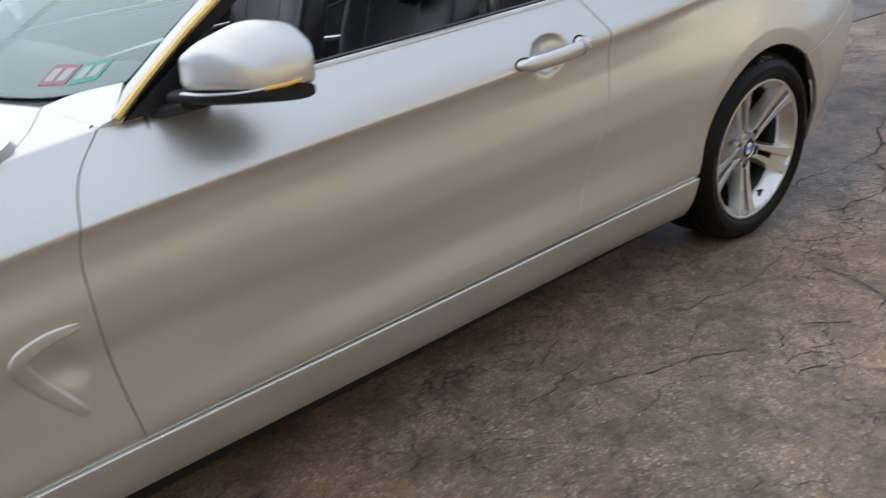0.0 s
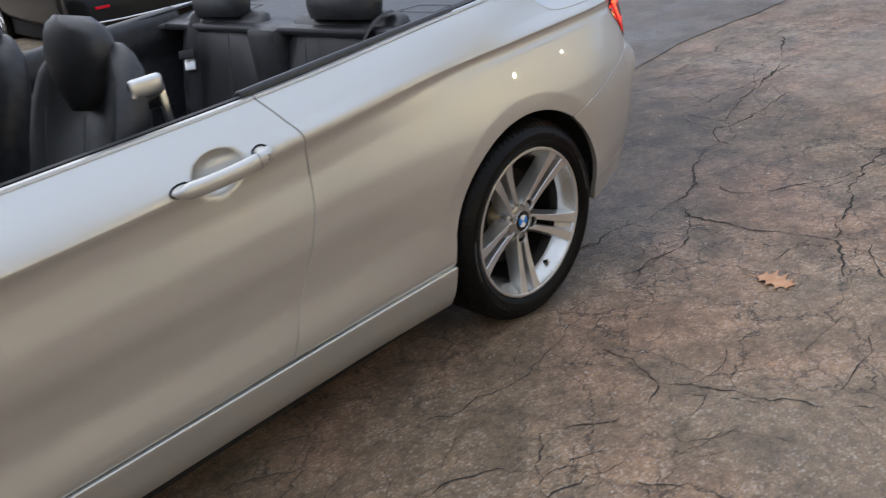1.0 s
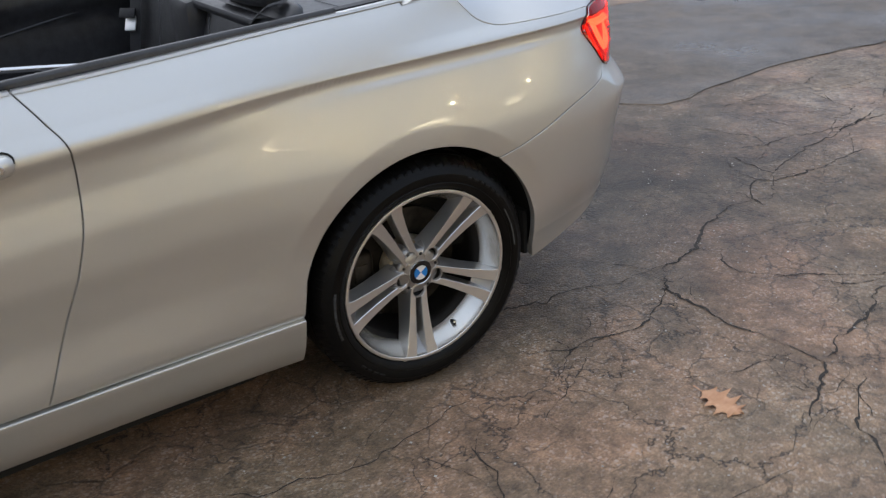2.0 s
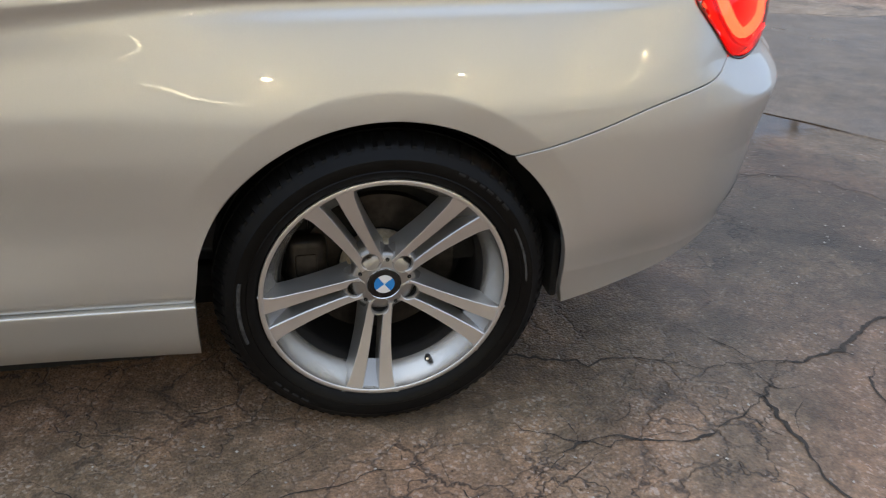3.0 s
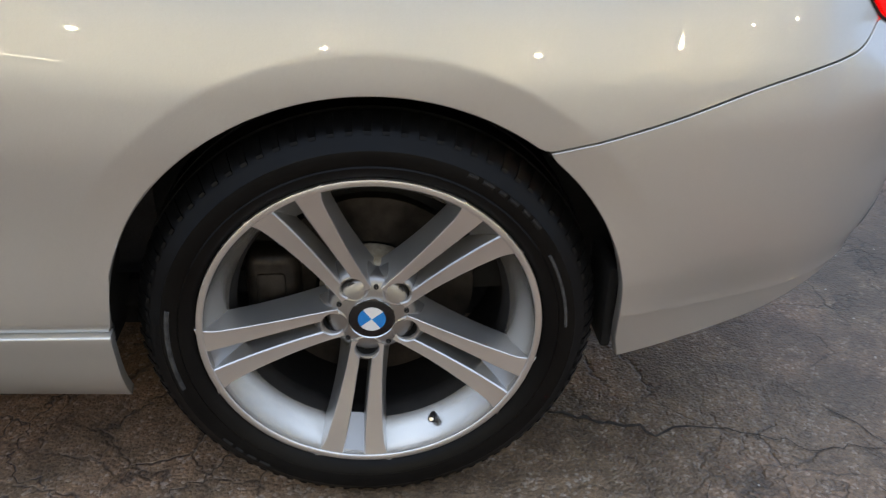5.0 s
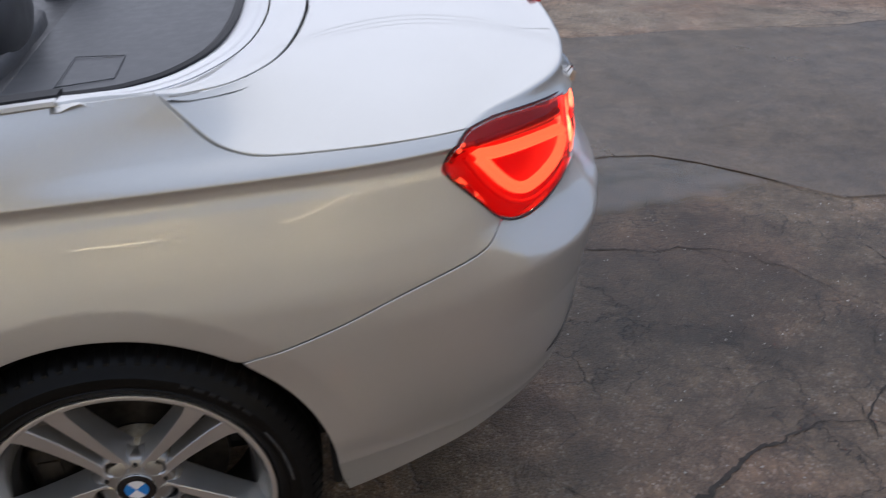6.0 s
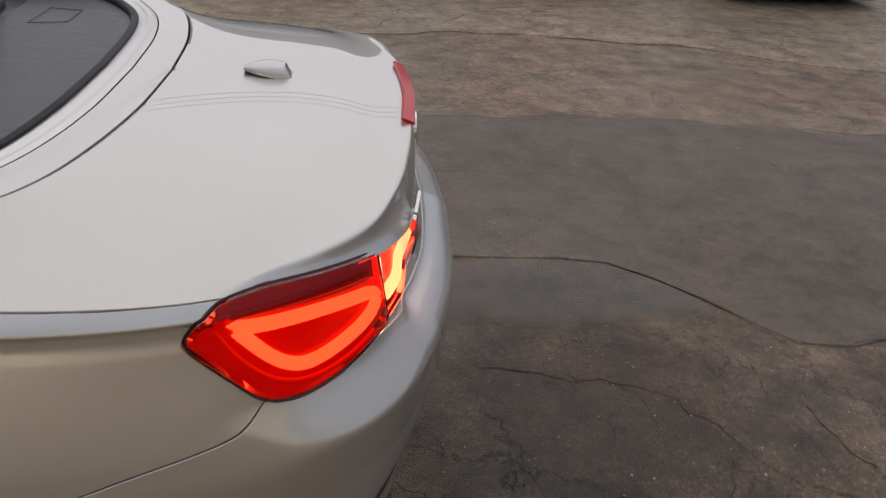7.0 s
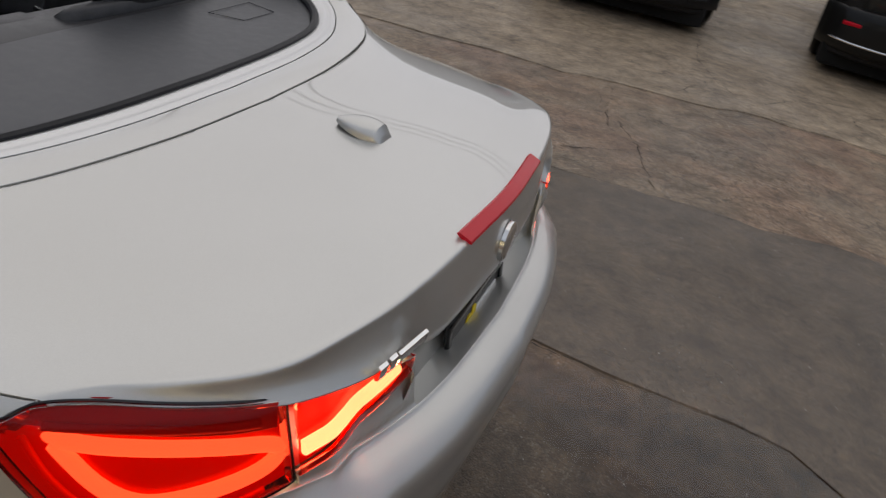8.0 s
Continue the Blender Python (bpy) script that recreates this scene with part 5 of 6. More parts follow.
# ---- cabin ----
bm = bmesh.new()
box(bm, -2.05, -0.30, 0.20, WIDTH - 0.20, 0.26, 0.32, 0.02)
part("cabin_floor", bm, CARPET, car)
bm = bmesh.new()
box(bm, -0.32, 0.55, 0.16, WIDTH - 0.16, 0.30, 0.55, 0.03)
box(bm, 0.10, 0.16, 0.16, WIDTH - 0.16, 0.5, 0.965, 0.01)
part("rear_bulkhead", bm, CARPET, car)
for flip in (False, True):
    # door lining with its silver inlay and armrest, and the rear side lining
    xs, zs = np.linspace(-2.0, -0.86, 30), np.linspace(0.36, 0.955, 24)
    P = np.zeros((30, 24, 3))
    P[..., 0] = xs[:, None]
    P[..., 2] = zs[None, :]
    P[..., 1] = 0.135 + 0.05 * np.exp(-((zs[None, :] - 0.68) / 0.05) ** 2) * np.clip((xs[:, None] + 1.85) / 0.2, 0, 1) + 0.012 * np.sin((zs[None, :] - 0.3) * 9)
    panel("door_lining", P, LEATHER, car, (0, 1, 0), gap=0, depth=0.03, edge=0.006, mirror=flip)
    q = spline([(-1.9, 0.158, 0.80), (-1.5, 0.160, 0.83), (-1.1, 0.160, 0.845), (-0.9, 0.158, 0.84)], 30)
    if flip:
        q[:, 1] = WIDTH - q[:, 1]
    part("inlay", tube(bmesh.new(), q, 0.011, 8, squash=(0.5, 1.4)), CHROME, car, "brushed silver inlay")
    xs = np.linspace(-0.85, -0.14, 30)
    P = np.zeros((30, 24, 3))
    P[..., 0] = xs[:, None]
    v = np.linspace(0, 1, 24)[None, :]
    zt = 0.998 + 0.030 * np.linspace(0, 1, 30)
    P[..., 2] = 0.36 + (zt[:, None] - 0.36) * np.sin(v * math.pi / 2) ** 0.9
    P[..., 1] = 0.132 + 0.05 * np.clip(1 - v * 1.3, 0, 1) + 0.030 * np.clip((v - 0.52) / 0.10, 0, 1) * np.clip((1 - v) / 0.22, 0, 1) ** 0.6 - 0.024 * np.clip((v - 0.80) / 0.20, 0, 1) ** 2
    panel("side_lining", P, LEATHER, car, (0, 1, 0), gap=0, depth=0.03, edge=0.006, mirror=flip)
    q = spline([(-0.82, 0.150, 0.80), (-0.55, 0.150, 0.845), (-0.25, 0.150, 0.895)], 24)
    if flip:
        q[:, 1] = WIDTH - q[:, 1]
    part("piping", tube(bmesh.new(), q, 0.004, 6), LEATHER, car)
    q = spline([(-0.84, 0.205, 0.735), (-0.6, 0.212, 0.708), (-0.30, 0.205, 0.668)], 24)
    if flip:
        q[:, 1] = WIDTH - q[:, 1]
    part("inlay", tube(bmesh.new(), q, 0.009, 8, squash=(0.6, 1.3)), CHROME, car, "brushed silver inlay")

SEAM_THREAD = material("grey_stitching", (0.10, 0.10, 0.105), 0.8)


def seat_ring(center, half, thick, lean, hollow, n=32, bolster=0.35, lift=0.0):
    """One cross-section of a seat back: bolsters stand forward of the middle. Front is -x."""
    out = []
    for t in np.linspace(0, 2 * math.pi, n, endpoint=False):
        c, s = math.cos(t), math.sin(t)
        y = half * math.copysign(abs(c) ** 0.62, c)
        d = thick * math.copysign(abs(s) ** 0.62, s)
        if d < 0:
            d -= hollow * (abs(y) / half) ** 2.2 * bolster
        out.append((center[0] + d * math.cos(lean), center[1] + y, center[2] + d * math.sin(lean) + lift * ((abs(y) / half) ** 2.5 - 0.5)))
    return out


rest_half = table((0, 0.05, 0.15, 0.38, 0.65, 0.85, 0.95, 1), (0.010, 0.036, 0.072, 0.126, 0.154, 0.144, 0.112, 0.060))


def front_seat(yc, name):
    seat = empty(name, parent=car)
    rows = []
    data = ((0.46, 0.235, 0.075, 0.05), (0.56, 0.245, 0.075, 0.10), (0.68, 0.258, 0.072, 0.14), (0.80, 0.268, 0.068, 0.16), (0.90, 0.270, 0.064, 0.15), (0.97, 0.262, 0.060, 0.12), (1.02, 0.238, 0.055, 0.08), (1.05, 0.195, 0.048, 0.05), (1.065, 0.16, 0.040, 0.03), (1.07, 0.12, 0.025, 0.0))
    for z, half, thick, hollow in data:
        rows.append(seat_ring((-1.20 + (z - 0.46) * 0.36, yc, z), half, thick, 0.3, hollow, lift=0.13 * min(1, max(0, (z - 0.78) / 0.25))))
    part("backrest", loft(bmesh.new(), rows), LEATHER, seat, angle=70)
    rows = []
    for u in np.linspace(0, 1, 12):
        z = 0.972 + 0.228 * u
        half = float(rest_half(u))
        rows.append(superring((-1.036 + 0.055 * u - 0.02 * u * u, yc, z), half, 0.066 * math.sin(math.pi * (0.14 + 0.74 * u)) ** 0.6, (0, 1, 0), (1, 0, -0.3), 2.1))
    part("headrest", loft(bmesh.new(), rows), LEATHER, seat, angle=70)
    rows = []
    for u in np.linspace(0, 1, 12):
        x = -1.68 + 0.50 * u
        half = 0.255 - 0.02 * (1 - u)
        mid = 0.44 - 0.03 * u + 0.02 * math.sin(math.pi * u)
        ring = []
        for t in np.linspace(0, 2 * math.pi, 32, endpoint=False):
            c, s = math.cos(t), math.sin(t)
            y = half * math.copysign(abs(c) ** 0.6, c)
            z = 0.075 * math.copysign(abs(s) ** 0.6, s)
            if z > 0:
                z += 0.045 * (abs(y) / half) ** 2.4
            ring.append((x, yc + y, mid + z))
        rows.append(ring)
    part("seat_cushion", loft(bmesh.new(), rows), LEATHER, seat, angle=70)
    bm = bmesh.new()
    box(bm, -1.6, -1.2, yc - 0.2, yc + 0.2, 0.30, 0.40, 0.02)
    part("seat_base", bm, BLACK, seat)
    for side in (-1, 1):
        q = [(-1.20 + (z - 0.46) * 0.36 - 0.085, yc + side * 0.118, z) for z in np.linspace(0.55, 0.99, 14)]
        part("stitching", tube(bmesh.new(), q, 0.0022, 5), SEAM_THREAD, seat)
    # belt guide bracket on the outer shoulder
    o = -1 if yc < MID else 1
    y = yc + o * 0.250
    bm = bmesh.new()
    # a hooded plate on two legs, the belt's slot between them
    box(bm, -1.030, -0.944, y - 0.012, y + 0.012, 1.010, 1.062, 0.012, 3)
    box(bm, -1.030, -1.011, y - 0.010, y + 0.010, 0.992, 1.034, 0.005)
    box(bm, -0.963, -0.946, y - 0.010, y + 0.010, 0.870, 1.034, 0.005)
    part("guide_slot", box(bmesh.new(), -1.012, -0.962, y - 0.006, y + 0.006, 0.985, 1.024, 0.004), GLOSS_BLACK, seat)
    part("belt_guide", bm, SATIN, seat, "silver belt guide on the shoulder")
    return seat


front_seat(0.53, "driver_seat")
front_seat(WIDTH - 0.53, "passenger_seat")

# rear seats, their headrests and belts
for yc in (0.55, WIDTH - 0.55):
    seat = empty("rear_seat", parent=car)
    rows = []
    for z, half, thick, hollow in ((0.50, 0.27, 0.07, 0.05), (0.62, 0.285, 0.07, 0.08), (0.76, 0.285, 0.065, 0.09), (0.88, 0.285, 0.06, 0.06), (0.955, 0.282, 0.054, 0.03), (0.995, 0.272, 0.044, 0.01), (1.010, 0.245, 0.025, 0.0)):
        rows.append(seat_ring((-0.26 + (z - 0.5) * 0.20, yc, z), half, thick, 0.35, hollow))
    part("backrest", loft(bmesh.new(), rows), LEATHER, seat, angle=70)
    rows = []
    for u in np.linspace(0, 1, 12):
        z = 0.998 + 0.115 * u
        rows.append(superring((-0.175 + 0.02 * u, yc, z), 0.165 * math.sin(math.pi * (0.30 + 0.46 * u)) ** 0.45, 0.060 * math.sin(math.pi * (0.25 + 0.6 * u)) ** 0.5, (0, 1, 0), (1, 0, -0.2), 2.5))
    part("headrest", loft(bmesh.new(), rows), LEATHER, seat, angle=70)
    rows = []
    for u in np.linspace(0, 1, 10):
        rows.append(superring((-0.80 + 0.47 * u, yc, 0.47 - 0.05 * u), 0.27, 0.085, (0, 1, 0), (0, 0, 1), 4))
    part("seat_cushion", loft(bmesh.new(), rows), LEATHER, seat, angle=70)
    for side in (-1, 1):
        q = [(-0.26 + (z - 0.5) * 0.20 - 0.077, yc + side * 0.13, z) for z in np.linspace(0.58, 0.95, 12)]
        part("stitching", tube(bmesh.new(), q, 0.0022, 5), SEAM_THREAD, seat)
bm = box(bmesh.new(), -0.62, -0.16, MID - 0.10, MID + 0.10, 0.36, 0.56, 0.03)
box(bm, -0.27, -0.17, MID - 0.09, MID + 0.09, 0.50, 0.985, 0.03)
part("rear_console", bm, LEATHER, car)
bm = box(bmesh.new(), -0.24, -0.10, 0.20, WIDTH - 0.20, 0.955, 0.984, 0.012)
part("rear_shelf", bm, LEATHER, car)
TONGUE = material("belt_tongue_steel", (0.85, 0.84, 0.82), 0.42, 0.6)
WEBBING = material("seat_belt_webbing", (0.022, 0.022, 0.024), 0.8)
for flip in (False, True):
    belt = empty("seat_belt", parent=car)
    q = spline([(-0.160, 0.330, 1.022), (-0.215, 0.345, 1.010), (-0.268, 0.365, 0.95), (-0.292, 0.375, 0.87), (-0.325, 0.375, 0.72), (-0.36, 0.37, 0.56)], 24)
    if flip:
        q = (q * (1, -1, 1)) + (0.015, WIDTH - 0.07, 0)
    o = -1 if flip else 1
    part("webbing", strip(bmesh.new(), q, np.tile((0.55, 0.83 * o, 0), (24, 1)), 0.046, np.tile((-0.83, 0.55 * o, 0.2), (24, 1)), 0.0015), WEBBING, belt)
    for name, half, dz, mat, label in (("tongue_cover", 0.031, 0.036, BLACK, ""), ("tongue", 0.021, 0.0, TONGUE, "bright metal belt tongue")):
        ob = part(name, box(bmesh.new(), -0.005, 0.004, -half, half, -0.018 if dz else -0.026, 0.016 if dz else 0.026, 0.003), mat, belt, label)
        ob.matrix_basis = pose(q[10][0] - 0.016 - 0.35 * dz * 0.3, q[10][1] - 0.006 * o, 0.848 + dz, 0, 30, -40 * o)

# dashboard, steering wheel, centre console
rows = []
for y in np.linspace(0.16, WIDTH - 0.16, 24):
    hump = 0.035 * math.exp(-((y - 0.53) / 0.16) ** 2)
    rows.append([(-2.10, y, 0.95), (-2.0, y, 0.962 + hump * 0.4), (-1.86, y, 0.955 + hump), (-1.74, y, 0.915 + hump), (-1.70, y, 0.86), (-1.73, y, 0.72), (-1.80, y, 0.56), (-2.05, y, 0.5), (-2.12, y, 0.7)])
part("dashboard", loft(bmesh.new(), rows), LEATHER, car, angle=50)
bm = bmesh.new()
c, ax, up = np.array((-1.60, 0.53, 0.80)), np.array((0, 1.0, 0)), np.array((0.40, 0, 0.917))
tube(bm, [c + 0.185 * (math.cos(a) * ax + math.sin(a) * up) for a in np.linspace(0, 2 * math.pi, 48, endpoint=False)], 0.0155, 10, True)
for a in (0, math.pi, -math.pi / 2):
    tube(bm, [c + np.array((-0.03, 0, 0.01)), c + 0.18 * (math.cos(a) * ax + math.sin(a) * up)], 0.016, 8)
tube(bm, [c + np.array((-0.02, 0, 0.008)), c + np.array((-0.16, 0, -0.06))], 0.06, 16)
part("steering_wheel", bm, LEATHER, car)
bm = bmesh.new()
box(bm, -1.75, -0.85, MID - 0.11, MID + 0.11, 0.36, 0.62, 0.03)
box(bm, -1.25, -0.90, MID - 0.10, MID + 0.10, 0.60, 0.69, 0.025)
part("centre_console", bm, LEATHER, car)
part("gear_lever", tube(bmesh.new(), [(-1.45, MID, 0.60), (-1.46, MID, 0.68), (-1.475, MID, 0.72)], [0.014, 0.018, 0.024], 12), GLOSS_BLACK, car)

# right-hand door shell
panel("door", DOOR, PAINT, car, (0, -1, 0), "closed passenger's door", mirror=True)
# headlights and grille of the front end
LAMP_GLASS = material("headlamp_glass", (0.25, 0.26, 0.27), 0.06, 0.2, coat=1.0)
hl_low = curve_sh([(-3.50, 0.30, 0.60), (-3.40, 0.17, 0.60), (-3.28, 0.10, 0.63)], 40)
hl_top = curve_sh([(-3.50, 0.30, 0.675), (-3.40, 0.17, 0.69), (-3.24, 0.09, 0.70)], 40)
for flip in (False, True):
    lamp_shell("headlight", hl_low, hl_top, 0.003, LAMP_GLASS, car, flip, 0.0, 0.006, (40, 14))
    bm = box(bmesh.new(), -3.60, -3.55, MID - 0.24 if not flip else MID + 0.02, MID - 0.02 if not flip else MID + 0.24, 0.52, 0.67, 0.03, 3)
    part("grille", bm, GLOSS_BLACK, car)


# ---- ground ----
def asphalt(name, dark, light, stone, wet=(0.30, 0.62), cracks=1.0, red=0.0, cell=95.0, relief=0.65, damp=None):
    """Worn asphalt: binder and stones, stains, hairline cracks, damp patches."""
    m = material(name, rough=0.6)
    v = coords(m)
    big, mid, fine = noise_of(m, v, 0.55, 5, 0.65), noise_of(m, v, 5.0, 7, 0.72), noise_of(m, v, 60, 5, 0.75)
    blot = noise_of(m, v, 34, 6, 0.75, 0.6)
    base = ramp(m, big, ((0.32, dark), (0.5, tuple((a + b) / 2 for a, b in zip(dark, light))), (0.72, light)))
    patchy = node(m, "ShaderNodeMix")
    patchy.data_type, patchy.blend_type = "RGBA", "MULTIPLY"
    patchy.inputs["Factor"].default_value = 1.0
    wire(m, base, patchy.inputs["A"])
    wire(m, ramp(m, mid, ((0.32, (0.50, 0.48, 0.46)), (0.52, (1.0, 0.98, 0.96)), (0.72, (1.5, 1.44, 1.36)))), patchy.inputs["B"])
    spotty = node(m, "ShaderNodeMix")
    spotty.data_type, spotty.blend_type = "RGBA", "MULTIPLY"
    spotty.inputs["Factor"].default_value = 1.0
    wire(m, patchy.outputs["Result"], spotty.inputs["A"])
    wire(m, ramp(m, blot, ((0.34, (0.62, 0.61, 0.60)), (0.50, (1.0, 0.99, 0.97)), (0.66, (1.38, 1.36, 1.32)))), spotty.inputs["B"])
    # crumbs of binder and sand, a few millimetres across
    crumbs = node(m, "ShaderNodeMix")
    crumbs.data_type, crumbs.blend_type = "RGBA", "MULTIPLY"
    crumbs.inputs["Factor"].default_value = min(1.0, relief * 0.75)
    wire(m, spotty.outputs["Result"], crumbs.inputs["A"])
    wire(m, ramp(m, noise_of(m, v, 150, 4, 0.7), ((0.36, (0.52, 0.51, 0.50)), (0.50, (1.0, 1.0, 1.0)), (0.64, (1.6, 1.58, 1.54)))), crumbs.inputs["B"])
    spotty = crumbs
    # stones: each cell its own tone
    vor = node(m, "ShaderNodeTexVoronoi", Scale=cell)
    wire(m, v, vor.inputs["Vector"])
    tone = node(m, "ShaderNodeSeparateColor")
    wire(m, vor.outputs["Color"], tone.inputs["Color"])
    pebble = node(m, "ShaderNodeMix")
    pebble.data_type = "RGBA"
    pick = node(m, "ShaderNodeMath", )
    pick.operation = "MULTIPLY"
    wire(m, ramp(m, tone.outputs["Red"], ((0.80, (0, 0, 0)), (0.95, (0.95, 0.95, 0.95)))), pick.inputs[0])
    wire(m, ramp(m, mid, ((0.42, (0.10,) * 3), (0.62, (0.9,) * 3))), pick.inputs[1])
    wire(m, pick.outputs[0], pebble.inputs["Factor"])
    wire(m, spotty.outputs["Result"], pebble.inputs["A"])
    pebble.inputs["B"].default_value = (*stone, 1)
    # hairline cracks: bent cell borders, broken up by noise
    warp = node(m, "ShaderNodeTexNoise", Scale=3.0, Detail=5.0, Roughness=0.7)
    wire(m, v, warp.inputs["Vector"])
    add = node(m, "ShaderNodeMix")
    add.data_type, add.blend_type = "RGBA", "LINEAR_LIGHT"
    add.inputs["Factor"].default_value = 0.22
    wire(m, v, add.inputs["A"])
    wire(m, warp.outputs["Color"], add.inputs["B"])
    edge = node(m, "ShaderNodeTexVoronoi", Scale=2.1)
    edge.feature = "DISTANCE_TO_EDGE"
    wire(m, add.outputs["Result"], edge.inputs["Vector"])
    line = ramp(m, edge.outputs["Distance"], ((0.0, (1, 1, 1)), (0.012, (0, 0, 0))))
    gate = ramp(m, noise_of(m, v, 0.9, 3), ((0.42, (0, 0, 0)), (0.56, (0.9 * cracks,) * 3)))
    crack = node(m, "ShaderNodeMath")
    crack.operation = "MULTIPLY"
    wire(m, line, crack.inputs[0])
    wire(m, gate, crack.inputs[1])
    # crumbling: a finer net where the surface breaks up
    edge2 = node(m, "ShaderNodeTexVoronoi", Scale=7.0)
    edge2.feature = "DISTANCE_TO_EDGE"
    add2 = node(m, "ShaderNodeMix")
    add2.data_type, add2.blend_type = "RGBA", "LINEAR_LIGHT"
    add2.inputs["Factor"].default_value = 0.10
    wire(m, v, add2.inputs["A"])
    wire(m, warp.outputs["Color"], add2.inputs["B"])
    wire(m, add2.outputs["Result"], edge2.inputs["Vector"])
    line2 = ramp(m, edge2.outputs["Distance"], ((0.0, (1, 1, 1)), (0.035, (0, 0, 0))))
    gate2 = ramp(m, noise_of(m, v, 2.3, 5, 0.7), ((0.44, (0, 0, 0)), (0.60, (0.75 * cracks,) * 3)))
    crumb = node(m, "ShaderNodeMath")
    crumb.operation = "MULTIPLY"
    wire(m, line2, crumb.inputs[0])
    wire(m, gate2, crumb.inputs[1])
    worn = node(m, "ShaderNodeMath")
    worn.operation = "MAXIMUM"
    wire(m, crack.outputs[0], worn.inputs[0])
    wire(m, crumb.outputs[0], worn.inputs[1])
    crack = worn
    final = node(m, "ShaderNodeMix")
    final.data_type = "RGBA"
    wire(m, crack.outputs[0], final.inputs["Factor"])
    wire(m, pebble.outputs["Result"], final.inputs["A"])
    final.inputs["B"].default_value = (0.030, 0.025, 0.021, 1)
    last = final.outputs["Result"]
    if red:
        tint = node(m, "ShaderNodeMix")
        tint.data_type, tint.blend_type = "RGBA", "MULTIPLY"
        wire(m, ramp(m, noise_of(m, v, 1.3, 4), ((0.45, (0, 0, 0)), (0.62, (red,) * 3))), tint.inputs["Factor"])
        wire(m, last, tint.inputs["A"])
        tint.inputs["B"].default_value = (1.18, 0.93, 0.88, 1)
        last = tint.outputs["Result"]
    rough = ramp(m, noise_of(m, v, 0.8, 5, 0.6), ((0.36, (wet[0],) * 3), (0.62, (wet[1],) * 3)))
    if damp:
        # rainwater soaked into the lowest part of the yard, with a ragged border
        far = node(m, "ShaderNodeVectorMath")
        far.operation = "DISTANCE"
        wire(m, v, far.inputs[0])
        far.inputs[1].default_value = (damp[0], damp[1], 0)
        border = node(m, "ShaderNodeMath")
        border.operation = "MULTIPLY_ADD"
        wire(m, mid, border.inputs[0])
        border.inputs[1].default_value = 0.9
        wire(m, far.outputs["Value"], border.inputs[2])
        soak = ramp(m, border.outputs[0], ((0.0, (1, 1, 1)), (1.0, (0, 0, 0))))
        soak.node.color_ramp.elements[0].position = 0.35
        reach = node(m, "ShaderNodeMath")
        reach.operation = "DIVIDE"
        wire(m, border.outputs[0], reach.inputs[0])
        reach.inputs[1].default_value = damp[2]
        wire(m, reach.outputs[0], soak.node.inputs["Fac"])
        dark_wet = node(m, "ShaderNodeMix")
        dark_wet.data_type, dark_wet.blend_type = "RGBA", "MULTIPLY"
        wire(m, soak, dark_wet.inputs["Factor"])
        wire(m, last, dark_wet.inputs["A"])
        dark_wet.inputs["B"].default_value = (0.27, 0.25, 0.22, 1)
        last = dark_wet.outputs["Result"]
        slick = node(m, "ShaderNodeMix")
        slick.data_type = "RGBA"
        wire(m, soak, slick.inputs["Factor"])
        wire(m, rough, slick.inputs["A"])
        slick.inputs["B"].default_value = (0.50, 0.50, 0.50, 1)
        rough = slick.outputs["Result"]
    wire(m, last, bsdf(m).inputs["Base Color"])
    wire(m, rough, bsdf(m).inputs["Roughness"])
    # relief: stones, fine grit, cracks
    h = node(m, "ShaderNodeMath")
    h.operation = "MULTIPLY_ADD"
    wire(m, crack.outputs[0], h.inputs[0])
    h.inputs[1].default_value = -1.6
    rel = node(m, "ShaderNodeMath")
    rel.operation = "ADD"
    wire(m, fine, rel.inputs[0])
    wire(m, ramp(m, vor.outputs["Distance"], ((0.0, (0.7,) * 3), (0.7, (0.0,) * 3))), rel.inputs[1])
    wire(m, rel.outputs[0], h.inputs[2])
    b = bump(m, h.outputs[0], relief, 0.004)
    return m


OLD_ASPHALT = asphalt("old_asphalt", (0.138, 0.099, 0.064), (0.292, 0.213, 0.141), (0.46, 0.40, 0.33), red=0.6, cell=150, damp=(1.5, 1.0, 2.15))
NEW_ASPHALT = asphalt("patched_asphalt", (0.080, 0.056, 0.034), (0.121, 0.085, 0.053), (0.175, 0.145, 0.115), wet=(0.26, 0.5), cracks=0.0, cell=260, relief=0.35)
APRON = asphalt("pale_apron", (0.215, 0.163, 0.112), (0.40, 0.312, 0.220), (0.34, 0.305, 0.25), wet=(0.4, 0.7), cracks=0.8, cell=140)
bsdf(NEW_ASPHALT).inputs["Specular IOR Level"].default_value = 0.6
CRACK = grain(material("crack_dirt", rough=0.9), 40, (0.020, 0.0165, 0.014), (0.060, 0.050, 0.041), 0.6, 0.004)

bmg = bmesh.new()
bmesh.ops.create_grid(bmg, x_segments=60, y_segments=60, size=300)
ground = part("ground", bmg, OLD_ASPHALT, None, smooth=True)
tagged(ground, "old cracked damp brown-grey asphalt yard", "ground", kind="structure")
rng = np.random.RandomState(7)


def ragged(points, step=0.12, rough=0.03, levels=3, fall=1.45):
    """Bends a line of waypoints into an uneven edge."""
    p = spline(points, max(8, int(np.linalg.norm(np.diff(np.array(points, float), axis=0), axis=1).sum() / step)))
    j = np.zeros_like(p)
    for k in range(levels):
        n = max(3, len(p) // (2 ** (levels - k)))
        c = rng.normal(0, rough / (fall ** k), (n, 2))
        u = np.linspace(0, n - 1, len(p))
        j += np.column_stack([np.interp(u, range(n), c[:, i]) for i in range(2)])
    return p + j


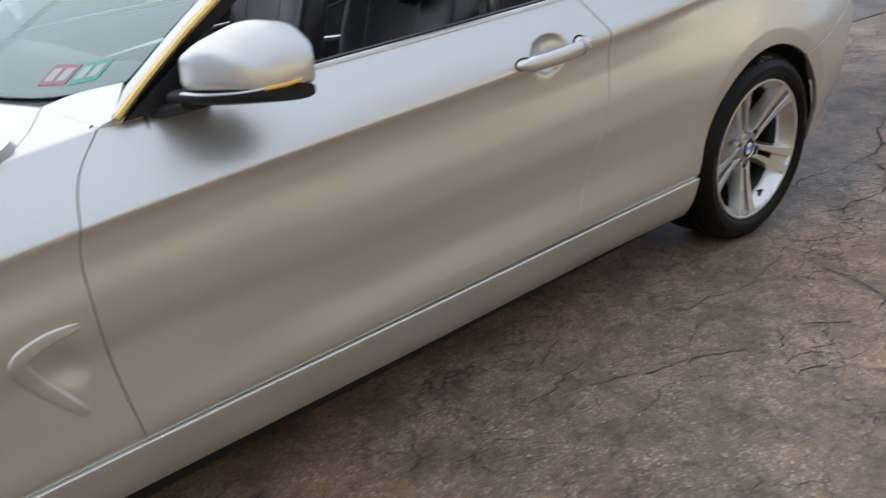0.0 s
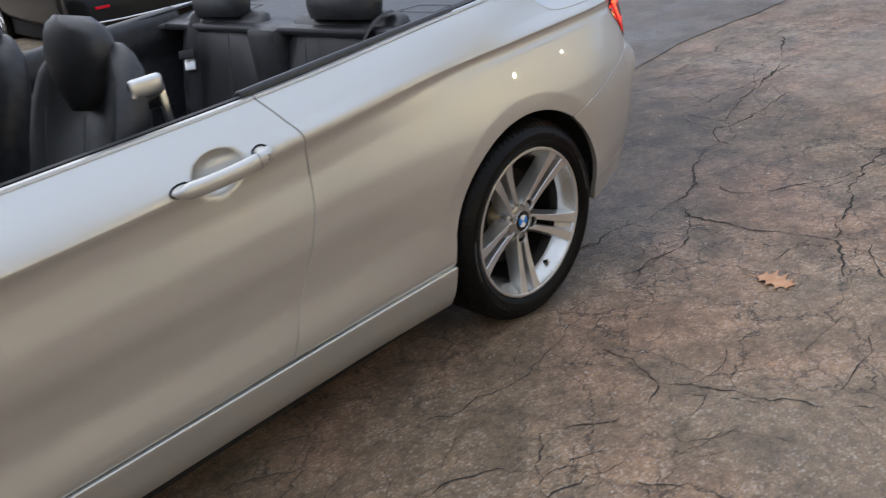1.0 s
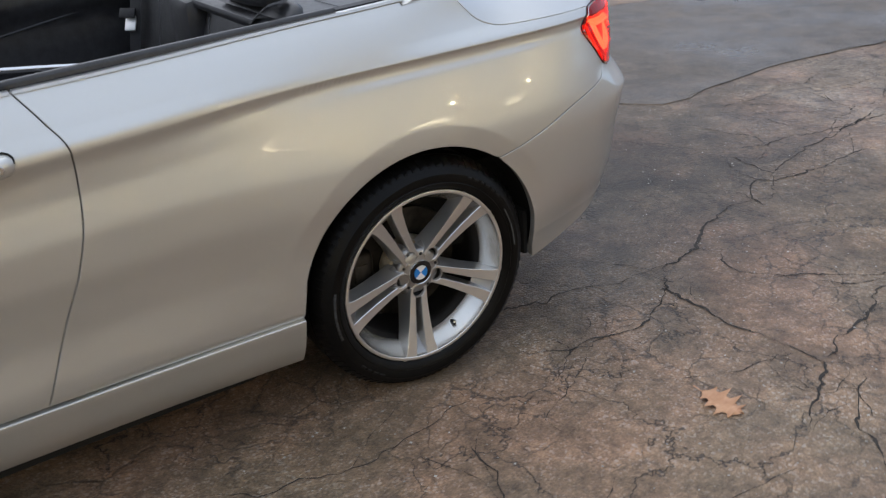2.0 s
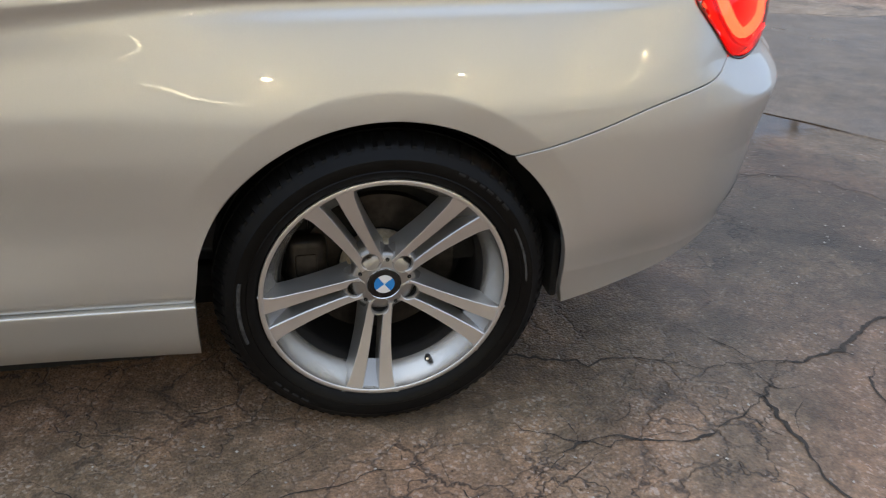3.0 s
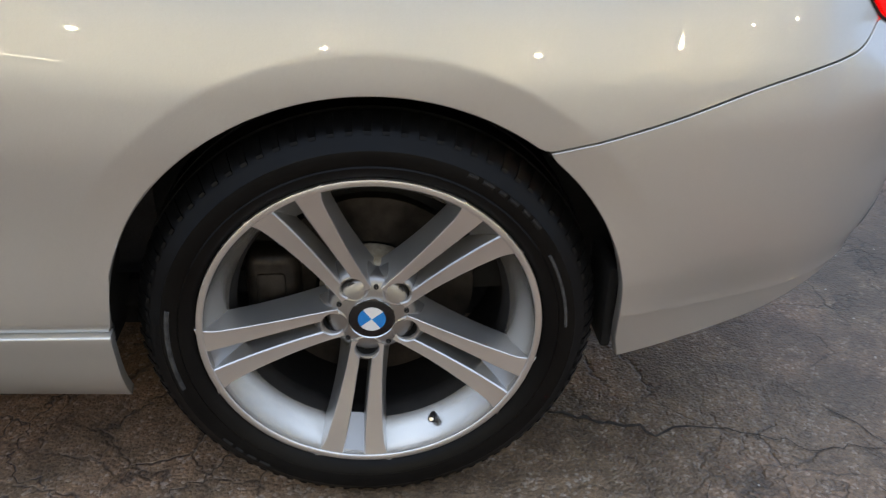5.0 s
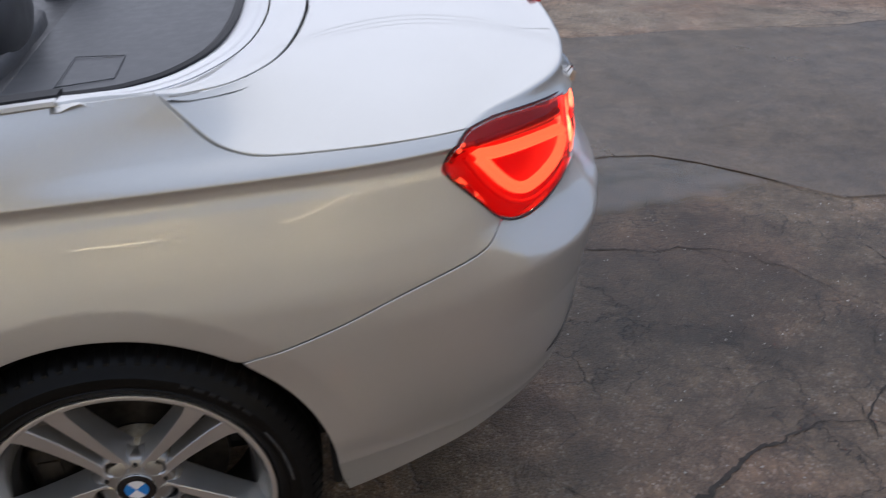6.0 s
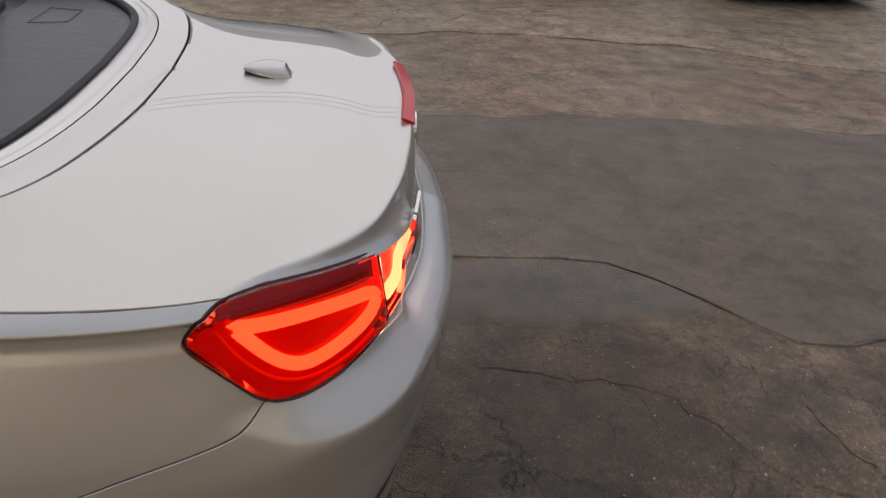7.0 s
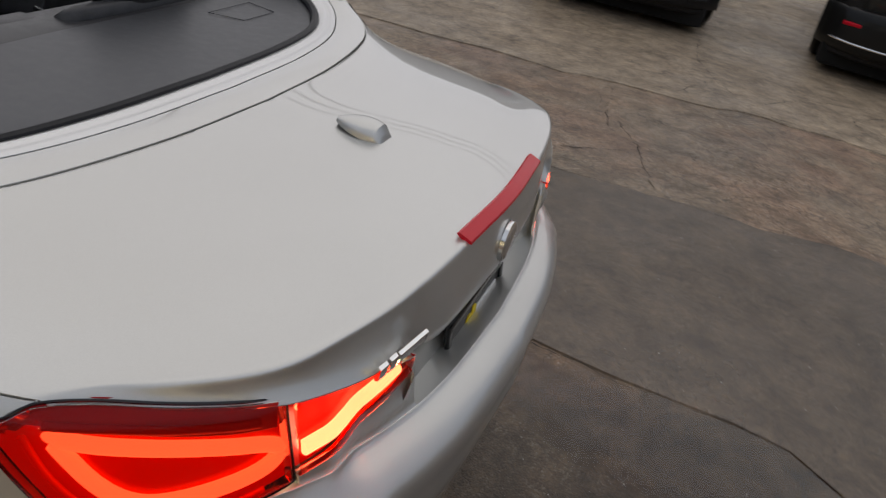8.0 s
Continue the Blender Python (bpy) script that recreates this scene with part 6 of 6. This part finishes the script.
def slab(name, near, far, mat, label, thick, parent=None):
    """A thin laid sheet between two ragged edges, with broken rims."""
    n = 160
    a, b = even(near, n), even(far, n)
    v, f = [], []
    for row, z in ((a, -0.004), (a + np.sign(b - a) * 0.008, thick), (b - np.sign(b - a) * 0.008, thick), (b, -0.004)):
        v += [(x, y, z + 0.0004 * rng.rand()) for x, y in row]
    for r in range(3):
        f += [(r * n + i, r * n + i + 1, (r + 1) * n + i + 1, (r + 1) * n + i) for i in range(n - 1)]
    ob = link_mesh(name, v, f, mat, parent, smooth=False)
    return tagged(ob, label, "pavement", kind="structure")


near_edge = ragged([(-14, 2.3), (-5, 2.1), (-1, 2.02), (0.92, 1.965), (1.34, 1.92), (1.84, 1.905), (2.03, 1.77), (2.12, 1.54), (2.21, 1.40), (2.39, 1.355), (2.9, 1.40), (3.5, 1.38), (4.3, 1.31), (7, 1.2), (16, 0.9)], 0.05, 0.022)
far_edge = ragged([(-14, 4.2), (-3, 3.85), (0.56, 3.72), (1.5, 3.65), (2.5, 3.72), (3.3, 3.57), (3.9, 3.47), (7, 3.3), (16, 2.8)], 0.08, 0.04)
slab("patch_pavement", near_edge, far_edge, NEW_ASPHALT, "smooth dark grey strip of newer asphalt", 0.006)
apron_edge = ragged([(-14, 5.6), (-4, 5.25), (-1.36, 5.27), (-0.2, 5.38), (0.6, 5.52), (1.5, 5.72), (2.0, 5.70), (3.3, 5.58), (4.8, 4.95), (8, 4.7), (16, 4.3)], 0.08, 0.05)
slab("apron_pavement", apron_edge, np.array([(-16, 26.0), (18, 26.0)]), APRON, "pale worn concrete-like apron with broken edge", 0.008)


def crack_ribbon(verts, faces, points, wide, z, rough=0.016):
    p = ragged(points, 0.011, rough, 6, 1.27)
    t = np.gradient(p, axis=0)
    t /= np.maximum(np.linalg.norm(t, axis=1, keepdims=True), 1e-9)
    nrm = np.column_stack([-t[:, 1], t[:, 0]])
    n = len(p)
    w = 0.5 * wide * (0.12 + 1.3 * np.interp(np.linspace(0, 16, n), range(17), rng.rand(17) ** 1.6)) * np.clip(np.minimum(np.arange(n), n - 1 - np.arange(n)) / 5 + 0.15, 0, 1)
    w2 = w * (0.2 + 1.6 * rng.rand(n))
    base = len(verts)
    for i in range(n):
        verts.append((*(p[i] - nrm[i] * w[i] / 2), z))
        verts.append((*(p[i] + nrm[i] * w2[i] / 2), z))
    faces += [(base + 2 * i, base + 2 * i + 2, base + 2 * i + 3, base + 2 * i + 1) for i in range(n - 1)]
    return p


cv, cf = [], []
LONG = [
    ([(0.3, 0.2), (0.68, 0.13), (1.03, 0.10), (1.46, 0.22), (1.74, 0.23), (1.96, 0.40), (2.39, 0.50), (2.85, 0.57), (3.6, 0.8)], 0.016),
    ([(1.03, 0.10), (0.70, -0.11), (0.43, -0.13), (0.26, -0.24)], 0.010),
    ([(0.85, -0.02), (0.87, -0.29), (0.91, -0.60), (0.79, -0.68), (0.60, -0.79)], 0.012),
    ([(0.92, -0.60), (1.14, -0.54), (1.37, -0.47), (1.9, -0.42)], 0.015),
    ([(1.21, 0.06), (1.11, -0.07), (1.23, -0.22), (1.48, -0.39), (1.9, -0.6)], 0.009),
    ([(1.19, 1.22), (1.54, 1.13), (1.75, 1.06), (1.91, 0.72), (2.27, 0.60), (3.0, 0.5)], 0.010),
    ([(1.6, 0.22), (1.78, 0.35), (2.05, 0.30), (2.5, 0.22)], 0.013),
    ([(1.79, 0.35), (1.84, 0.54), (1.93, 0.63), (1.92, 0.48), (1.90, 0.36)], 0.010),
]
BESIDE = [
    ([(-1.5, -0.09), (-1.12, -0.10), (-0.82, -0.03), (-0.57, -0.16), (-0.30, -0.18), (0.04, -0.15), (0.18, -0.06), (0.40, -0.15), (0.64, -0.14)], 0.008),
    ([(0.04, -0.15), (0.12, -0.21), (0.26, -0.26), (0.40, -0.15)], 0.007),
    ([(-1.08, -0.17), (-0.88, -0.25), (-0.77, -0.28), (-0.65, -0.42)], 0.009),
    ([(-0.77, -0.28), (-0.62, -0.18)], 0.007),
    ([(-0.10, -0.25), (-0.12, -0.39), (-0.16, -0.51), (-0.28, -0.52), (-0.43, -0.42), (-0.52, -0.34)], 0.010),
    ([(-0.16, -0.51), (-0.11, -0.67), (-0.07, -0.84), (0.07, -1.00)], 0.012),
    ([(-0.52, -0.34), (-0.64, -0.45), (-0.66, -0.56), (-0.45, -0.64), (-0.25, -0.75), (-0.19, -0.89)], 0.010),
]
ASIDE = [
    ([(-0.47, -0.66), (-0.49, -0.75), (-0.45, -0.90), (-0.45, -1.05)], 0.010),
    ([(0.92, -0.64), (0.81, -0.74), (0.71, -0.84), (0.55, -0.93)], 0.010),
    ([(0.86, -0.48), (0.76, -0.55), (0.78, -0.64), (0.91, -0.60)], 0.008),
    ([(0.10, -0.90), (0.25, -0.88), (0.40, -0.87)], 0.010),
    ([(0.50, -0.40), (0.70, -0.44), (0.86, -0.47)], 0.006),
]
for pts, wide in LONG + BESIDE + ASIDE:
    p = crack_ribbon(cv, cf, pts, wide * (1.3 if pts[0][0] > 0.2 and wide > 0.0085 else 0.75), 0.0018)
    for k in range(3, len(p) - 3, max(8, len(p) // 6)):
        if rng.rand() < 0.6:
            a = rng.rand() * 2 * math.pi
            length = 0.08 + 0.22 * rng.rand()
            e = p[k] + length * np.array((math.cos(a), math.sin(a)))
            crack_ribbon(cv, cf, [tuple(p[k]), tuple((p[k] + e) / 2 + rng.normal(0, 0.03, 2)), tuple(e)], wide * 0.45, 0.0015, 0.008)
# wide-meshed cracking beside the car
cy = [[(-1.7 + 0.42 * i + 0.13 * rng.randn(), -1.45 + 0.34 * j + 0.10 * rng.randn()) for j in range(4)] for i in range(10)]
for i in range(10):
    for j in range(4):
        for di, dj in ((1, 0), (0, 1)):
            if i + di < 10 and j + dj < 4 and rng.rand() < 0.25:
                a, b = np.array(cy[i][j]), np.array(cy[i + di][j + dj])
                crack_ribbon(cv, cf, [tuple(a), tuple((a + b) / 2 + rng.normal(0, 0.05, 2)), tuple(b)], 0.0035, 0.0014, 0.016)
# crazed field beyond the rear of the car, cell by cell
cx = [[(2.2 + 0.26 * i + 0.09 * rng.randn(), 0.62 + 0.24 * j + 0.08 * rng.randn()) for j in range(5)] for i in range(10)]
for i in range(10):
    for j in range(5):
        for di, dj in ((1, 0), (0, 1)):
            if i + di < 10 and j + dj < 5 and cx[i][j][1] < 1.25 and cx[i + di][j + dj][1] < 1.25 and rng.rand() < 0.8:
                a, b = np.array(cx[i][j]), np.array(cx[i + di][j + dj])
                crack_ribbon(cv, cf, [tuple(a), tuple((a + b) / 2 + rng.normal(0, 0.025, 2)), tuple(b)], 0.008, 0.0016, 0.012)
for pts in ([(0.56, 5.4), (0.70, 4.56), (0.92, 4.31), (0.66, 4.04), (0.51, 3.93)], [(0.71, 4.71), (0.95, 4.2), (1.08, 3.72)]):
    crack_ribbon(cv, cf, pts, 0.012, 0.0018)
for pts in ([(0.98, 5.74), (1.2, 6.39), (1.52, 5.85), (1.99, 5.78)], [(1.2, 6.39), (0.95, 7.2), (0.93, 8.14)], [(2.6, 5.7), (2.3, 6.4), (2.9, 7.0)], [(1.5, 5.9), (1.9, 6.6), (2.7, 6.9), (3.8, 7.0)]):
    crack_ribbon(cv, cf, pts, 0.016, 0.0098)
for edge, z in ((near_edge, 0.0072), (far_edge, 0.0072), (apron_edge, 0.0092)):
    keep = edge[(edge[:, 0] > -5) & (edge[:, 0] < 9)]
    crack_ribbon(cv, cf, [tuple(p) for p in keep[::4]], 0.016, z, 0.006)
cracks = link_mesh("cracks", cv, cf, CRACK, None, smooth=False)
tagged(cracks, "dark dirt-filled cracks across the asphalt", "crack", kind="stuff")

# loose grit and small stones, their wet glints put into the pale colour
GRIT = grain(material("grit", rough=0.8), 30, (0.18, 0.165, 0.145), (0.66, 0.63, 0.58), 0.4, 0.001)
gv, gf = [], []
for _ in range(4200):
    x, y = rng.uniform(-2.4, 3.2), rng.uniform(-1.5, 1.9) if rng.rand() < 0.8 else rng.uniform(1.9, 5)
    if -2.9 < x < 1.0 and 0.02 < y < 1.8:
        continue
    r = 0.0013 + 0.0032 * rng.rand() ** 3
    base = len(gv)
    for dx, dy, dz in ((1, 0, 0), (0, 1, 0), (-1, 0.2, 0), (0.1, -1, 0), (0.1, 0.1, 0.8), (0, 0, -0.4)):
        gv.append((x + r * dx * rng.uniform(0.7, 1.3), y + r * dy * rng.uniform(0.7, 1.3), 0.001 + (0.006 if y > 2 else 0) + r * dz))
    gf += [tuple(base + k for k in t) for t in ((0, 1, 4), (1, 2, 4), (2, 3, 4), (3, 0, 4))]
tagged(link_mesh("grit", gv, gf, GRIT, None, smooth=False), "loose grit scattered on the asphalt, paled for its wet glints", "grit", kind="stuff")

# fallen oak leaf
LEAF = grain(material("dry_leaf", rough=0.7), 60, (0.50, 0.24, 0.12), (0.72, 0.42, 0.25), 0.5, 0.001)
lobes = [(-0.052, 0.003), (-0.040, 0.010), (-0.034, 0.022), (-0.026, 0.012), (-0.018, 0.015), (-0.010, 0.034), (-0.004, 0.016), (0.006, 0.017), (0.016, 0.036), (0.020, 0.016), (0.029, 0.014), (0.040, 0.024), (0.040, 0.011), (0.056, 0.003)]
rim = lobes + [(x + 0.002, -0.92 * y) for x, y in lobes[::-1][1:-1]]
lv = [(x, y, 0.006 + 0.9 * y * y / 0.04 * 0.2 + 0.004 * math.sin(60 * x + 3)) for x, y in rim]
spine = [(x, 0, 0.006 + 0.002 * math.sin(40 * x)) for x in np.linspace(-0.05, 0.054, 14)]
lf = []
top, n = lv[:14], 14
low = [lv[0]] + [lv[14 + k] for k in range(len(rim) - 14)][::-1] + [lv[13]]
allv = list(spine) + list(top) + list(low)
for k in range(13):
    lf.append((k, k + 1, 14 + k + 1, 14 + k))
    lf.append((28 + k, 28 + k + 1, k + 1, k))
leaf = empty("oak_leaf", (0.515, -0.53, 0.0), "dry orange-brown lobed oak leaf on the asphalt", "leaf")
leaf.rotation_euler = (0, 0, radians(-88))
leaf.scale = (1.20, 1.75, 1.2)
blade = link_mesh("blade", allv, lf, LEAF, leaf)
blade.modifiers.new("thickness", "SOLIDIFY").thickness = 0.0006
part("stalk", tube(bmesh.new(), [(-0.050, 0, 0.006), (-0.062, 0.003, 0.004), (-0.074, 0.002, 0.006)], [0.0012, 0.0010, 0.0014], 6), LEAF, leaf)

# wet film along the broken edge of the newer strip: clear water that thins out to a ragged border
WATER = bpy.data.materials.new("water_film")
WATER.use_nodes = True
_n = WATER.node_tree.nodes
_n.clear()
_v = coords(WATER)
_t, _g = node(WATER, "ShaderNodeBsdfTransparent", Color=(0.96, 0.95, 0.94, 1)), node(WATER, "ShaderNodeBsdfGlossy", Roughness=0.05)
_f, _dry = node(WATER, "ShaderNodeFresnel", IOR=1.5), node(WATER, "ShaderNodeBsdfTransparent")
_w, _e, _o = _n.new("ShaderNodeMixShader"), _n.new("ShaderNodeMixShader"), _n.new("ShaderNodeOutputMaterial")
_d = node(WATER, "ShaderNodeVectorMath")
_d.operation = "LENGTH"
_c = _n.new("ShaderNodeMapping")
_c.vector_type = "TEXTURE"
_c.inputs["Location"].default_value = (1.55, 1.72, 0)
_c.inputs["Scale"].default_value = (0.78, 0.30, 1)
wire(WATER, _v, _c.inputs["Vector"])
wire(WATER, _c.outputs["Vector"], _d.inputs[0])
_s = node(WATER, "ShaderNodeMath")
_s.operation = "MULTIPLY_ADD"
wire(WATER, noise_of(WATER, _v, 9, 6, 0.7), _s.inputs[0])
_s.inputs[1].default_value = 0.9
wire(WATER, _d.outputs["Value"], _s.inputs[2])
_edge = ramp(WATER, _s.outputs[0], ((0.0, (1, 1, 1)), (1.0, (0, 0, 0))))
_edge.node.color_ramp.elements[0].position, _edge.node.color_ramp.elements[1].position = 0.78, 1.0
_half = node(WATER, "ShaderNodeMath")
_half.operation = "MULTIPLY"
_half.inputs[1].default_value = 0.72
wire(WATER, _s.outputs[0], _half.inputs[0])
wire(WATER, _half.outputs[0], _edge.node.inputs["Fac"])
wire(WATER, _f.outputs[0], _w.inputs[0])
wire(WATER, _t.outputs[0], _w.inputs[1])
wire(WATER, _g.outputs[0], _w.inputs[2])
wire(WATER, _edge, _e.inputs[0])
wire(WATER, _dry.outputs[0], _e.inputs[1])
wire(WATER, _w.outputs[0], _e.inputs[2])
wire(WATER, _e.outputs[0], _o.inputs["Surface"])
shore = even(near_edge[(near_edge[:, 0] > 0.7) & (near_edge[:, 0] < 2.30)], 60)
land = even(np.array([(0.7, 1.40), (1.5, 1.30), (2.30, 1.20)]), 60)
wv = [(x, y, 0.0026) for x, y in shore] + [(x, y, 0.0026) for x, y in land]
wf = [(60 + k, 60 + k + 1, k + 1, k) for k in range(59)]
tagged(link_mesh("puddle", wv, wf, WATER, None), "shallow clear wet film beside the newer asphalt strip", "water", kind="structure")


# ---- parked cars across the yard ----
def parked_car(label, at, turn, paint, bumper, strip_mat):
    c = empty("parked_car", (*at, 0.008), label, "car", "cars parked across the yard")
    c.rotation_euler = (0, 0, radians(turn))
    rows = []
    for y, half, z0, z1 in ((0.02, 0.60, 0.42, 0.80), (0.08, 0.74, 0.30, 0.92), (0.24, 0.88, 0.24, 1.0), (0.8, 0.93, 0.20, 1.02), (2.3, 0.93, 0.20, 0.98), (3.6, 0.92, 0.25, 0.95), (4.3, 0.86, 0.28, 0.84), (4.55, 0.70, 0.36, 0.70)):
        rows.append(superring((0, y, (z0 + z1) / 2), half, (z1 - z0) / 2, (1, 0, 0), (0, 0, 1), 5.0, 36))
    part("body", loft(bmesh.new(), rows), paint, c)
    rows = []
    for y, half, z1 in ((0.10, 0.66, 1.02), (0.40, 0.70, 1.36), (0.9, 0.70, 1.47), (2.0, 0.68, 1.48), (2.6, 0.66, 1.38), (3.3, 0.64, 0.98)):
        rows.append(superring((0, y, (0.93 + z1) / 2), half, (z1 - 0.93) / 2 + 0.02, (1, 0, 0), (0, 0, 1), 4.0, 30))
    part("cabin_glass", loft(bmesh.new(), rows), GLASS, c)
    rows = [superring((x, -0.015 + 0.42 * (abs(x) / 0.93) ** 4, 0.43), 0.10, 0.20, (0, 1, 0), (0, 0, 1), 3.5, 20) for x in np.linspace(-0.93, 0.93, 25)]
    part("bumper", loft(bmesh.new(), rows), bumper, c)
    rows = [superring((x, 0.05 + 0.30 * (abs(x) / 0.9) ** 4, 0.24), 0.07, 0.06, (0, 1, 0), (0, 0, 1), 3.5, 16) for x in np.linspace(-0.80, 0.80, 15)]
    part("valance", loft(bmesh.new(), rows), BLACK, c)
    part("underbody", box(bmesh.new(), -0.84, 0.84, 0.16, 4.3, 0.06, 0.34, 0.04), LINER, c)
    q = [(x, -0.118 + 0.42 * (abs(x) / 0.93) ** 4, 0.33) for x in np.linspace(-0.80, 0.80, 25)]
    part("bumper_strip", tube(bmesh.new(), q, 0.012, 8), strip_mat, c)
    for s in (-1, 1):
        part("tail_lamp", box(bmesh.new(), s * 0.58 - 0.15, s * 0.58 + 0.15, -0.005, 0.14, 0.76, 0.88, 0.03), BRAKE, c, "dark red tail lamp")
        part("reflector", box(bmesh.new(), s * 0.66 - 0.08, s * 0.66 + 0.08, -0.045, 0.02, 0.47, 0.50, 0.006), BRAKE, c)
        part("exhaust", tube(bmesh.new(), [(s * 0.5, -0.05, 0.335), (s * 0.5, 0.25, 0.335)], 0.035, 14), CHROME, c)
    for x in (-0.80, 0.80):
        for y in (0.95, 3.65):
            w = empty("wheel", (x, y, 0.33), parent=c)
            s = 1 if x > 0 else -1
            bm = bmesh.new()
            prof = ((0.21, 0.10), (0.235, 0.125), (0.30, 0.125), (0.33, 0.09), (0.33, -0.09), (0.30, -0.12), (0.21, -0.10))
            rws = [[bm.verts.new((s * yy, r * math.cos(a), r * math.sin(a))) for a in np.linspace(0, 2 * math.pi, 40, endpoint=False)] for r, yy in prof]
            for p, q in zip(rws, rws[1:]):
                for k in range(40):
                    bm.faces.new((p[k], p[(k + 1) % 40], q[(k + 1) % 40], q[k]))
            part("tyre", bm, RUBBER, w)
            bm = bmesh.new()
            prof = ((0.215, 0.105), (0.205, 0.085), (0.19, 0.03))
            rws = [[bm.verts.new((s * yy, r * math.cos(a), r * math.sin(a))) for a in np.linspace(0, 2 * math.pi, 40, endpoint=False)] for r, yy in prof]
            for p, q in zip(rws, rws[1:]):
                for k in range(40):
                    bm.faces.new((p[k], p[(k + 1) % 40], q[(k + 1) % 40], q[k]))
            for k in range(5):
                a = 2 * math.pi * k / 5
                tube(bm, [(s * 0.075, 0.03 * math.cos(a), 0.03 * math.sin(a)), (s * 0.09, 0.205 * math.cos(a), 0.205 * math.sin(a))], [0.035, 0.025], 6)
            part("rim", bm, ALLOY, w)
    return c


BLACK_PAINT = material("black_car_paint", (0.008, 0.008, 0.009), 0.25, 0.2, coat=1.0)
FADED_PAINT = material("faded_black_paint", (0.008, 0.008, 0.0075), 0.4, 0.0, coat=0.3, spec=0.2)
parked_car("black estate car with a dull black bumper", (0.10, 7.75), 5, BLACK_PAINT, BLACK, BLACK)
parked_car("faded black car with a bright strip along its bumper", (2.80, 7.70), -5, FADED_PAINT, FADED_PAINT, CHROME)
parked_car("black saloon car with a bright bumper strip", (5.45, 7.40), 2, BLACK_PAINT, BLACK_PAINT, CHROME)

# ---- building behind the camera, with its lamps ----
STUCCO = grain(material("beige_render", rough=0.9), 14, (0.72, 0.64, 0.46), (0.86, 0.78, 0.58), 0.3, 0.003)
SHUTTER = grain(material("shutter_paint", rough=0.5), 20, (0.50, 0.48, 0.44), (0.62, 0.60, 0.56), 0.2, 0.001)
bulk = empty("garage_building", (0, 0, 0), "long low beige rendered garage building with wall lamps", "building")
bm = bmesh.new()
box(bm, -13, 12, -12.0, -5.6, 0.0, 3.0, 0.0)
part("wall", bm, STUCCO, bulk)
part("roof", box(bmesh.new(), -13.3, 12.3, -12.2, -5.25, 3.0, 3.2, 0.02), BLACK, bulk)
part("plinth", box(bmesh.new(), -13, 12, -5.60, -5.55, 0.0, 0.30, 0.01), SHUTTER, bulk)
WARM = material("warm_lamp_glass", (1, 0.9, 0.7), 0.3, emit=(1.0, 0.84, 0.51), strength=380.0)
TUBE_LIGHT = material("tube_lamp_glass", (1, 0.95, 0.85), 0.3, emit=(1.0, 0.86, 0.58), strength=8.0)
for x in (-6.7, -4.6, -2.5, -0.4, 1.75, 3.9, 6.05, 8.2):
    lamp = empty("wall_lamp", (x, -5.53, 1.90), "small round warm lamp on the garage wall", "lamp", "lamps on the garage wall")
    bm = bmesh.new()
    tube(bm, [(0, -0.07, -0.03), (0, -0.02, -0.03)], 0.075, 20)
    part("lamp_body", bm, BLACK, lamp)
    bm = bmesh.new()
    bmesh.ops.create_uvsphere(bm, u_segments=20, v_segments=12, radius=0.038)
    for v in bm.verts:
        v.co.z = v.co.z * 0.6 - 0.06
    part("lamp_glass", bm, WARM, lamp)
for x in (-5.2, -3.1, -1.0, 1.15, 3.3, 5.4):
    lamp = empty("tube_lamp", (x, -5.52, 1.36), "tube lamp low on the garage wall", "lamp", "tube lamps")
    part("fitting", box(bmesh.new(), -0.45, 0.45, -0.08, 0.0, -0.04, 0.04, 0.01), SHUTTER, lamp)
    part("tube", tube(bmesh.new(), [(-0.4, 0.015, -0.01), (0.4, 0.015, -0.01)], 0.014, 10), TUBE_LIGHT, lamp)

# ---- three cables along the far side of the yard, and a plain wall added unseen behind it ----
POST = grain(material("weathered_post", rough=0.9), 18, (0.16, 0.13, 0.10), (0.30, 0.26, 0.21), 0.4, 0.004)
for x in (-15.0, 15.0):
    post = empty("utility_post", (x, 19.0, 0), "tall grey wooden utility post", "post", "posts beyond the yard")
    part("shaft", tube(bmesh.new(), [(0, 0, 0), (0, 0, 4.5), (0, 0, 9)], [0.15, 0.13, 0.11], 16), POST, post)
    for k in range(3):
        part("bracket", box(bmesh.new(), -0.05, 0.05, -0.16, 0.0, 7.98 + 0.34 * k, 8.06 + 0.34 * k, 0.008), IRON, post)
for k in range(3):
    u = np.linspace(0, 1, 40)[:, None]
    line = np.array((-15.0, 18.85, 8.02 + 0.34 * k)) + np.array((30.0, 0, 0)) * u - np.array((0, 0, 0.35 * 4)) * u * (1 - u)
    cable = empty("overhead_cable", (0, 0, 0), "black cable strung between two posts", "cable", "cables beyond the yard")
    part("strand", tube(bmesh.new(), line, 0.028, 6), BLACK, cable)
# added wall: stands in for the dark tree line mirrored low in the trunk lid
FAR_WALL = grain(material("far_wall_render", rough=0.9), 6, (0.10, 0.09, 0.08), (0.20, 0.18, 0.16), 0.3, 0.004)
tagged(part("wall_north", box(bmesh.new(), -30, 30, 25.8, 26.2, 0, 4.2, 0.0), FAR_WALL), "plain dark wall added out of view for trees mirrored in the lid", "wall", kind="structure")
